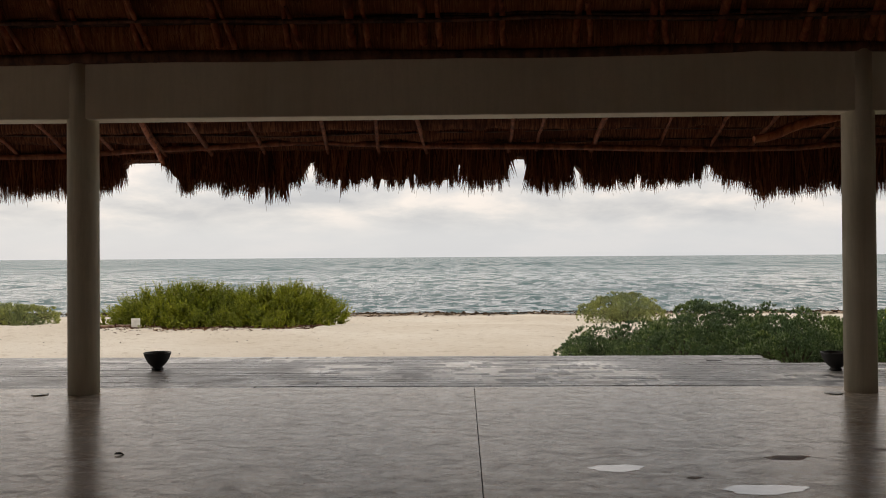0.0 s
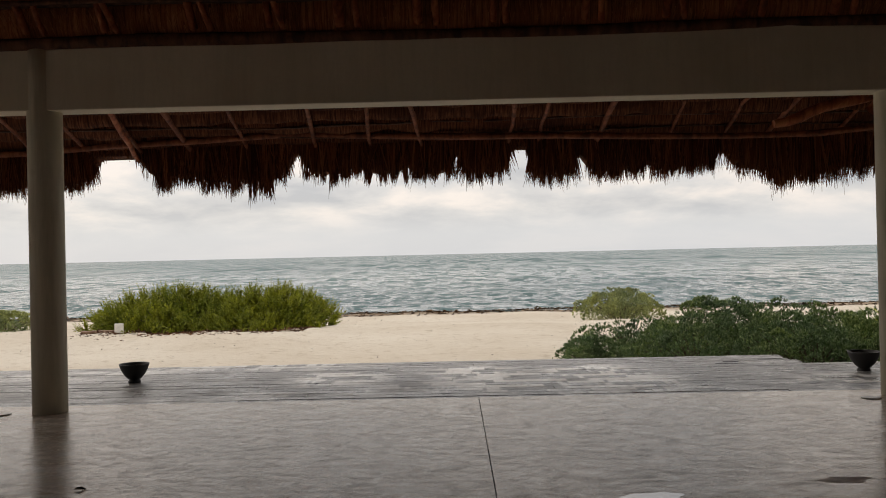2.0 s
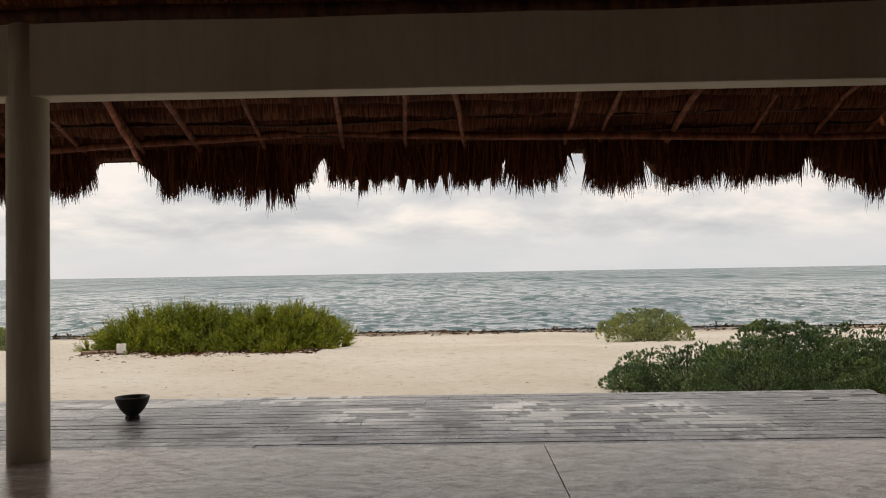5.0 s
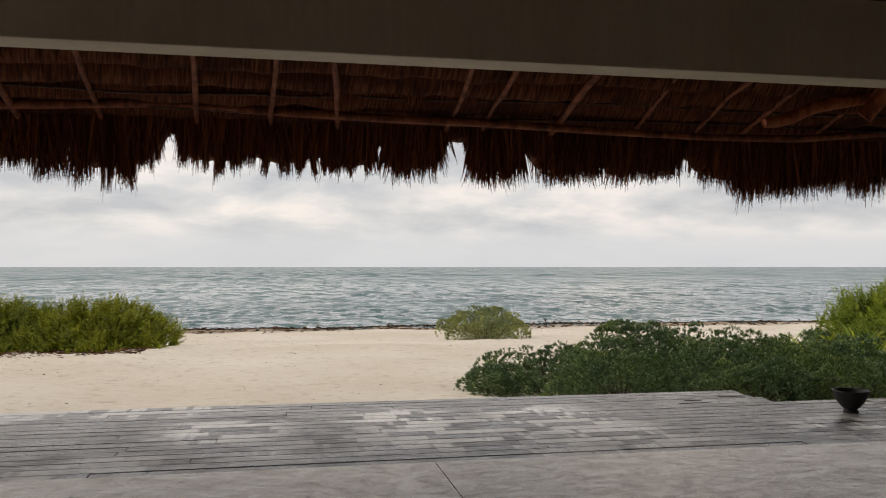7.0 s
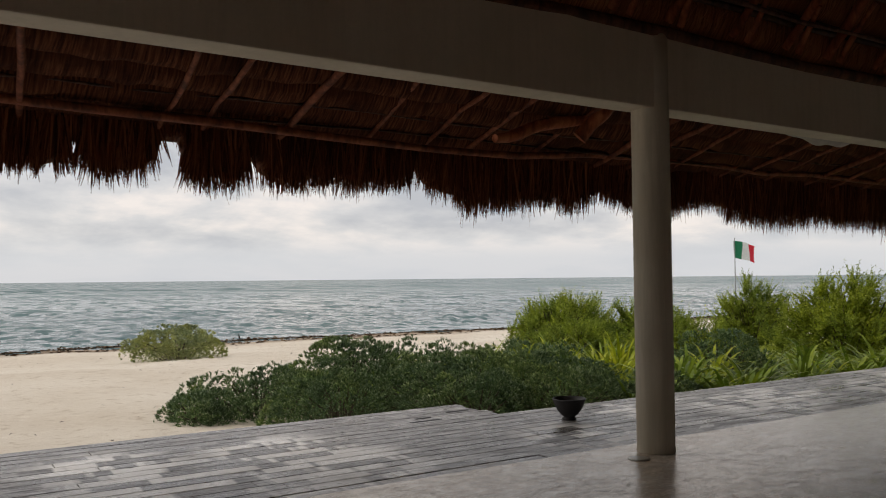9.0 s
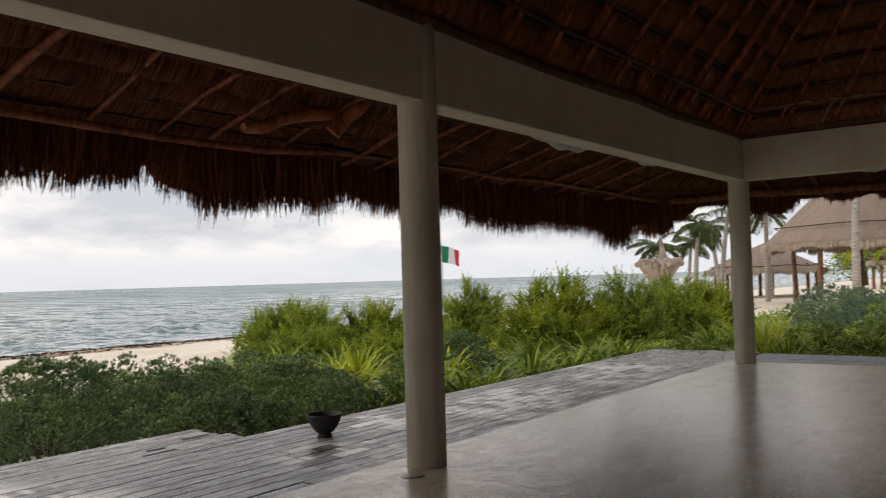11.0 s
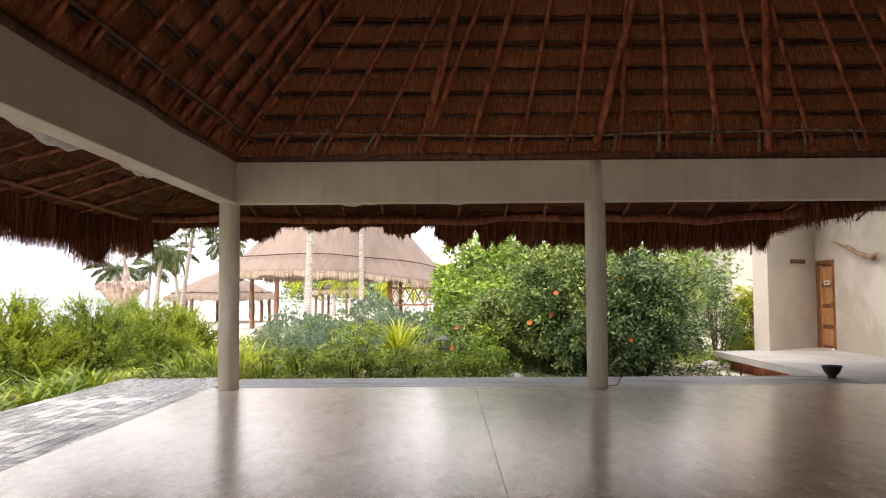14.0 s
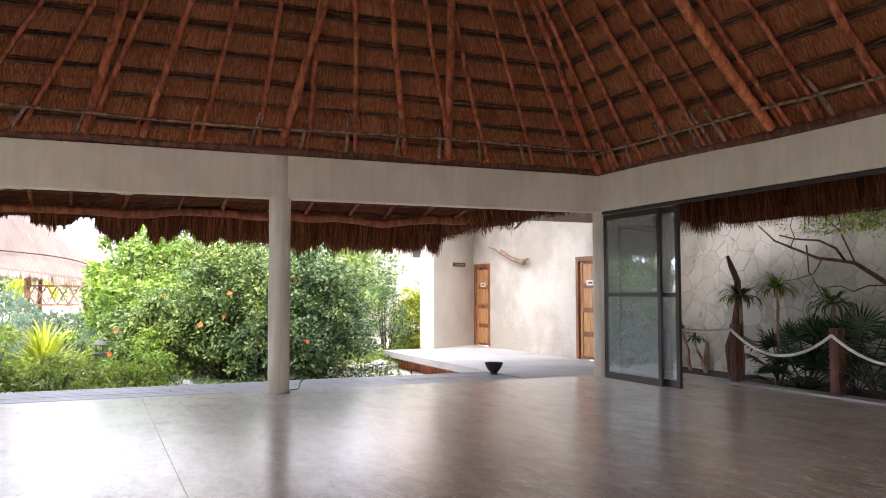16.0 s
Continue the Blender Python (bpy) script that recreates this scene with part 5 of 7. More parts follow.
def palm(seed, x, y, height, bend=0.4, fronds=18, flen=1.9, r=0.12, z=None, yellow=False):
    g = np.random.default_rng(seed)
    zb = float(ground_z(x, y)) if z is None else z
    t = thing("coconut_palm", "coconut palm with a ringed pale trunk and drooping fronds", "palm tree", pose(x, y, zb), "coconut palms")
    az = g.uniform(0, 6.28)
    s = np.linspace(0, 1, 40)
    T = np.stack([bend * s ** 1.6 * math.cos(az), bend * s ** 1.6 * math.sin(az), height * s - 0.15 * (1 - s)], -1)
    ringed = r * (1.25 - 0.45 * s) * (1 + 0.06 * (np.arange(40) % 2))
    part("trunk", quads("trunk", *tube(T, ringed, 10)), M_BARK, t)
    top = T[-1]
    bits = []
    for k in range(fronds):
        a = 6.283 * k / fronds * 2.4 + g.normal(0, 0.2)
        el = g.uniform(-0.35, 1.25)
        m = 26
        q = np.linspace(0, 1, m)
        o = np.array([math.cos(a), math.sin(a), 0])
        ang = el - q * (1.2 + 0.4 * g.random())
        st = flen * g.uniform(0.8, 1.1) / m
        R = top + np.cumsum(o * np.cos(ang)[:, None] * st + np.array([0, 0, 1.0]) * np.sin(ang)[:, None] * st, axis=0)
        bits.append(tube(R[::5], 0.02 * (1.2 - np.linspace(0, 1, len(R[::5]))), 4))
        tang = np.gradient(R, axis=0)
        sd = np.cross(unit(tang), (0, 0, 1.0))
        for sg in (-1, 1):
            W = unit(unit(tang) * 0.65 + sg * unit(sd) + np.array([0, 0, -0.35]) + g.normal(0, 0.08, R.shape))
            ll = 0.55 * np.sin(np.clip(q * 2.9 + 0.25, 0, 3.1)) + 0.08
            bits.append(leaf_arrays(R, W, np.repeat(np.array([[0, 0, 1.0]]), m, 0), ll, np.full(m, 0.075), 0.25))
    part("crown", quads("crown", *joined(bits), shade=False), M_LILY_Y if yellow else M_PALM, t)
    return t


def tree(seed, x, y, height, rx, ry, ch, n, leaf=0.2, material=None, label="broad-leaved tree with a dense green crown", z=None):
    g = np.random.default_rng(seed)
    zb = float(ground_z(x, y)) if z is None else z
    t = thing("broadleaf_tree", label, "tree", pose(x, y, zb), "background trees")
    limbs = [tube(np.array([(0, 0, -0.2), (0.1, 0.05, height * 0.3), (0, 0.1, height * 0.6)]), np.array([0.2, 0.15, 0.10]), 8)]
    cl = []
    for k in range(16):
        P, _ = dome_points(g, 1, rx * 0.75, ry * 0.75, ch * 0.75, 0.5, 0.0)
        c = P[0] + (0, 0, height - ch)
        limbs.append(tube(np.array([(0, 0.05, height * 0.45), c * (0.5, 0.5, 0.8), c]), np.array([0.08, 0.05, 0.015]), 5))
        q, d = dome_points(g, n // 16, rx * 0.48, ry * 0.48, ch * 0.42, 0.5, -0.6)
        L = leaf * g.uniform(0.6, 1.2, len(q))
        cl.append(leaf_arrays(q + c, unit(d + g.normal(0, 0.6, d.shape) - (0, 0, 0.3)), d + (0, 0, 0.8), L, L * 0.5, 0.15))
    part("trunk", quads("trunk", *joined(limbs)), M_TWIG, t)
    part("crown", quads("crown", *joined(cl), shade=False), material or M_BROAD, t)
    return t


# beach
plume_shrub(101, -11.75, 16.8, 2.35, 3.0, 1.16, 2300, per=34, leaf=0.070, plume=0.46, material=M_OLIVE, lean=1.0, wild=0.16, up=0.75, uneven=0.35)
plume_shrub(102, -8.9, 16.7, 1.95, 3.0, 1.08, 1900, per=34, leaf=0.070, plume=0.46, material=M_OLIVE, lean=1.0, wild=0.16, up=0.75, uneven=0.35)
rosette_shrub(103, 1.92, 20.5, 1.54, 1.3, 0.90, M_LAV_PALE, 170, 0.075, "pale green dome-shaped beach shrub on the sand", 16)
rosette_shrub(104, -19.6, 21.5, 1.7, 1.2, 0.62, M_LAV_PALE, 80, 0.12, "low pale green beach shrub on the sand", 14)
rosette_shrub(105, -23.0, 22.5, 1.6, 1.2, 0.7, M_LAV_PALE, 80, 0.12, "low pale green beach shrub on the sand", 14)
lily(106, -11.6, 16.6, 16, 0.5, 0.06)
# sea lavender in front of the deck
for s, (x, y, rx, ry, h) in enumerate([(-0.80, 6.1, 1.02, 1.0, 0.60), (0.40, 5.9, 1.1, 1.1, 0.80), (1.45, 5.6, 1.2, 1.2, 0.68), (-0.30, 4.6, 1.05, 1.0, 0.50), (-1.55, 6.0, 0.50, 0.6, 0.30), (1.15, 4.3, 1.25, 1.15, 0.66), (2.6, 4.2, 1.1, 1.1, 0.62),
                                       (0.75, 3.35, 0.9, 0.55, 0.45), (1.75, 2.95, 0.85, 0.6, 0.50), (3.1, 5.6, 1.0, 0.9, 0.62), (6.2, 4.4, 0.9, 0.8, 0.7), (2.9, 2.75, 0.65, 0.45, 0.42)]):
    rosette_shrub(120 + s, x, y, rx, ry, h, dens=330, size=0.047, per=12)
# taller shrubs towards the water
for s, (x, y, rx, ry, h, n, mt) in enumerate([(8.4, 10.4, 1.3, 1.1, 1.35, 300, 0), (7.2, 9.4, 1.4, 1.2, 1.22, 360, 1), (6.3, 7.9, 0.9, 0.8, 0.75, 150, 1), (9.2, 8.8, 1.2, 1.0, 1.15, 240, 0), (12.6, 8.6, 1.15, 1.0, 1.50, 300, 1),
                                              (10.6, 4.9, 1.5, 1.3, 1.58, 430, 0), (12.4, 4.2, 1.5, 1.3, 1.50, 380, 1), (14.0, 3.2, 1.4, 1.2, 1.3, 320, 0), (7.6, 6.4, 1.2, 1.0, 0.9, 250, 1), (16.2, 4.6, 1.6, 1.3, 1.4, 330, 1)]):
    plume_shrub(150 + s, x, y, rx, ry, h, int(n * 3.3), 34, 0.060, 0.50, (M_PLUME, M_PLUME_D)[mt], "tall feathery green coastal shrub", 1.1, None, 0.30, 0.5, 0.7)
# strap-leaved clumps along the deck
for s, (x, y, L, yl) in enumerate([(2.2, 3.5, 0.55, 0), (3.6, 3.0, 0.85, 0), (4.3, 3.4, 0.80, 0), (4.0, 2.5, 0.60, 0), (5.0, 2.9, 0.75, 0), (3.3, 4.2, 0.75, 1), (5.4, 3.9, 0.75, 1), (6.4, 3.1, 0.7, 0), (7.2, 2.8, 0.65, 0), (8.1, 2.9, 0.65, 0), (8.9, 2.7, 0.6, 0),
                                   (7.7, 3.8, 0.7, 0), (9.6, 3.2, 0.7, 0), (4.5, 5.6, 0.7, 1), (2.3, 6.9, 0.6, 1), (3.0, 7.4, 0.6, 0), (9.3, 1.6, 0.6, 0), (9.8, 0.8, 0.65, 0), (0.55, 5.6, 0.95, 0), (10.4, 1.7, 0.7, 0), (9.5, -0.4, 0.45, 0), (10.9, 0.6, 0.65, 0)]):
    lily(190 + s, x, y, 34 + 6 * (s % 3), L * 1.25, 0.068, M_LILY_Y if yl else M_LILY)
gl = np.random.default_rng(77)
for s, x in enumerate(np.arange(2.5, 9.6, 0.5)):
    lily(1900 + s, x + gl.normal(0, 0.1), 2.45 + gl.uniform(0, 0.45), 26, gl.uniform(0.55, 0.95), 0.06, M_LILY_Y if s % 5 == 3 else M_LILY)
for s, y in enumerate(np.arange(1.8, -2.6, -0.7)):
    lily(1930 + s, 9.2 + gl.uniform(0, 0.8), y, 24, gl.uniform(0.40, 0.7), 0.05, M_LILY_Y if s % 2 else M_LILY)
lily(230, 11.3, -2.03, 120, 0.95, 0.060, M_LILY_Y, "large yellow-green clump of strap leaves", None, 1.25)
lily(231, 10.47, -0.78, 60, 0.85, 0.06, M_LILY_Y)
for s in range(16):
    lily(1950 + s, gl.uniform(9.0, 11.2), gl.uniform(-0.6, 1.9), 40, gl.uniform(0.7, 1.0), 0.035, M_LILY_Y if s % 3 else M_LILY, "tall yellow-green grassy clump beside the deck", None, 1.05)
for s, (x, y, L) in enumerate([(2.9, 5.3, 0.85), (3.35, 4.9, 0.9), (3.6, 5.7, 0.8), (3.0, 6.3, 0.75), (3.9, 4.5, 0.85), (4.2, 6.3, 0.8), (4.6, 5.0, 0.85), (5.2, 6.0, 0.8), (5.0, 7.2, 0.7), (3.9, 7.3, 0.65)]):
    lily(1975 + s, x, y, 44, L * 1.2, 0.055, M_LILY_Y if s % 2 == 0 else M_LILY, "spiky clump of yellow-green strap leaves in sand", None, 1.0)
# right-hand garden
for s, (x, y, rx, ry, h) in enumerate([(14.6, -0.2, 1.3, 1.1, 1.05), (16.2, 0.8, 1.4, 1.2, 1.1), (15.4, -1.8, 1.3, 1.1, 1.2), (17.3, -1.0, 1.4, 1.2, 1.5)]):
    rosette_shrub(240 + s, x, y, rx, ry, h, M_SILVER, 150, 0.070, "grey-green silvery garden shrub", 12)
for s, (x, y, rx, ry, h, n, fl, foot, lf) in enumerate([(12.5, -5.15, 1.45, 1.35, 2.45, 17000, 5, 0.22, 0.086), (12.4, -6.75, 1.35, 1.25, 2.40, 15000, 1, 0.20, 0.086), (14.2, -4.3, 1.4, 1.2, 1.95, 10000, 3, 0.0, 0.086),
                                                        (12.4, -3.7, 0.95, 0.85, 1.45, 6500, 3, 0.05, 0.08), (11.5, -5.9, 0.9, 1.1, 1.55, 6500, 1, 0.18, 0.084), (15.5, -6.0, 2.0, 2.0, 2.7, 9000, 0, 0.0, 0.105)]):
    broad_shrub(2500 + s, x, y, rx, ry, h, n, lf, (None, M_BROAD_D, M_BROAD_Y, None, M_BROAD_D, None)[s], fl, "large green shrub with orange-red flowers" if fl else "large glossy green garden shrub", foot=foot)
# low bushy plants at the deck's edge
for s, (x, y, rx, ry, h, m) in enumerate([(10.3, -3.3, 0.9, 0.7, 0.62, 0), (10.0, -2.3, 0.8, 0.7, 0.58, 1), (9.9, -1.3, 0.8, 0.7, 0.62, 1), (11.4, -3.6, 0.6, 0.5, 0.8, 0), (9.8, -0.3, 0.7, 0.7, 0.6, 1), (11.9, -1.2, 0.9, 0.8, 0.95, 1), (12.6, -2.4, 0.9, 0.7, 0.9, 0)]):
    broad_shrub(2550 + s, x, y, rx, ry, h, 1300, 0.075, (M_BROAD_Y, M_COVER)[m], 0, "low bushy green plant at the deck's edge", "garden_shrub", clump=0.18)
broad_shrub(253, 15.0, -9.86, 0.44, 0.40, 1.80, 8000, 0.075, M_LILY_Y, 0, "bright yellow-green shrub beside a white wall", "garden_shrub")
broad_shrub(254, 14.4, -8.95, 0.55, 0.50, 2.15, 6500, 0.055, M_LAV, 0, "fine-leaved grey-green garden shrub", "garden_shrub")
broad_shrub(256, 16.2, -3.3, 1.3, 1.1, 2.05, 2600, 0.14, M_BROAD_Y, 0, "bright green garden shrub among silvery shrubs", "garden_shrub")
broad_shrub(257, 20.5, -3.9, 1.6, 1.6, 3.3, 4200, 0.17, M_BROAD, 0, "tall bright green garden shrub", "garden_shrub")
broad_shrub(255, 19.0, -4.5, 2.4, 2.4, 3.5, 5200, 0.17, M_BROAD_Y, 0, "tall bright green garden shrub", "garden_shrub")
for s, (x, y, hgt, rx, ch) in enumerate([(24, -6.5, 3.9, 2.6, 2.8), (27, -10, 4.4, 2.8, 3.0), (21.5, -9.5, 3.4, 2.2, 2.6), (30, -5.0, 4.2, 2.4, 3.0), (33, -9, 4.6, 2.8, 3.2)]):
    tree(260 + s, x, y, hgt, rx, rx, ch, 4200, 0.22, (M_BROAD, M_BROAD_Y)[s % 2])


def cover(seed, x0, x1, y0, y1, dens, h, leaf, material, label):
    """Low planting that hugs the ground, one spread of leaves."""
    g = np.random.default_rng(seed)
    n = int((x1 - x0) * (y1 - y0) * dens)
    X, Y = g.uniform(x0, x1, n), g.uniform(y0, y1, n)
    hh = h * (0.55 + 0.45 * np.sin(2.1 * X + 1.3 * Y) * np.sin(1.7 * Y - 0.8 * X)) * g.uniform(0.35, 1, n)
    P = np.stack([X, Y, ground_z(X, Y) + hh], -1)
    W = unit(g.normal(0, 1, P.shape) * (1, 1, 0.5) + (0, 0, 0.45))
    L = leaf * g.uniform(0.6, 1.2, n)
    ob = part("ground_cover", quads("ground_cover", *leaf_arrays(P, W, np.array([[0, 0, 1.0]]) + g.normal(0, 0.3, P.shape), L, L * 0.4, 0.1), shade=False), material)
    return tagged(ob, label, "ground cover", kind="stuff")


cover(300, 8.7, 13.0, -3.8, 2.2, 900, 0.42, 0.10, M_COVER, "low leafy green ground cover beside the deck")
cover(304, 10.3, 13.2, -8.2, -3.8, 230, 0.26, 0.10, M_BROAD_D, "sparse dark planting under the flowering shrubs")
cover(301, 3.0, 11.5, 2.6, 7.5, 420, 0.22, 0.11, M_COVER, "low leafy green ground cover beside the deck")
cover(302, 13.0, 22.0, -9.0, 4.0, 260, 0.45, 0.13, M_COVER, "low leafy green garden planting")
cover(303, 15.6, 18.0, -11.0, -7.9, 380, 0.25, 0.10, M_COVER, "low leafy green planting beside the walkway")


# ---- bowls on the deck ----
def bowl(x, y, s=1.0, rz=0):
    b = thing("clay_bowl", "round black clay bowl on a small foot", "bowl", pose(x, y, DECK_Z, 0, 0, rz), "clay bowls")
    prof = [(0.060, 0.0), (0.064, 0.012), (0.050, 0.030), (0.072, 0.045), (0.105, 0.085), (0.132, 0.135), (0.147, 0.180), (0.150, 0.192), (0.141, 0.192), (0.124, 0.140), (0.090, 0.085), (0.040, 0.058), (0.002, 0.054)]
    part("body", lathe([(r * s, z * s) for r, z in prof], 40), M_BOWL, b)
    bm = bmesh.new()
    bmesh.ops.create_circle(bm, cap_ends=True, segments=32, radius=0.105 * s, matrix=Matrix.Translation((0, 0, 0.125 * s)))
    part("contents", bm, plain("dark_soil", (0.03, 0.026, 0.022), 0.3), b, "dark water inside the bowl")
    return b


bowl(-6.95, 1.66, 1.0)
bowl(0.42, 1.42, 1.0, 40)
bowl(8.10, -8.56, 0.96, 90)

# ---- doors ----
def door(u, v):
    d = thing("door_1" if u < 12 else "door_2", "closed varnished wooden door with four panels", "door", pose(u, DW, 0), "wall doors", "structure")
    w = v - u
    for a, b, c, e in ((0, 0.09, 0, DOOR_H), (w - 0.09, w, 0, DOOR_H), (0.09, w - 0.09, DOOR_H - 0.09, DOOR_H)):
        boxpart("frame", (a, -0.14, c, b, 0.012, e), M_DOORFRAME, d, 0.004)
    boxpart("leaf", (0.094, -0.10, 0.01, w - 0.094, -0.060, DOOR_H - 0.094), M_DOOR, d, 0.002)
    hs = np.linspace(0.02, DOOR_H - 0.1, 5)
    for a, b in zip(hs, hs[1:]):
        boxpart("panel", (0.18, -0.06, a + 0.05, w - 0.18, -0.048, b - 0.05), M_DOOR, d, 0.005)
    for h in hs:
        boxpart("rail", (0.094, -0.06, max(0.01, h - 0.045), w - 0.094, -0.038, min(DOOR_H - 0.1, h + 0.045)), M_DOORFRAME, d, 0.003)
    for a in (0.094, w - 0.164):
        boxpart("stile", (a, -0.06, 0.01, a + 0.07, -0.036, DOOR_H - 0.1), M_DOOR, d, 0.003)
    pl = boxpart("name_plate", (w / 2 - 0.13, -0.036, 1.40, w / 2 + 0.13, -0.026, 1.50), plain("white_plate", (0.7, 0.68, 0.62)), d, 0.003, "small white name plate")
    boxpart("bar", (w / 2 - 0.07, -0.026, 1.435, w / 2 + 0.07, -0.023, 1.465), M_FRAME, pl, 0)
    h = part("handle", lathe([(0.02, 0), (0.02, 0.02), (0.012, 0.03), (0.024, 0.05), (0.018, 0.065), (0.002, 0.068)], 16), plain("brass", (0.5, 0.36, 0.15), 0.3, 1.0), d, "brass knob")
    h.matrix_basis = pose(0.15, -0.036, 1.02, -90)
    return d


for u, v in DOORS:
    door(u, v)

# unseen slab, added to keep sky light off the door wall
tagged(boxpart("roof_slab", (7.75, -13.2, 3.62, 14.9, -9.95, 3.80), M_WALL, None, 0.01), "unseen white slab added over the walkway to shade the wall", "roof slab", kind="structure")

# driftwood branch on the wall
br = thing("driftwood_branch", "grey forked driftwood branch fixed to the white wall", "branch", pose(11.9, DW + 0.10, 1.92))
part("stem", quads("stem", *tube(np.array([(0, 0, 0), (0.18, 0.03, 0.02), (0.55, 0.06, 0.12), (0.95, 0.04, 0.22), (1.35, 0.02, 0.34), (1.65, 0.02, 0.40)]), np.array([0.065, 0.05, 0.036, 0.028, 0.02, 0.010]), 9)), M_STICK, br)
part("twig", quads("twig", *tube(np.array([(0.55, 0.06, 0.12), (0.72, 0.10, 0.24), (0.85, 0.12, 0.30)]), np.array([0.04, 0.03, 0.012]), 7)), M_STICK, br)
part("twig", quads("twig", *tube(np.array([(0.02, 0, 0.0), (-0.16, 0.05, 0.05), (-0.34, 0.05, 0.06)]), np.array([0.05, 0.03, 0.01]), 7)), M_STICK, br)
sign = thing("wall_sign", "dark wooden sign plank on a white wall", "sign", Matrix.Translation(RET0.lerp(RET1, 0.36) + Vector((0, 0, 1.93))) @ Matrix.Rotation(math.radians(ret_turn - 90), 4, "Z"))
plank = boxpart("board", (-0.03, -0.27, -0.045, -0.002, 0.27, 0.045), M_BATTEN, sign, 0.004)
for k in range(6):
    boxpart("bar", (-0.034, -0.20 + k * 0.07, -0.02, -0.030, -0.16 + k * 0.07, 0.02), M_STICK, plank, 0)


# ---- sliding glass doors ----
def glass_leaf(x0, x1, y, top, rail):
    d = thing("sliding_door", "dark bronze aluminium sliding door with tinted glass", "sliding door", pose(x0, y, 0), "sliding doors")
    w, f = x1 - x0, 0.065
    for n, q in (("stile", (0, -0.022, 0.0, f, 0.022, top)), ("stile", (w - f, -0.022, 0.0, w, 0.022, top)), ("bottom_rail", (f, -0.022, 0.0, w - f, 0.022, 0.10)),
                 ("top_rail", (f, -0.022, top - 0.08, w - f, 0.022, top)), ("middle_rail", (f, -0.022, rail - 0.03, w - f, 0.022, rail + 0.03))):
        boxpart(n, q, M_FRAME, d, 0.003)
    for a, b in ((0.102, rail - 0.032), (rail + 0.032, top - 0.082)):
        boxpart("pane", (f + 0.002, -0.004, a, w - f - 0.002, 0.004, b), M_GLASS, d, 0).visible_shadow = False
    return d


glass_leaf(5.54, 6.862, -9.82, 2.43, 1.24)
glass_leaf(5.26, 6.60, -9.90, 2.43, 1.24)
track = thing("door_track", "dark aluminium door track fixed under the beam", "track", pose(0, -9.86, 2.43))
boxpart("rail", (0.14, -0.09, 0.027, 6.862, 0.09, 0.057), M_FRAME, track, 0.003)
boxpart("lip", (0.14, 0.076, 0.006, 6.862, 0.082, 0.027), M_FRAME, track, 0.001)

# ---- planted bed behind the pavilion ----
tagged(boxpart("curb", (-16.4, -11.15, -0.45, 7.2, -10.902, 0.03), M_SLAB, None, 0.01), "pale concrete curb edging a planted bed", "curb", kind="structure")
M_SOIL = plain("dark_bed_soil", (0.05, 0.038, 0.028), 0.95, 0, 0.35)
tagged(boxpart("bed_soil", (-16.4, -12.9, -0.5, 7.6, -11.152, -0.12), M_SOIL, None, 0), "dark soil of the shaded planted bed", "soil", kind="structure")
tagged(boxpart("bed_soil", (7.604, -12.898, -0.5, 8.99, -11.302, -0.12), M_SOIL, None, 0), "dark soil of the bed's narrow end", "soil", kind="structure")
fence = thing("rope_fence", "white rope slung between dark timber posts", "rope fence", pose(0, -11.03, 0.03))
POSTS = (7.25, 5.46, 3.77, 2.05, 0.3)
M_ROPE = plain("white_rope", (0.70, 0.67, 0.60), 0.9)
for x in POSTS[1:]:
    boxpart("post", (x - 0.064, -0.064, 0, x + 0.064, 0.064, 0.80), M_PLATE, fence, 0.012)
for a, b in zip(POSTS, POSTS[1:]):
    s = np.linspace(0, 1, 22)
    sag = 0.30 if a < 7 else 0.05
    part("rope", quads("rope", *tube(np.stack([a + (b - a) * s, 0.09 + 0 * s, 0.72 - sag * 4 * s * (1 - s)], -1), 0.020, 8)), M_ROPE, fence)


def dracaena(seed, x, y, hgt, n=46, L=0.36, lean=0.05, thick=0.03, material=None):
    """A thin stem with a tuft of arching leaves; the older ones hang."""
    g = np.random.default_rng(seed)
    t = thing("dracaena_plant", "thin-stemmed dracaena with a tuft of narrow leaves", "plant", pose(x, y, -0.14), "courtyard plants")
    part("stem", quads("stem", *tube(crooked((0, 0, -0.05), (lean, 0, hgt), 7, 0.012), np.linspace(thick * 1.2, thick * 0.8, 7), 7)), M_STICK, t)
    V, F = joined([straps(g, n, L, 0.045, 0.03, 0.8, up=0.55), straps(g, n // 2, L * 1.05, 0.045, 0.03, 0.5, up=0.05)])
    part("leaves", quads("leaves", V + (lean, 0, hgt), F, shade=False), material or M_DARKLEAF, t)
    return t


dracaena(401, 5.72, -11.36, 1.36, 54, 0.44, 0.0, 0.03, M_PALM_MID)
dracaena(402, 5.60, -11.9, 1.46, 44, 0.42, -0.03, 0.026, M_LILY)
dracaena(403, 4.58, -11.9, 1.24, 54, 0.46, 0.0, 0.03, M_PALM_MID)
dracaena(404, 8.14, -12.5, 0.74, 22, 0.24, 0.26, 0.028)
dracaena(405, 7.75, -12.5, 0.60, 22, 0.26, 0.30, 0.028)
trunk = thing("cut_trunk", "bare crooked brown trunk with a slanting cut top", "trunk", pose(5.97, -11.5, -0.14))
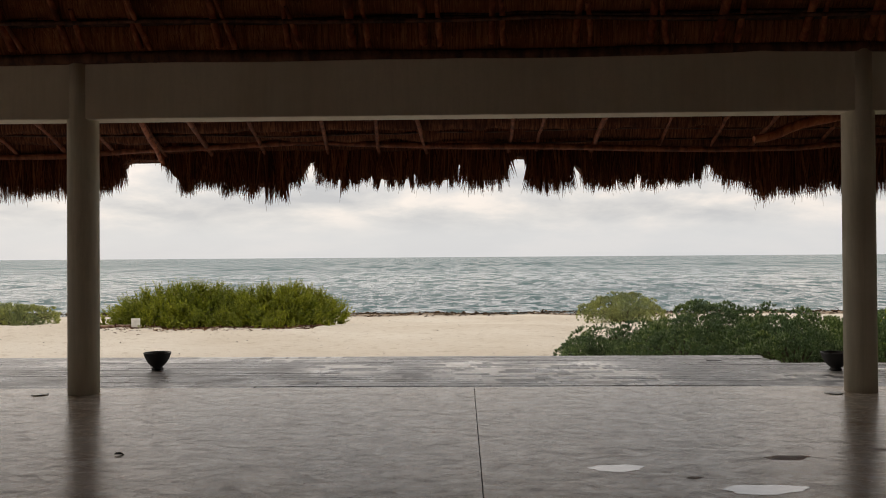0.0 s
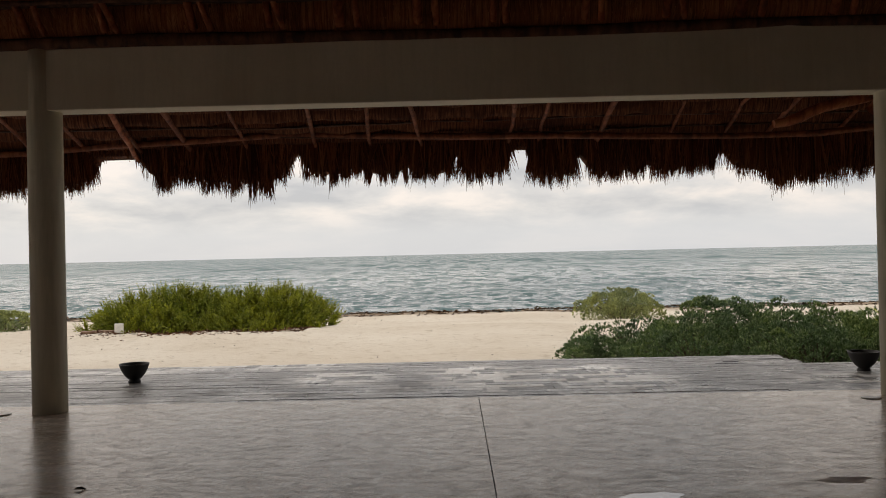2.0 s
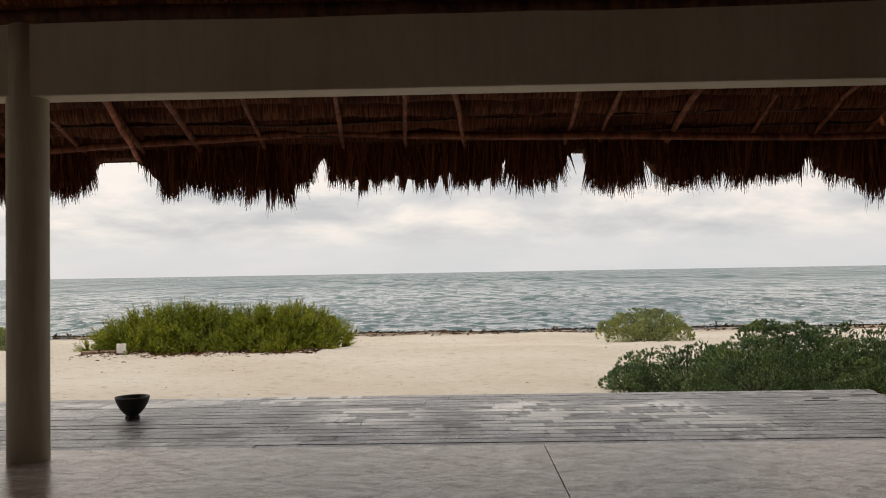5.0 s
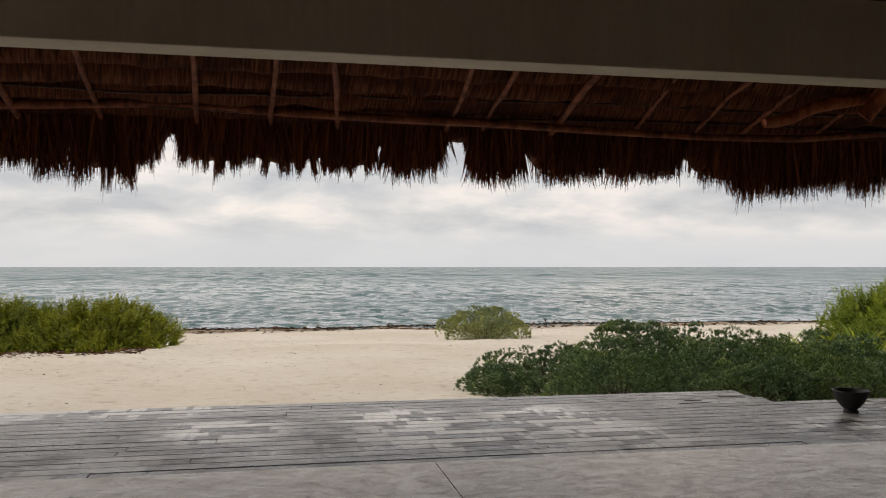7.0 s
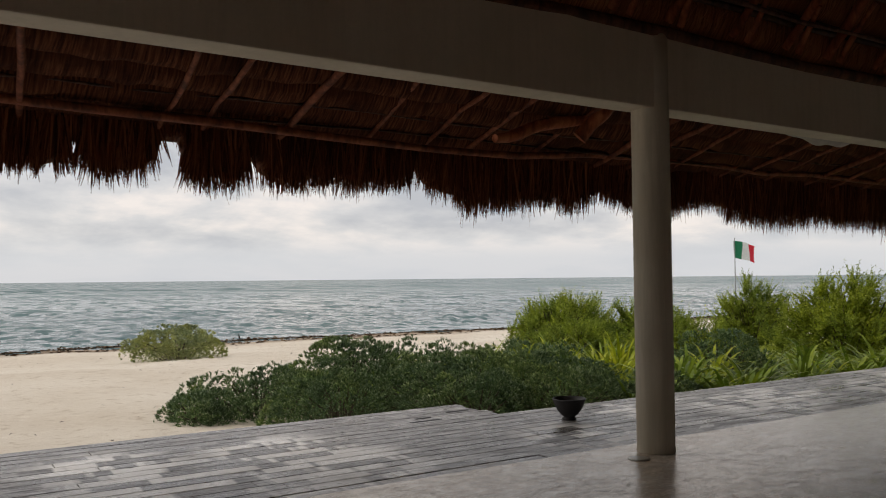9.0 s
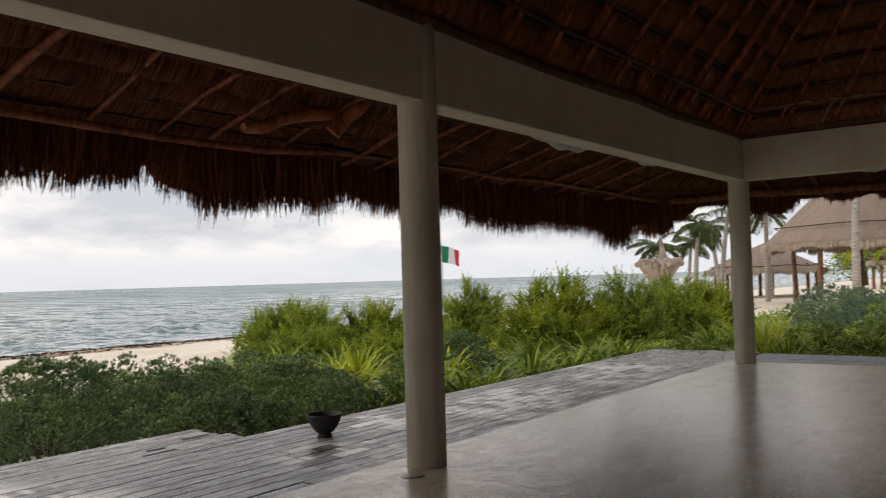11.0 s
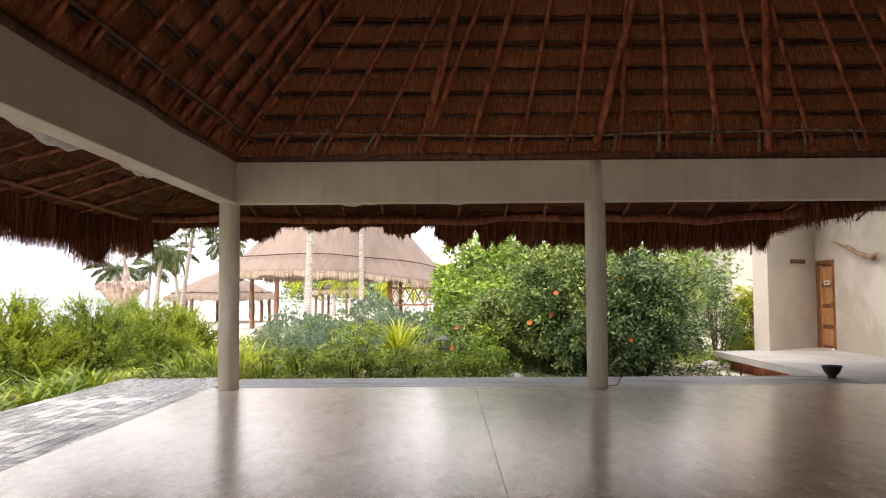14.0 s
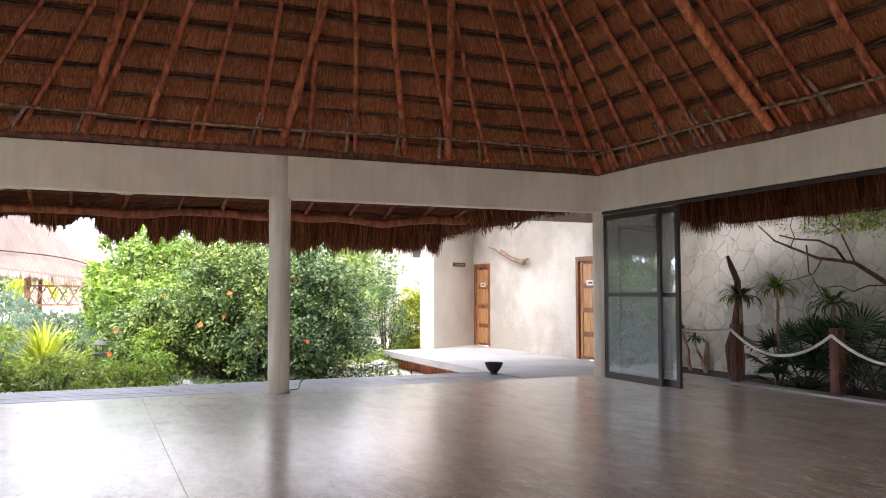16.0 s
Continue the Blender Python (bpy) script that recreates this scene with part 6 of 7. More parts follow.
part("stem", quads("stem", *tube(np.array([(0.02, 0, -0.06), (0.10, 0, 0.28), (0.145, 0, 0.60), (0.03, 0, 0.86), (-0.06, 0, 1.26), (-0.05, 0, 1.58), (0.06, 0.01, 1.80), (0.12, 0.02, 1.95)]), np.array([0.062, 0.066, 0.062, 0.054, 0.050, 0.048, 0.042, 0.024]), 10)), M_PLATE, trunk)
bundle = thing("fibre_bundle", "brown bundle of dry palm fibre leaning on the stone wall", "bundle", pose(8.10, -12.80, -0.12))
g = np.random.default_rng(46)
for k in range(16):
    a = 6.283 * k / 16
    o = np.array([math.cos(a) * 0.045, math.sin(a) * 0.030, 0])
    part("strand", quads("strand", *tube(np.array([o * 0.35 + (0, -0.02, 0.50), o * 0.9 + (0, 0, 0.36), o * 1.15 + (0, 0.02, 0.16), o * 0.9 + (g.normal(0, 0.012), 0.02, 0.0)]), np.array([0.008, 0.014, 0.015, 0.008]), 6)), M_STICK, bundle)


def fan_palm(seed, x, y, n=15, r=0.55, h=0.75):
    g = np.random.default_rng(seed)
    t = thing("fan_palm", "dark green fan palm in a shaded bed", "palm", pose(x, y, -0.14), "courtyard plants")
    fans, stalks = [], []
    for k in range(n):
        az, el = g.uniform(0, 6.28), g.uniform(0.35, 1.35)
        o = np.array([math.cos(az) * math.cos(el), math.sin(az) * math.cos(el), math.sin(el)])
        tip = o * h * g.uniform(0.7, 1.15)
        stalks.append(tube(np.array([(0, 0, 0), tip * 0.5 + (0, 0, 0.03), tip]), 0.010, 5))
        m = 18
        a = np.linspace(-1.9, 1.9, m)
        s = unit(np.cross(o, (0, 0, 1.0)))
        W = np.cos(a)[:, None] * o + np.sin(a)[:, None] * s
        fans.append(leaf_arrays(np.repeat(tip[None], m, 0), W, np.repeat(np.cross(s, o)[None], m, 0), r * g.uniform(0.7, 1.0, m), np.full(m, 0.034), 0.12))
    part("fronds", quads("fronds", *joined(fans), shade=False), M_DARKLEAF, t)
    part("stalk_tangle", quads("stalk_tangle", *joined(stalks)), M_TWIG, t, kind="stuff")
    return t


for s, (x, y, r, h) in enumerate([(5.68, -12.05, 0.36, 0.68), (5.22, -12.1, 0.40, 1.02), (5.0, -11.8, 0.42, 0.6), (4.5, -12.2, 0.42, 0.85), (3.9, -11.9, 0.5, 0.85), (3.3, -12.1, 0.55, 0.95), (2.4, -12.1, 0.6, 1.0), (1.6, -11.8, 0.6, 0.9), (0.6, -12.1, 0.65, 1.0)]):
    fan_palm(420 + s, x, y, 11, r, h)
cover(440, -1.0, 6.0, -12.6, -11.3, 420, 0.35, 0.12, M_DARKLEAF, "dark green planting in the shaded bed")
bare = thing("bare_tree", "bare twisting branches with fine leaves against a wall", "tree", pose(4.35, -12.60, -0.14))
BOUGHS = [(0.050, ((-0.9, 0, -0.1), (-0.6, 0, 0.8), (-0.1, 0, 1.5), (0.45, 0, 1.82), (0.75, 0, 1.87))), (0.026, ((0.75, 0, 1.87), (1.08, 0, 1.91), (1.49, 0, 2.06), (1.92, 0, 2.22), (2.25, 0, 2.48))),
          (0.022, ((0.62, 0, 1.86), (0.74, 0.03, 2.04), (1.03, 0.03, 2.17), (1.48, 0.03, 2.22), (1.80, 0.02, 2.30))), (0.013, ((1.28, 0.02, 2.12), (1.26, 0.02, 1.92), (1.25, 0.02, 1.72), (1.10, 0.02, 1.50), (1.0, 0.02, 1.35))),
          (0.010, ((1.01, 0, 1.92), (1.10, 0, 1.78), (1.19, 0, 1.68), (1.45, 0, 1.62), (1.71, 0, 1.58))), (0.014, ((0.45, 0, 1.82), (0.70, 0, 2.3), (1.0, 0, 2.55), (1.3, 0, 2.75), (1.5, 0, 2.95))),
          (0.012, ((-0.1, 0, 1.5), (0.2, 0.05, 1.50), (0.45, 0.05, 1.42), (0.66, 0.05, 1.50), (0.9, 0.05, 1.48))), (0.009, ((1.60, 0, 2.10), (1.52, 0, 2.25), (1.60, 0, 2.42), (1.55, 0, 2.55), (1.62, 0, 2.7)))]
for k, (r, pts) in enumerate(BOUGHS):
    part("limb" if k else "trunk", quads("limb", *tube(np.array(pts), np.linspace(r, r * 0.45, 5), 7)), M_PLATE, bare)
gq = np.random.default_rng(450)
q, d = dome_points(gq, 5200, 1.9, 0.30, 0.50, 0.25, -0.6)
part("foliage", quads("foliage", *leaf_arrays(q + (-0.35, 0.15, 2.52), d + gq.normal(0, 0.6, d.shape), d + (0, 0, 0.6), np.full(5200, 0.060), np.full(5200, 0.022), 0.1), shade=False), M_COVER, bare)

# crown and upper limbs added out of view to dim the wall behind the bed
q, d = dome_points(gq, 10000, 3.6, 0.95, 1.3, 0.2, -0.5)
part("crown", quads("crown", *leaf_arrays(q + (1.0, 0.25, 4.5), unit(d + gq.normal(0, 0.6, d.shape)), d + (0, 0, 0.8), np.full(10000, 0.16), np.full(10000, 0.07), 0.1), shade=False), M_BROAD_D, bare, "dense leafy crown added out of view to shade the wall")
for k, (a, b) in enumerate([(-1.6, 4.6), (0.4, 5.0), (2.2, 4.7), (3.6, 4.3)]):
    part("limb", quads("limb", *tube(np.array([(0.7, 0, 2.75), (0.6 + a * 0.4, 0.1, 3.5), (a, 0.25, b)]), np.array([0.03, 0.025, 0.01]), 6)), M_STICK, bare)


# ---- huts along the beach ----
def hut(x, y, R, z_eave, z_top, posts, seed, label, sink=0.0):
    g = np.random.default_rng(seed)
    zb = float(ground_z(x, y))
    t = thing("palapa_hut", label, "hut", pose(x, y, zb), "palapa huts")
    n, m = 96, 26
    az = np.linspace(0, 2 * math.pi, n, endpoint=False)
    rows = []
    low = lambda a: sink * np.clip(-np.sin(a), 0, 1) ** 1.4
    s = np.linspace(0, 1, m)
    sup = 1 / (np.abs(np.cos(az)) ** 3.2 + np.abs(np.sin(az)) ** 3.2) ** (1 / 3.2)
    for k, q in enumerate(s):
        # slightly bellied slope
        r = R * (1 - q) ** 0.92 * (1 + 0.006 * np.sin(az * 23 + 0.25 * k) + 0.005 * np.sin(az * 41 - 0.3 * k))
        rows.append(np.stack([np.cos(az) * r * sup, np.sin(az) * r * sup, z_eave + (z_top - z_eave) * q ** 0.96 - low(az) * (1 - q)], -1))
    under = np.stack([np.cos(az) * R * sup * 0.9, np.sin(az) * R * sup * 0.9, z_eave + 0.02 - low(az)], -1)
    cap = np.stack([np.cos(az) * 0.05, np.sin(az) * 0.05, np.full(n, z_top - 0.35)], -1)
    rows = [cap, under] + rows
    V = np.stack(rows, 0).reshape(-1, 3)
    i, j = np.meshgrid(np.arange(len(rows) - 1), np.arange(n), indexing="ij")
    F = np.stack([i * n + j, i * n + (j + 1) % n, (i + 1) * n + (j + 1) % n, (i + 1) * n + j], -1).reshape(-1, 4)
    uv = np.stack([np.tile(az * R, len(rows)), np.repeat(np.arange(len(rows)) * 0.12, n)], -1)
    cone = part("thatch", quads("thatch", V, F, uv), M_HUT, t, "pale weathered thatch roof")
    k = 2600
    a = g.uniform(0, 6.283, k)
    su = 1 / (np.abs(np.cos(a)) ** 3.2 + np.abs(np.sin(a)) ** 3.2) ** (1 / 3.2)
    o = np.stack([np.cos(a) * su, np.sin(a) * su, 0 * a], -1)
    P = o * R * 1.0 + np.array([0, 0, 1.0]) * (z_eave + 0.12 - low(a))[:, None]
    L = 0.28 + 0.14 * np.sin(a * 9) * np.sin(a * 17) + g.uniform(0, 0.12, k)
    part("straw_edge", quads("straw_edge", *leaf_arrays(P, o * 0.12 - (0, 0, 1.0) + g.normal(0, 0.05, P.shape), o, L, np.full(k, 0.07), 0.0), shade=False), M_FRINGE_OUT, cone, kind="stuff")
    zr = z_eave + (z_top - z_eave) * 0.16
    ring = np.stack([np.cos(az) * R * sup * 0.90, np.sin(az) * R * sup * 0.90, zr + 0.03 * np.sin(az * 7) - low(az) * 0.86], -1)
    part("tie_rope", quads("tie_rope", *tube(np.vstack([ring, ring[:1]]), 0.028, 5)), M_BATTEN, cone, "dark rope tied round the thatch")
    for k in range(posts):
        a = 2 * math.pi * (k + 0.5) / posts
        su = 1 / (abs(math.cos(a)) ** 3.2 + abs(math.sin(a)) ** 3.2) ** (1 / 3.2)
        c, d = math.cos(a) * R * 0.84 * su, math.sin(a) * R * 0.84 * su
        pole("post", (c, d, -0.2), (c * 0.99, d * 0.99, z_eave + 0.4 - float(low(a))), 0.13, 0.11, M_HUTPOST, t, 0.015)
    return t


hut(39.5, 2.5, 5.9, 2.62, 8.2, 6, 501, "large thatched beach hut on brown timber posts", 0.9)
big = bpy.data.objects["palapa_hut"]
rail = []
for z in (1.10, 1.90):
    rail.append(tube(np.array([(-4.95, -4.7, z), (-4.95, -2.6, z)]), np.array([0.05, 0.05]), 6))
for k in range(5):
    ya = -4.7 + k * 0.42
    rail.append(tube(np.array([(-4.95, ya, 1.10), (-4.95, ya + 0.42, 1.90)]), np.array([0.035, 0.035]), 6))
    rail.append(tube(np.array([(-4.93, ya + 0.42, 1.10), (-4.93, ya, 1.90)]), np.array([0.035, 0.035]), 6))
part("lattice_railing", quads("lattice_railing", *joined(rail)), M_HUTPOST, big, "crossed pole railing under the eave")
hut(52.5, 12.6, 3.6, 1.75, 3.6, 8, 502, "small thatched beach hut on timber posts")
for s, (x, y) in enumerate([(66, 6.5)]):
    hut(x, y, 2.2, 2.0, 3.4, 6, 510 + s, "distant thatched beach umbrella hut")
# palms
palm(521, 31.0, 3.05, 7.2, 0.25, 18, 2.2, 0.135)
palm(522, 33.4, 1.0, 7.6, 0.4, 18, 2.2, 0.105)
for s, (x, y, h) in enumerate([(38.0, 12.1, 4.3), (40.0, 11.4, 5.9), (44, 12.8, 4.4), (43.0, 9.8, 6.4), (48, 11.0, 5.2), (50, 17, 4.0), (41, 14.8, 3.4)]):
    palm(530 + s, x, y, h, 0.7, 20, 1.8, 0.12)
for s, (x, y, h) in enumerate([(56, 4.0, 2.8), (60, 1.5, 3.2), (64, 6.5, 3.4), (58, -2, 3.0), (53, 0.5, 2.6), (68, 9.5, 3.2), (49, -1.5, 3.2)]):
    palm(545 + s, x, y, h, 0.3, 18, 2.3, 0.13, None, True)
for s, (x, y) in enumerate([(50, -8), (58, -9), (66, -6), (76, -2), (80, 6), (44, -11), (84, 12)]):
    tree(560 + s, x, y, 4.6, 4.2, 4.2, 3.6, 2600, 0.4, (M_BROAD, M_BROAD_Y)[s % 2])

# upturned stump on the beach
st = thing("driftwood_stump", "bleached upturned tree stump with spreading roots", "stump", pose(24.0, 8.25, float(ground_z(24, 8.25)) + 0.22) @ Matrix.Scale(1.2, 4))
part("trunk", quads("trunk", *tube(crooked((0, 0, -0.5), (0.05, -0.05, 2.35), 10, 0.03), np.array([0.36, 0.28, 0.23, 0.20, 0.22, 0.25, 0.20, 0.12, 0.07, 0.04]), 14)), M_DRIFT, st)
gs = np.random.default_rng(7)
for k in range(18):
    a = 2 * math.pi * k / 18
    l = (0.85 if k % 2 else 0.66) * gs.uniform(0.75, 1.1)
    o = np.array([math.cos(a) * 0.6, math.sin(a), 0])
    part("root", quads("root", *tube(np.array([o * 0.08 + (0, 0, 1.0), o * l * 0.45 + (0, 0, 1.35), o * l * 0.8 + (0, 0, 1.62), o * l + (0, 0, 1.62 + gs.uniform(-0.16, 0.06))]), np.array([0.17, 0.17, 0.14, 0.08]), 8)), M_DRIFT, st)

# flag
fl = thing("flag", "green white and red flag on a slim pole", "flag", pose(63.0, 48.0, -1.6))
part("flagpole", lathe([(0.06, 0), (0.05, 3.0), (0.04, 6.5), (0.06, 6.52), (0.001, 6.6)], 10), plain("grey_pole", (0.35, 0.35, 0.35)), fl)
for k, c in enumerate(((0.01, 0.20, 0.09), (0.75, 0.75, 0.72), (0.65, 0.02, 0.04))):
    u = np.linspace(k / 3, (k + 1) / 3, 9)
    v = np.linspace(0, 1, 9)
    U, W = np.meshgrid(u, v)
    X = 2.2 * U * (1 - 0.12 * U)
    V = np.stack([X * 0.8, -X * 0.6 + 0.12 * np.sin(7 * U + 2 * W), 6.3 - 1.7 * (1 - W) - 0.55 * U ** 1.3], -1).reshape(-1, 3)
    i, j = np.meshgrid(np.arange(8), np.arange(8), indexing="ij")
    F = np.stack([i * 9 + j, i * 9 + j + 1, (i + 1) * 9 + j + 1, (i + 1) * 9 + j], -1).reshape(-1, 4)
    band = part("stripe", quads("stripe", V, F), plain("flag_cloth_" + "abc"[k], c, 0.8), fl, ("green", "white", "red")[k] + " cloth stripe")
boxpart("emblem", (0.82, -0.62, 5.02, 0.94, -0.52, 5.34), M_HUTPOST, fl, 0.03)

# ---- small things ----
mk = thing("white_marker", "small white marker board standing in sand", "marker", pose(-12.03, 13.6, float(ground_z(-12.03, 13.6))))
boxpart("board", (-0.11, -0.02, 0.02, 0.11, 0.02, 0.25), plain("white_paint", (0.8, 0.78, 0.72)), mk, 0.006)
boxpart("stake", (-0.02, -0.018, -0.12, 0.02, 0.018, 0.02), M_STICK, mk, 0.003)
lg = thing("driftwood_plank", "grey driftwood plank half buried in sand", "plank", pose(-12.55, 13.8, float(ground_z(-12.55, 13.8)), 0, 0, 8))
boxpart("board", (-0.5, -0.07, -0.05, 0.5, 0.07, 0.06), M_STICK, lg, 0.02)
for x, y in ((-7.37, -0.07), (-0.29, -0.11)):
    fp = thing("floor_plate", "small round metal cover set in the floor", "floor plate", pose(x, y, 0), "floor plates")
    part("disc", lathe([(0.075, 0.0), (0.075, 0.006), (0.060, 0.009), (0.002, 0.009)], 24), plain("dull_steel", (0.45, 0.43, 0.40), 0.45, 0.7), fp)
# near-white patches with a strong clear coat
M_PALE_GLOSS = plain("glossy_pale_patch", (0.93, 0.90, 0.85), 0.2)
for key, q in (("Coat Weight", 1.0), ("Coat IOR", 1.9), ("Coat Roughness", 0.05)):
    M_PALE_GLOSS.node_tree.nodes["Principled BSDF"].inputs[key].default_value = q
for k, (x, y, rx, ry) in enumerate([(-2.66, -2.64, 0.155, 0.080), (-1.97, -3.07, 0.22, 0.09)]):
    bm = bmesh.new()
    ring = []
    for a in np.linspace(0, 2 * math.pi, 40, endpoint=False):
        w = 1 + 0.10 * math.sin(3 * a + k) + 0.06 * math.sin(7 * a)
        ring.append(bm.verts.new((rx * w * math.cos(a), ry * w * math.sin(a), 0.0015)))
    bm.faces.new(ring)
    pd = tagged(part("floor_patch", bm, M_PALE_GLOSS), "glossy pale patch on the concrete floor", "patch")
    pd.matrix_basis = pose(x, y, 0, 0, 0, 6)

lf = thing("dry_leaf", "curled dark dry leaf lying on the concrete floor", "leaf", pose(-5.69, -2.32, 0.004, 0, 0, 20))
part("blade", quads("blade", *fold_leaves(np.array([[-0.03, 0, 0.004]]), np.array([[1.0, 0.2, 0.15]]), np.array([[0, 0, 1.0]]), np.array([0.065]), np.array([0.045]), 0.3), shade=False), M_BOWL, lf)
for k, (x, y, rx, ry) in enumerate([(-1.59, -2.40, 0.13, 0.055), (-2.27, -2.84, 0.05, 0.02), (-0.95, -2.2, 0.10, 0.03)]):
    bm = bmesh.new()
    bm.faces.new([bm.verts.new((rx * (1 + 0.22 * math.sin(3 * a + k) + 0.12 * math.sin(8 * a)) * math.cos(a), ry * (1 + 0.22 * math.sin(4 * a + k)) * math.sin(a), 0.0015)) for a in np.linspace(0, 2 * math.pi, 36, endpoint=False)])
    ch = tagged(part("floor_chip", bm, plain("bare_brown_concrete", (0.46, 0.36, 0.275), 0.6, 0, 0.4)), "chipped brown spot in the concrete floor", "chip", "floor chips")
    ch.matrix_basis = pose(x, y, 0, 0, 0, 8)

M_SHEET = plain("white_plastic_sheet", (0.52, 0.47, 0.45), 0.6)


def sagging_sheet(p0, p1, sag, seed):
    p0, p1 = np.array(p0, float), np.array(p1, float)
    n, m = 30, 7
    s = np.linspace(0, 1, n)
    out = np.cross(unit(p1 - p0), (0, 0, 1.0))
    rows = []
    for k in range(m):
        q = k / (m - 1)
        drop = sag * (np.sin(s * math.pi) ** 0.8) * math.sin(q * math.pi) + 0.012 * np.sin(s * 17 + q * 5 + seed)
        rows.append(p0 + (p1 - p0) * s[:, None] + out * 0.22 * q - np.array([0, 0, 1.0]) * (drop - 0.05 * q)[:, None])
    V = np.stack(rows, 1).reshape(-1, 3)
    i, j = np.meshgrid(np.arange(n - 1), np.arange(m - 1), indexing="ij")
    F = np.stack([i * m + j, i * m + j + 1, (i + 1) * m + j + 1, (i + 1) * m + j], -1).reshape(-1, 4)
    ob = part("plastic_sheet", quads("plastic_sheet", V, F), M_SHEET)
    so = ob.modifiers.new("thick", "SOLIDIFY")
    so.thickness = 0.004
    return tagged(ob, "sagging white plastic sheet tucked behind the beam", "plastic sheet", "plastic sheets")


sagging_sheet((3.1, 0.13, 2.53), (2.0, 0.13, 2.53), 0.085, 1)
sagging_sheet((4.75, 0.13, 2.53), (4.1, 0.13, 2.53), 0.05, 2)
sagging_sheet((7.13, -2.1, 2.52), (7.13, -1.2, 2.52), 0.06, 3)
sagging_sheet((7.13, -3.5, 2.52), (7.13, -2.6, 2.52), 0.05, 4)


def rock(x, y, r, seed, label, z=None):
    g = np.random.default_rng(seed)
    bm = bmesh.new()
    bmesh.ops.create_icosphere(bm, subdivisions=3, radius=r)
    for v in bm.verts:
        n = noise.noise(v.co * (1.7 / r) + Vector((seed, 0, 0)))
        v.co *= 1 + 0.28 * n
        v.co.z *= 0.6
    for f in bm.faces:
        f.smooth = True
    ob = tagged(part("rock", bm, M_SLAB), label, "rock", "garden rocks")
    ob.matrix_basis = pose(x, y, (float(ground_z(x, y)) if z is None else z) + r * 0.2, 0, 0, g.uniform(0, 360))
    return ob


for s, (x, y, r) in enumerate([(10.2, -4.35, 0.15), (10.5, -4.65, 0.13), (10.1, -5.55, 0.09), (10.4, -6.2, 0.08), (10.75, -4.15, 0.17), (13.2, -8.35, 0.26), (12.7, -8.2, 0.20)]):
    rock(x, y, r, 600 + s, "pale limestone rock at the shrubs' feet")
ln = thing("stone_lantern", "small grey stone garden lantern among plants", "lantern", pose(11.82, -2.85, float(ground_z(11.82, -2.85)) + 0.12) @ Matrix.Scale(0.52, 4))
M_LSTONE = plain("grey_lantern_stone", (0.12, 0.115, 0.10), 0.9, 0, 0.3)
boxpart("base", (-0.16, -0.16, -0.30, 0.16, 0.16, 0.30), M_LSTONE, ln, 0.02)
for a, b in ((-0.12, -0.12), (0.08, -0.12), (-0.12, 0.08), (0.08, 0.08)):
    boxpart("pillar", (a, b, 0.34, a + 0.04, b + 0.04, 0.58), M_LSTONE, ln, 0.005)
boxpart("plate", (-0.19, -0.19, 0.30, 0.19, 0.19, 0.34), M_LSTONE, ln, 0.01)
part("roof", lathe([(0.26, 0.58), (0.25, 0.61), (0.12, 0.72), (0.04, 0.76), (0.05, 0.80), (0.002, 0.84)], 8), M_LSTONE, ln)

# white building beyond the garden
wb = thing("white_building", "distant white building with dark windows and thatch", "building", pose(27.5, -15.5, -0.5))
boxpart("wall", (-4, -3, 0, 4, 3, 4.2), M_WALL, wb, 0.02)
for a in (-2.0, 0.2, 2.2):
    boxpart("window", (-4.02, a - 0.18, 3.0, -3.98, a + 0.18, 3.5), M_FRAME, wb, 0)
part("roof", lathe([(0.3, 4.2), (4.2, 4.1), (4.1, 4.5), (2.2, 6.0), (0.1, 7.2)], 24), M_THATCH_OUT, wb)

# weed line at the water's edge
gw = np.random.default_rng(700)
n = 15000
X = gw.uniform(-60, 90, n)
line = 0.45 * np.sin(X * 0.21) + 0.25 * np.sin(X * 0.73 + 1)
Y = np.where(gw.random(n) < 0.72, 32.3 + line + gw.normal(0, 0.16, n), 30.4 + line * 0.8 + gw.normal(0, 0.55, n))
P = np.stack([X, Y, np.maximum(ground_z(X, Y), SEA_Z) + gw.uniform(0.0, 0.035, n)], -1)
W = unit(gw.normal(0, 1, P.shape) * (1, 1, 0.15))
weed = part("seaweed_line", quads("seaweed_line", *leaf_arrays(P, W, np.array([[0, 0, 1.0]]) + gw.normal(0, 0.4, P.shape), gw.uniform(0.12, 0.32, n), gw.uniform(0.05, 0.12, n), 0.2), shade=False),
            leaf_mat("brown_seaweed", (0.03, 0.016, 0.008), (0.07, 0.038, 0.018), (0.16, 0.10, 0.055), 0.7, 0.05))
tagged(weed, "brown seaweed washed up along the shore", "seaweed", kind="stuff")
n = 420
X, Y = gw.uniform(-20, 8, n), gw.uniform(3, 27, n)
P = np.stack([X, Y, ground_z(X, Y) + 0.01], -1)
deb = part("beach_litter", quads("beach_litter", *leaf_arrays(P, unit(gw.normal(0, 1, P.shape) * (1, 1, 0.25)), np.array([[0, 0, 1.0]]) + gw.normal(0, 0.3, P.shape), gw.uniform(0.02, 0.09, n), gw.uniform(0.012, 0.035, n), 0.2), shade=False), M_TWIG)
tagged(deb, "scattered dry leaves and twigs on the sand", "litter", kind="stuff")
n = 3500
X = gw.uniform(-13.0, -7.4, n)
Y = 14.5 + gw.normal(0, 0.7, n)
P = np.stack([X, Y, ground_z(X, Y) + 0.015], -1)
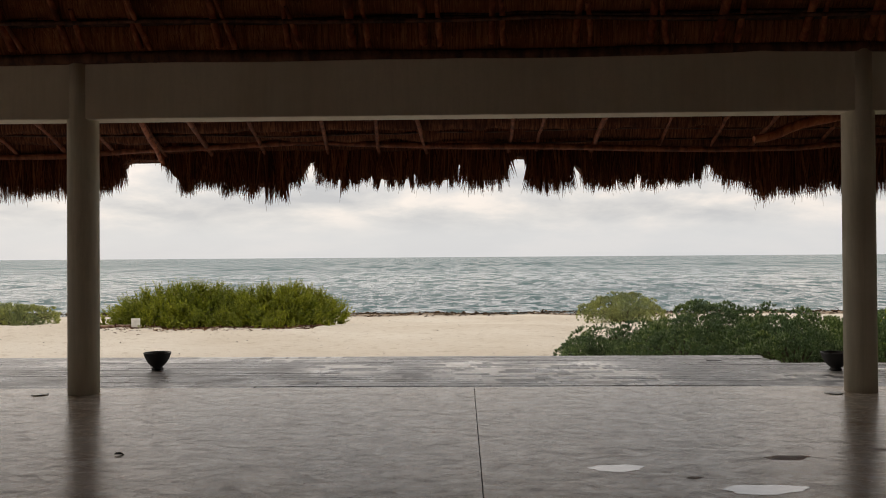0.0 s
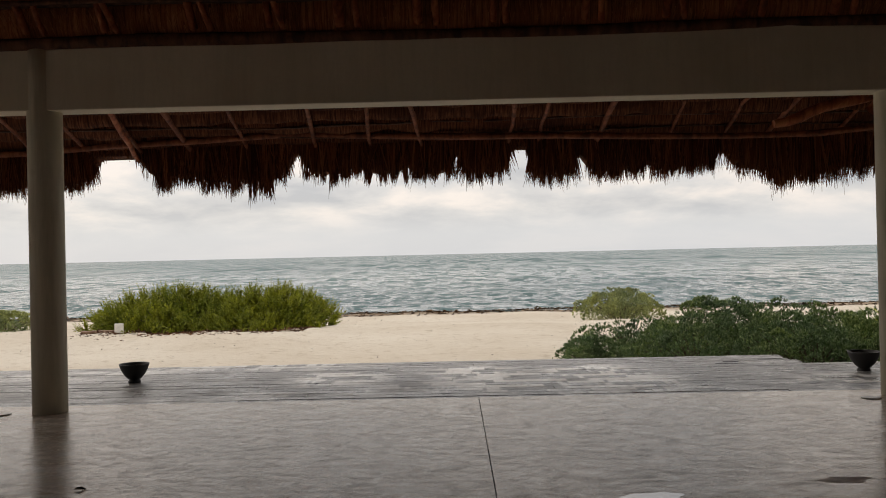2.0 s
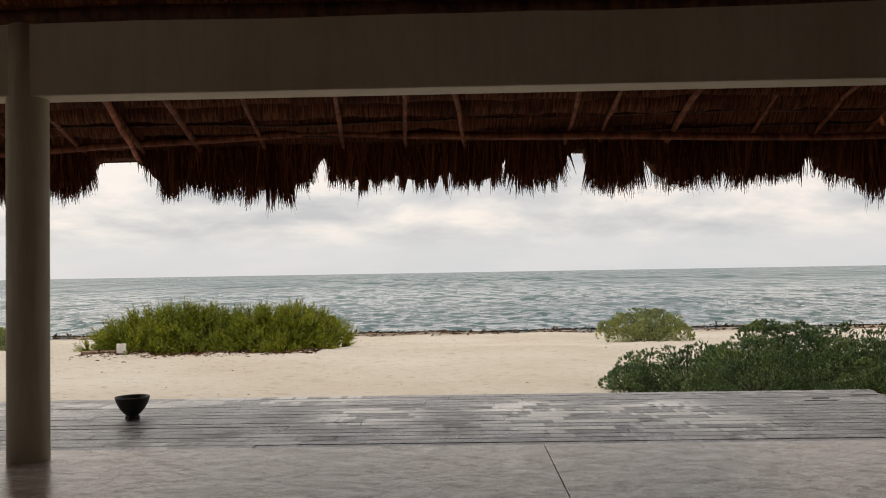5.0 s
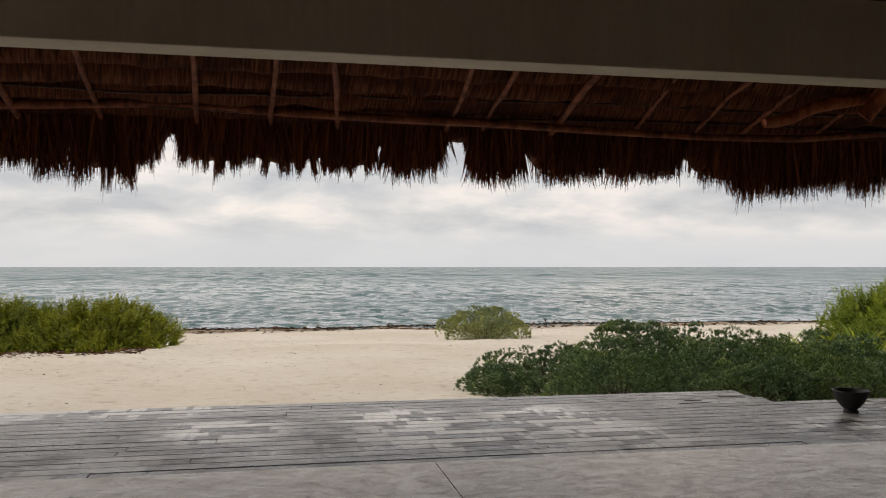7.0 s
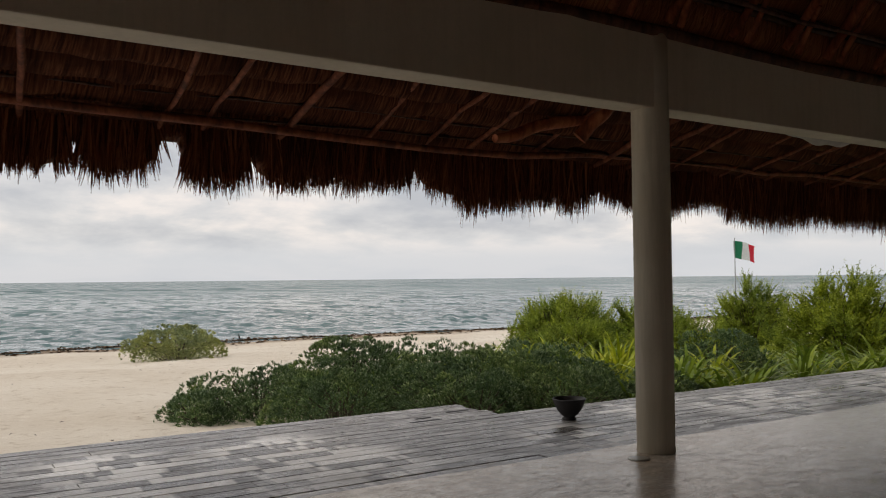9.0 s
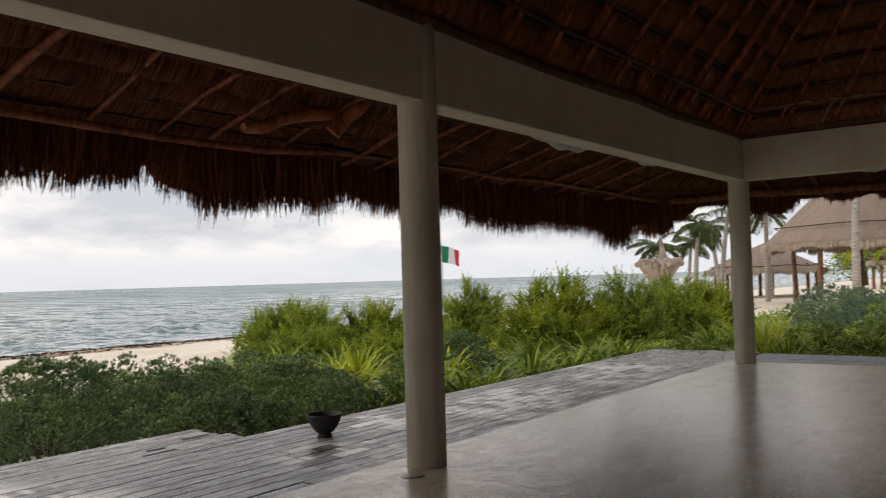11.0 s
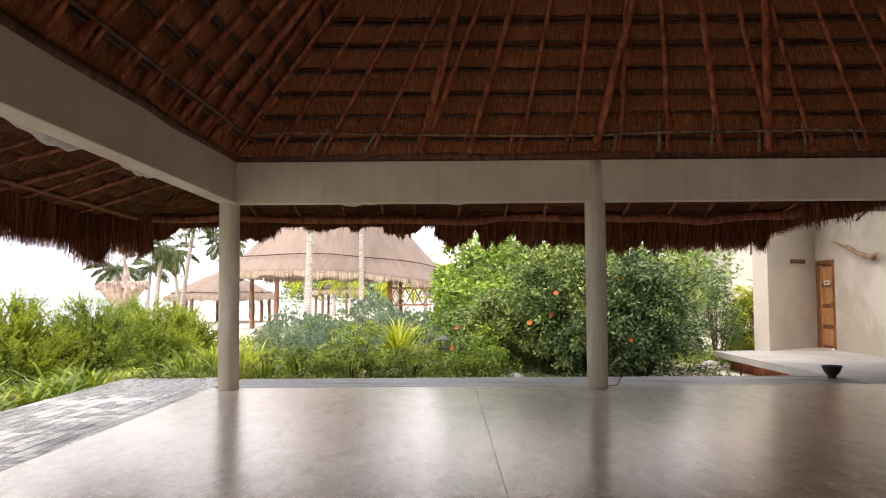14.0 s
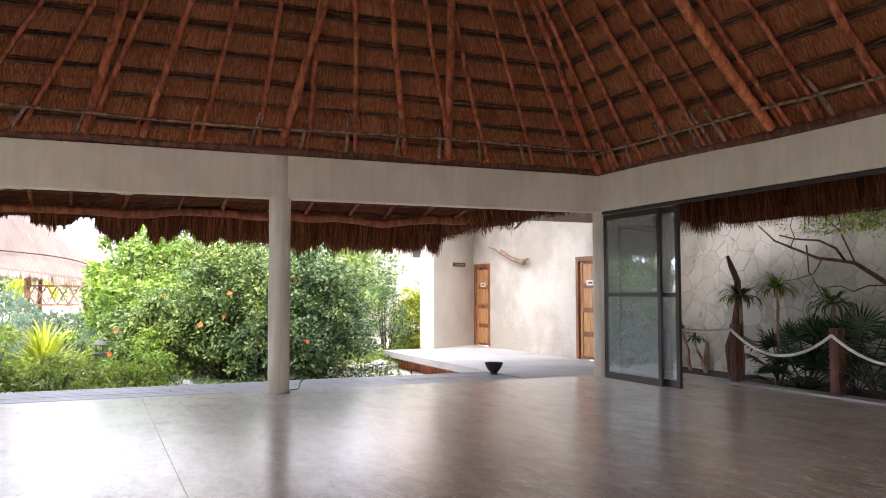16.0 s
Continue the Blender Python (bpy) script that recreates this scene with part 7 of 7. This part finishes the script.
lit = part("leaf_litter", quads("leaf_litter", *leaf_arrays(P, unit(gw.normal(0, 1, P.shape) * (1, 1, 0.2)), np.array([[0, 0, 1.0]]) + gw.normal(0, 0.3, P.shape), gw.uniform(0.05, 0.14, n), gw.uniform(0.03, 0.06, n), 0.2), shade=False),
           leaf_mat("red_brown_litter", (0.06, 0.025, 0.012), (0.12, 0.055, 0.028), (0.22, 0.12, 0.07), 0.9, 0.05))
tagged(lit, "red-brown leaf litter under the beach shrubs", "litter", kind="stuff")

# loose cable by the column
cb = thing("cable", "short black cable lying beside the column foot", "cable", pose(7.18, -5.12, 0.006))
part("wire", quads("wire", *tube(np.array([(0, 0, 0), (0.05, -0.10, 0.0), (0.16, -0.16, 0.01), (0.30, -0.20, 0.05), (0.34, -0.26, 0.10), (0.30, -0.30, 0.12)]), 0.007, 6)), M_BOWL, cb)
PW, GAP = 0.139, 0.006


def plank_mesh(length, along_x, material=None):
    bm = bmesh.new()
    w = PW / 2
    dims = (-length / 2, -w, -0.03, length / 2, w, 0.0) if along_x else (-w, -length / 2, -0.03, w, length / 2, 0.0)
    box(bm, *dims, bevel=0.0)
    ed = [e for e in bm.edges if all(v.co.z > -0.01 for v in e.verts)]
    bmesh.ops.bevel(bm, geom=ed, offset=0.004, segments=1, affect="EDGES")
    me = bpy.data.meshes.new("plank")
    bm.to_mesh(me)
    bm.free()
    me.materials.append(material or M_DECK)
    return me


PLANKS = {L: plank_mesh(L, True) for L in (2.4, 3.6, 4.2, 4.8)}
g = np.random.default_rng(21)
y = 0.30 + PW / 2
while y < 2.80:
    x = -15.6 - g.uniform(0, 2.5)
    end = 0.10 if y > 2.02 else 8.75
    while x < end - 0.2:
        L = (2.4, 3.6, 4.2, 4.8)[g.integers(4)]
        if x + L > end:
            L = round(end - x, 1)
            if L < 0.15:
                break
            if L not in PLANKS:
                PLANKS[L] = plank_mesh(L, True)
        ob = part("plank", PLANKS[L], None, deck)
        ob.matrix_basis = pose(x + L / 2, y, DECK_Z + g.normal(0, 0.0012), g.normal(0, 0.25), 0, g.normal(0, 0.02))
        x += L + 0.004
    y += PW + GAP
# black strips on the planks stand in for the dark inside open gaps
for x, y, L in ((-0.68, 2.11, 0.30), (-0.14, 2.40, 0.26), (-0.62, 2.25, 0.16)):
    boxpart("slot", (x - L / 2, y - 0.020, DECK_Z - 0.02, x + L / 2, y + 0.020, DECK_Z + 0.004), M_BOWL, deck, 0.002, "black strip standing in for a dark gap between the planks")
PLANKY = {L: plank_mesh(L, False, M_DECK_SIDE) for L in (2.4, 3.9, 4.6)}
x = 7.225 + PW / 2
while x < 8.56:
    y = 0.20
    while y > -8.6:
        L = (2.4, 3.9, 4.6)[g.integers(3)]
        if y - L < -8.7:
            L = round(y + 8.7, 1)
            if L < 0.15:
                break
            if L not in PLANKY:
                PLANKY[L] = plank_mesh(L, False, M_DECK_SIDE)
        ob = part("plank", PLANKY[L], None, deck)
        ob.matrix_basis = pose(x, y - L / 2, DECK_Z + g.normal(0, 0.001), 0, g.normal(0, 0.15), 0)
        y -= L + 0.003
    x += PW + 0.005
boxpart("joists", (-16.2, 0.30, -0.30, 0.06, 2.70, -0.055), M_BATTEN, deck, 0)
boxpart("joists", (0.064, 0.30, -0.30, 8.5, 1.98, -0.055), M_BATTEN, deck, 0)
boxpart("joists", (7.25, -8.65, -0.30, 8.5, 0.296, -0.055), M_BATTEN, deck, 0)


def stone_cells(x0, x1, z0, z1, dx, dz, seed):
    """Irregular cells that fill a wall: each is the area nearest to one of the scattered points."""
    g = np.random.default_rng(seed)
    pts = np.array([(x + (0.5 * dx if k % 2 else 0) + g.uniform(-0.52, 0.52) * dx, z + g.uniform(-0.5, 0.5) * dz) for k, z in enumerate(np.arange(z0, z1, dz)) for x in np.arange(x0, x1, dx)])
    size = g.normal(0, 0.16, len(pts)) * dx * dz
    for i, c in enumerate(pts):
        poly = [np.array(q) for q in ((c[0] - dx, c[1] - dz * 1.3), (c[0] + dx, c[1] - dz * 1.3), (c[0] + dx, c[1] + dz * 1.3), (c[0] - dx, c[1] + dz * 1.3))]
        for j, o in enumerate(pts):
            nv = o - c
            if i == j or nv @ nv > (2.6 * dx) ** 2:
                continue
            lim = nv @ (o + c) / 2 + size[i] - size[j] - 0.0022 * math.sqrt(nv @ nv)
            out = []
            for p, q in zip(poly, poly[1:] + poly[:1]):
                a, b = nv @ p - lim, nv @ q - lim
                if a <= 0:
                    out.append(p)
                if (a < 0) != (b < 0) and abs(a - b) > 1e-9:
                    out.append(p + (q - p) * (a / (a - b)))
            poly = out
            if len(poly) < 3:
                break
        if len(poly) >= 3:
            fine = [p + (q - p) * f for p, q in zip(poly, poly[1:] + poly[:1]) for f in ((0, 0.5) if (q - p) @ (q - p) > 0.006 else (0,))]
            bend = [noise.noise_vector(Vector((p[0] * 4.5, 0, p[1] * 4.5))) for p in fine]
            yield [p + 0.055 * np.array((b.x, b.z)) for p, b in zip(fine, bend)], g.uniform(0.003, 0.010)


for poly, deep in stone_cells(3.6, 9.0, -0.1, 2.8, 0.27, 0.21, 61):
    n = len(poly)
    mid = sum(poly) / n
    bm = bmesh.new()
    back = [bm.verts.new((p[0], -12.905, p[1])) for p in poly]
    face = [bm.verts.new((*(p + (mid - p) * 0.05)[:1], -12.9 + deep, (p + (mid - p) * 0.05)[1])) for p in poly]
    for k in range(n):
        bm.faces.new((back[k], back[(k + 1) % n], face[(k + 1) % n], face[k]))
    bm.faces.new(face)
    bmesh.ops.recalc_face_normals(bm, faces=bm.faces)
    part("stone", bm, M_SLATE, wall_garden)
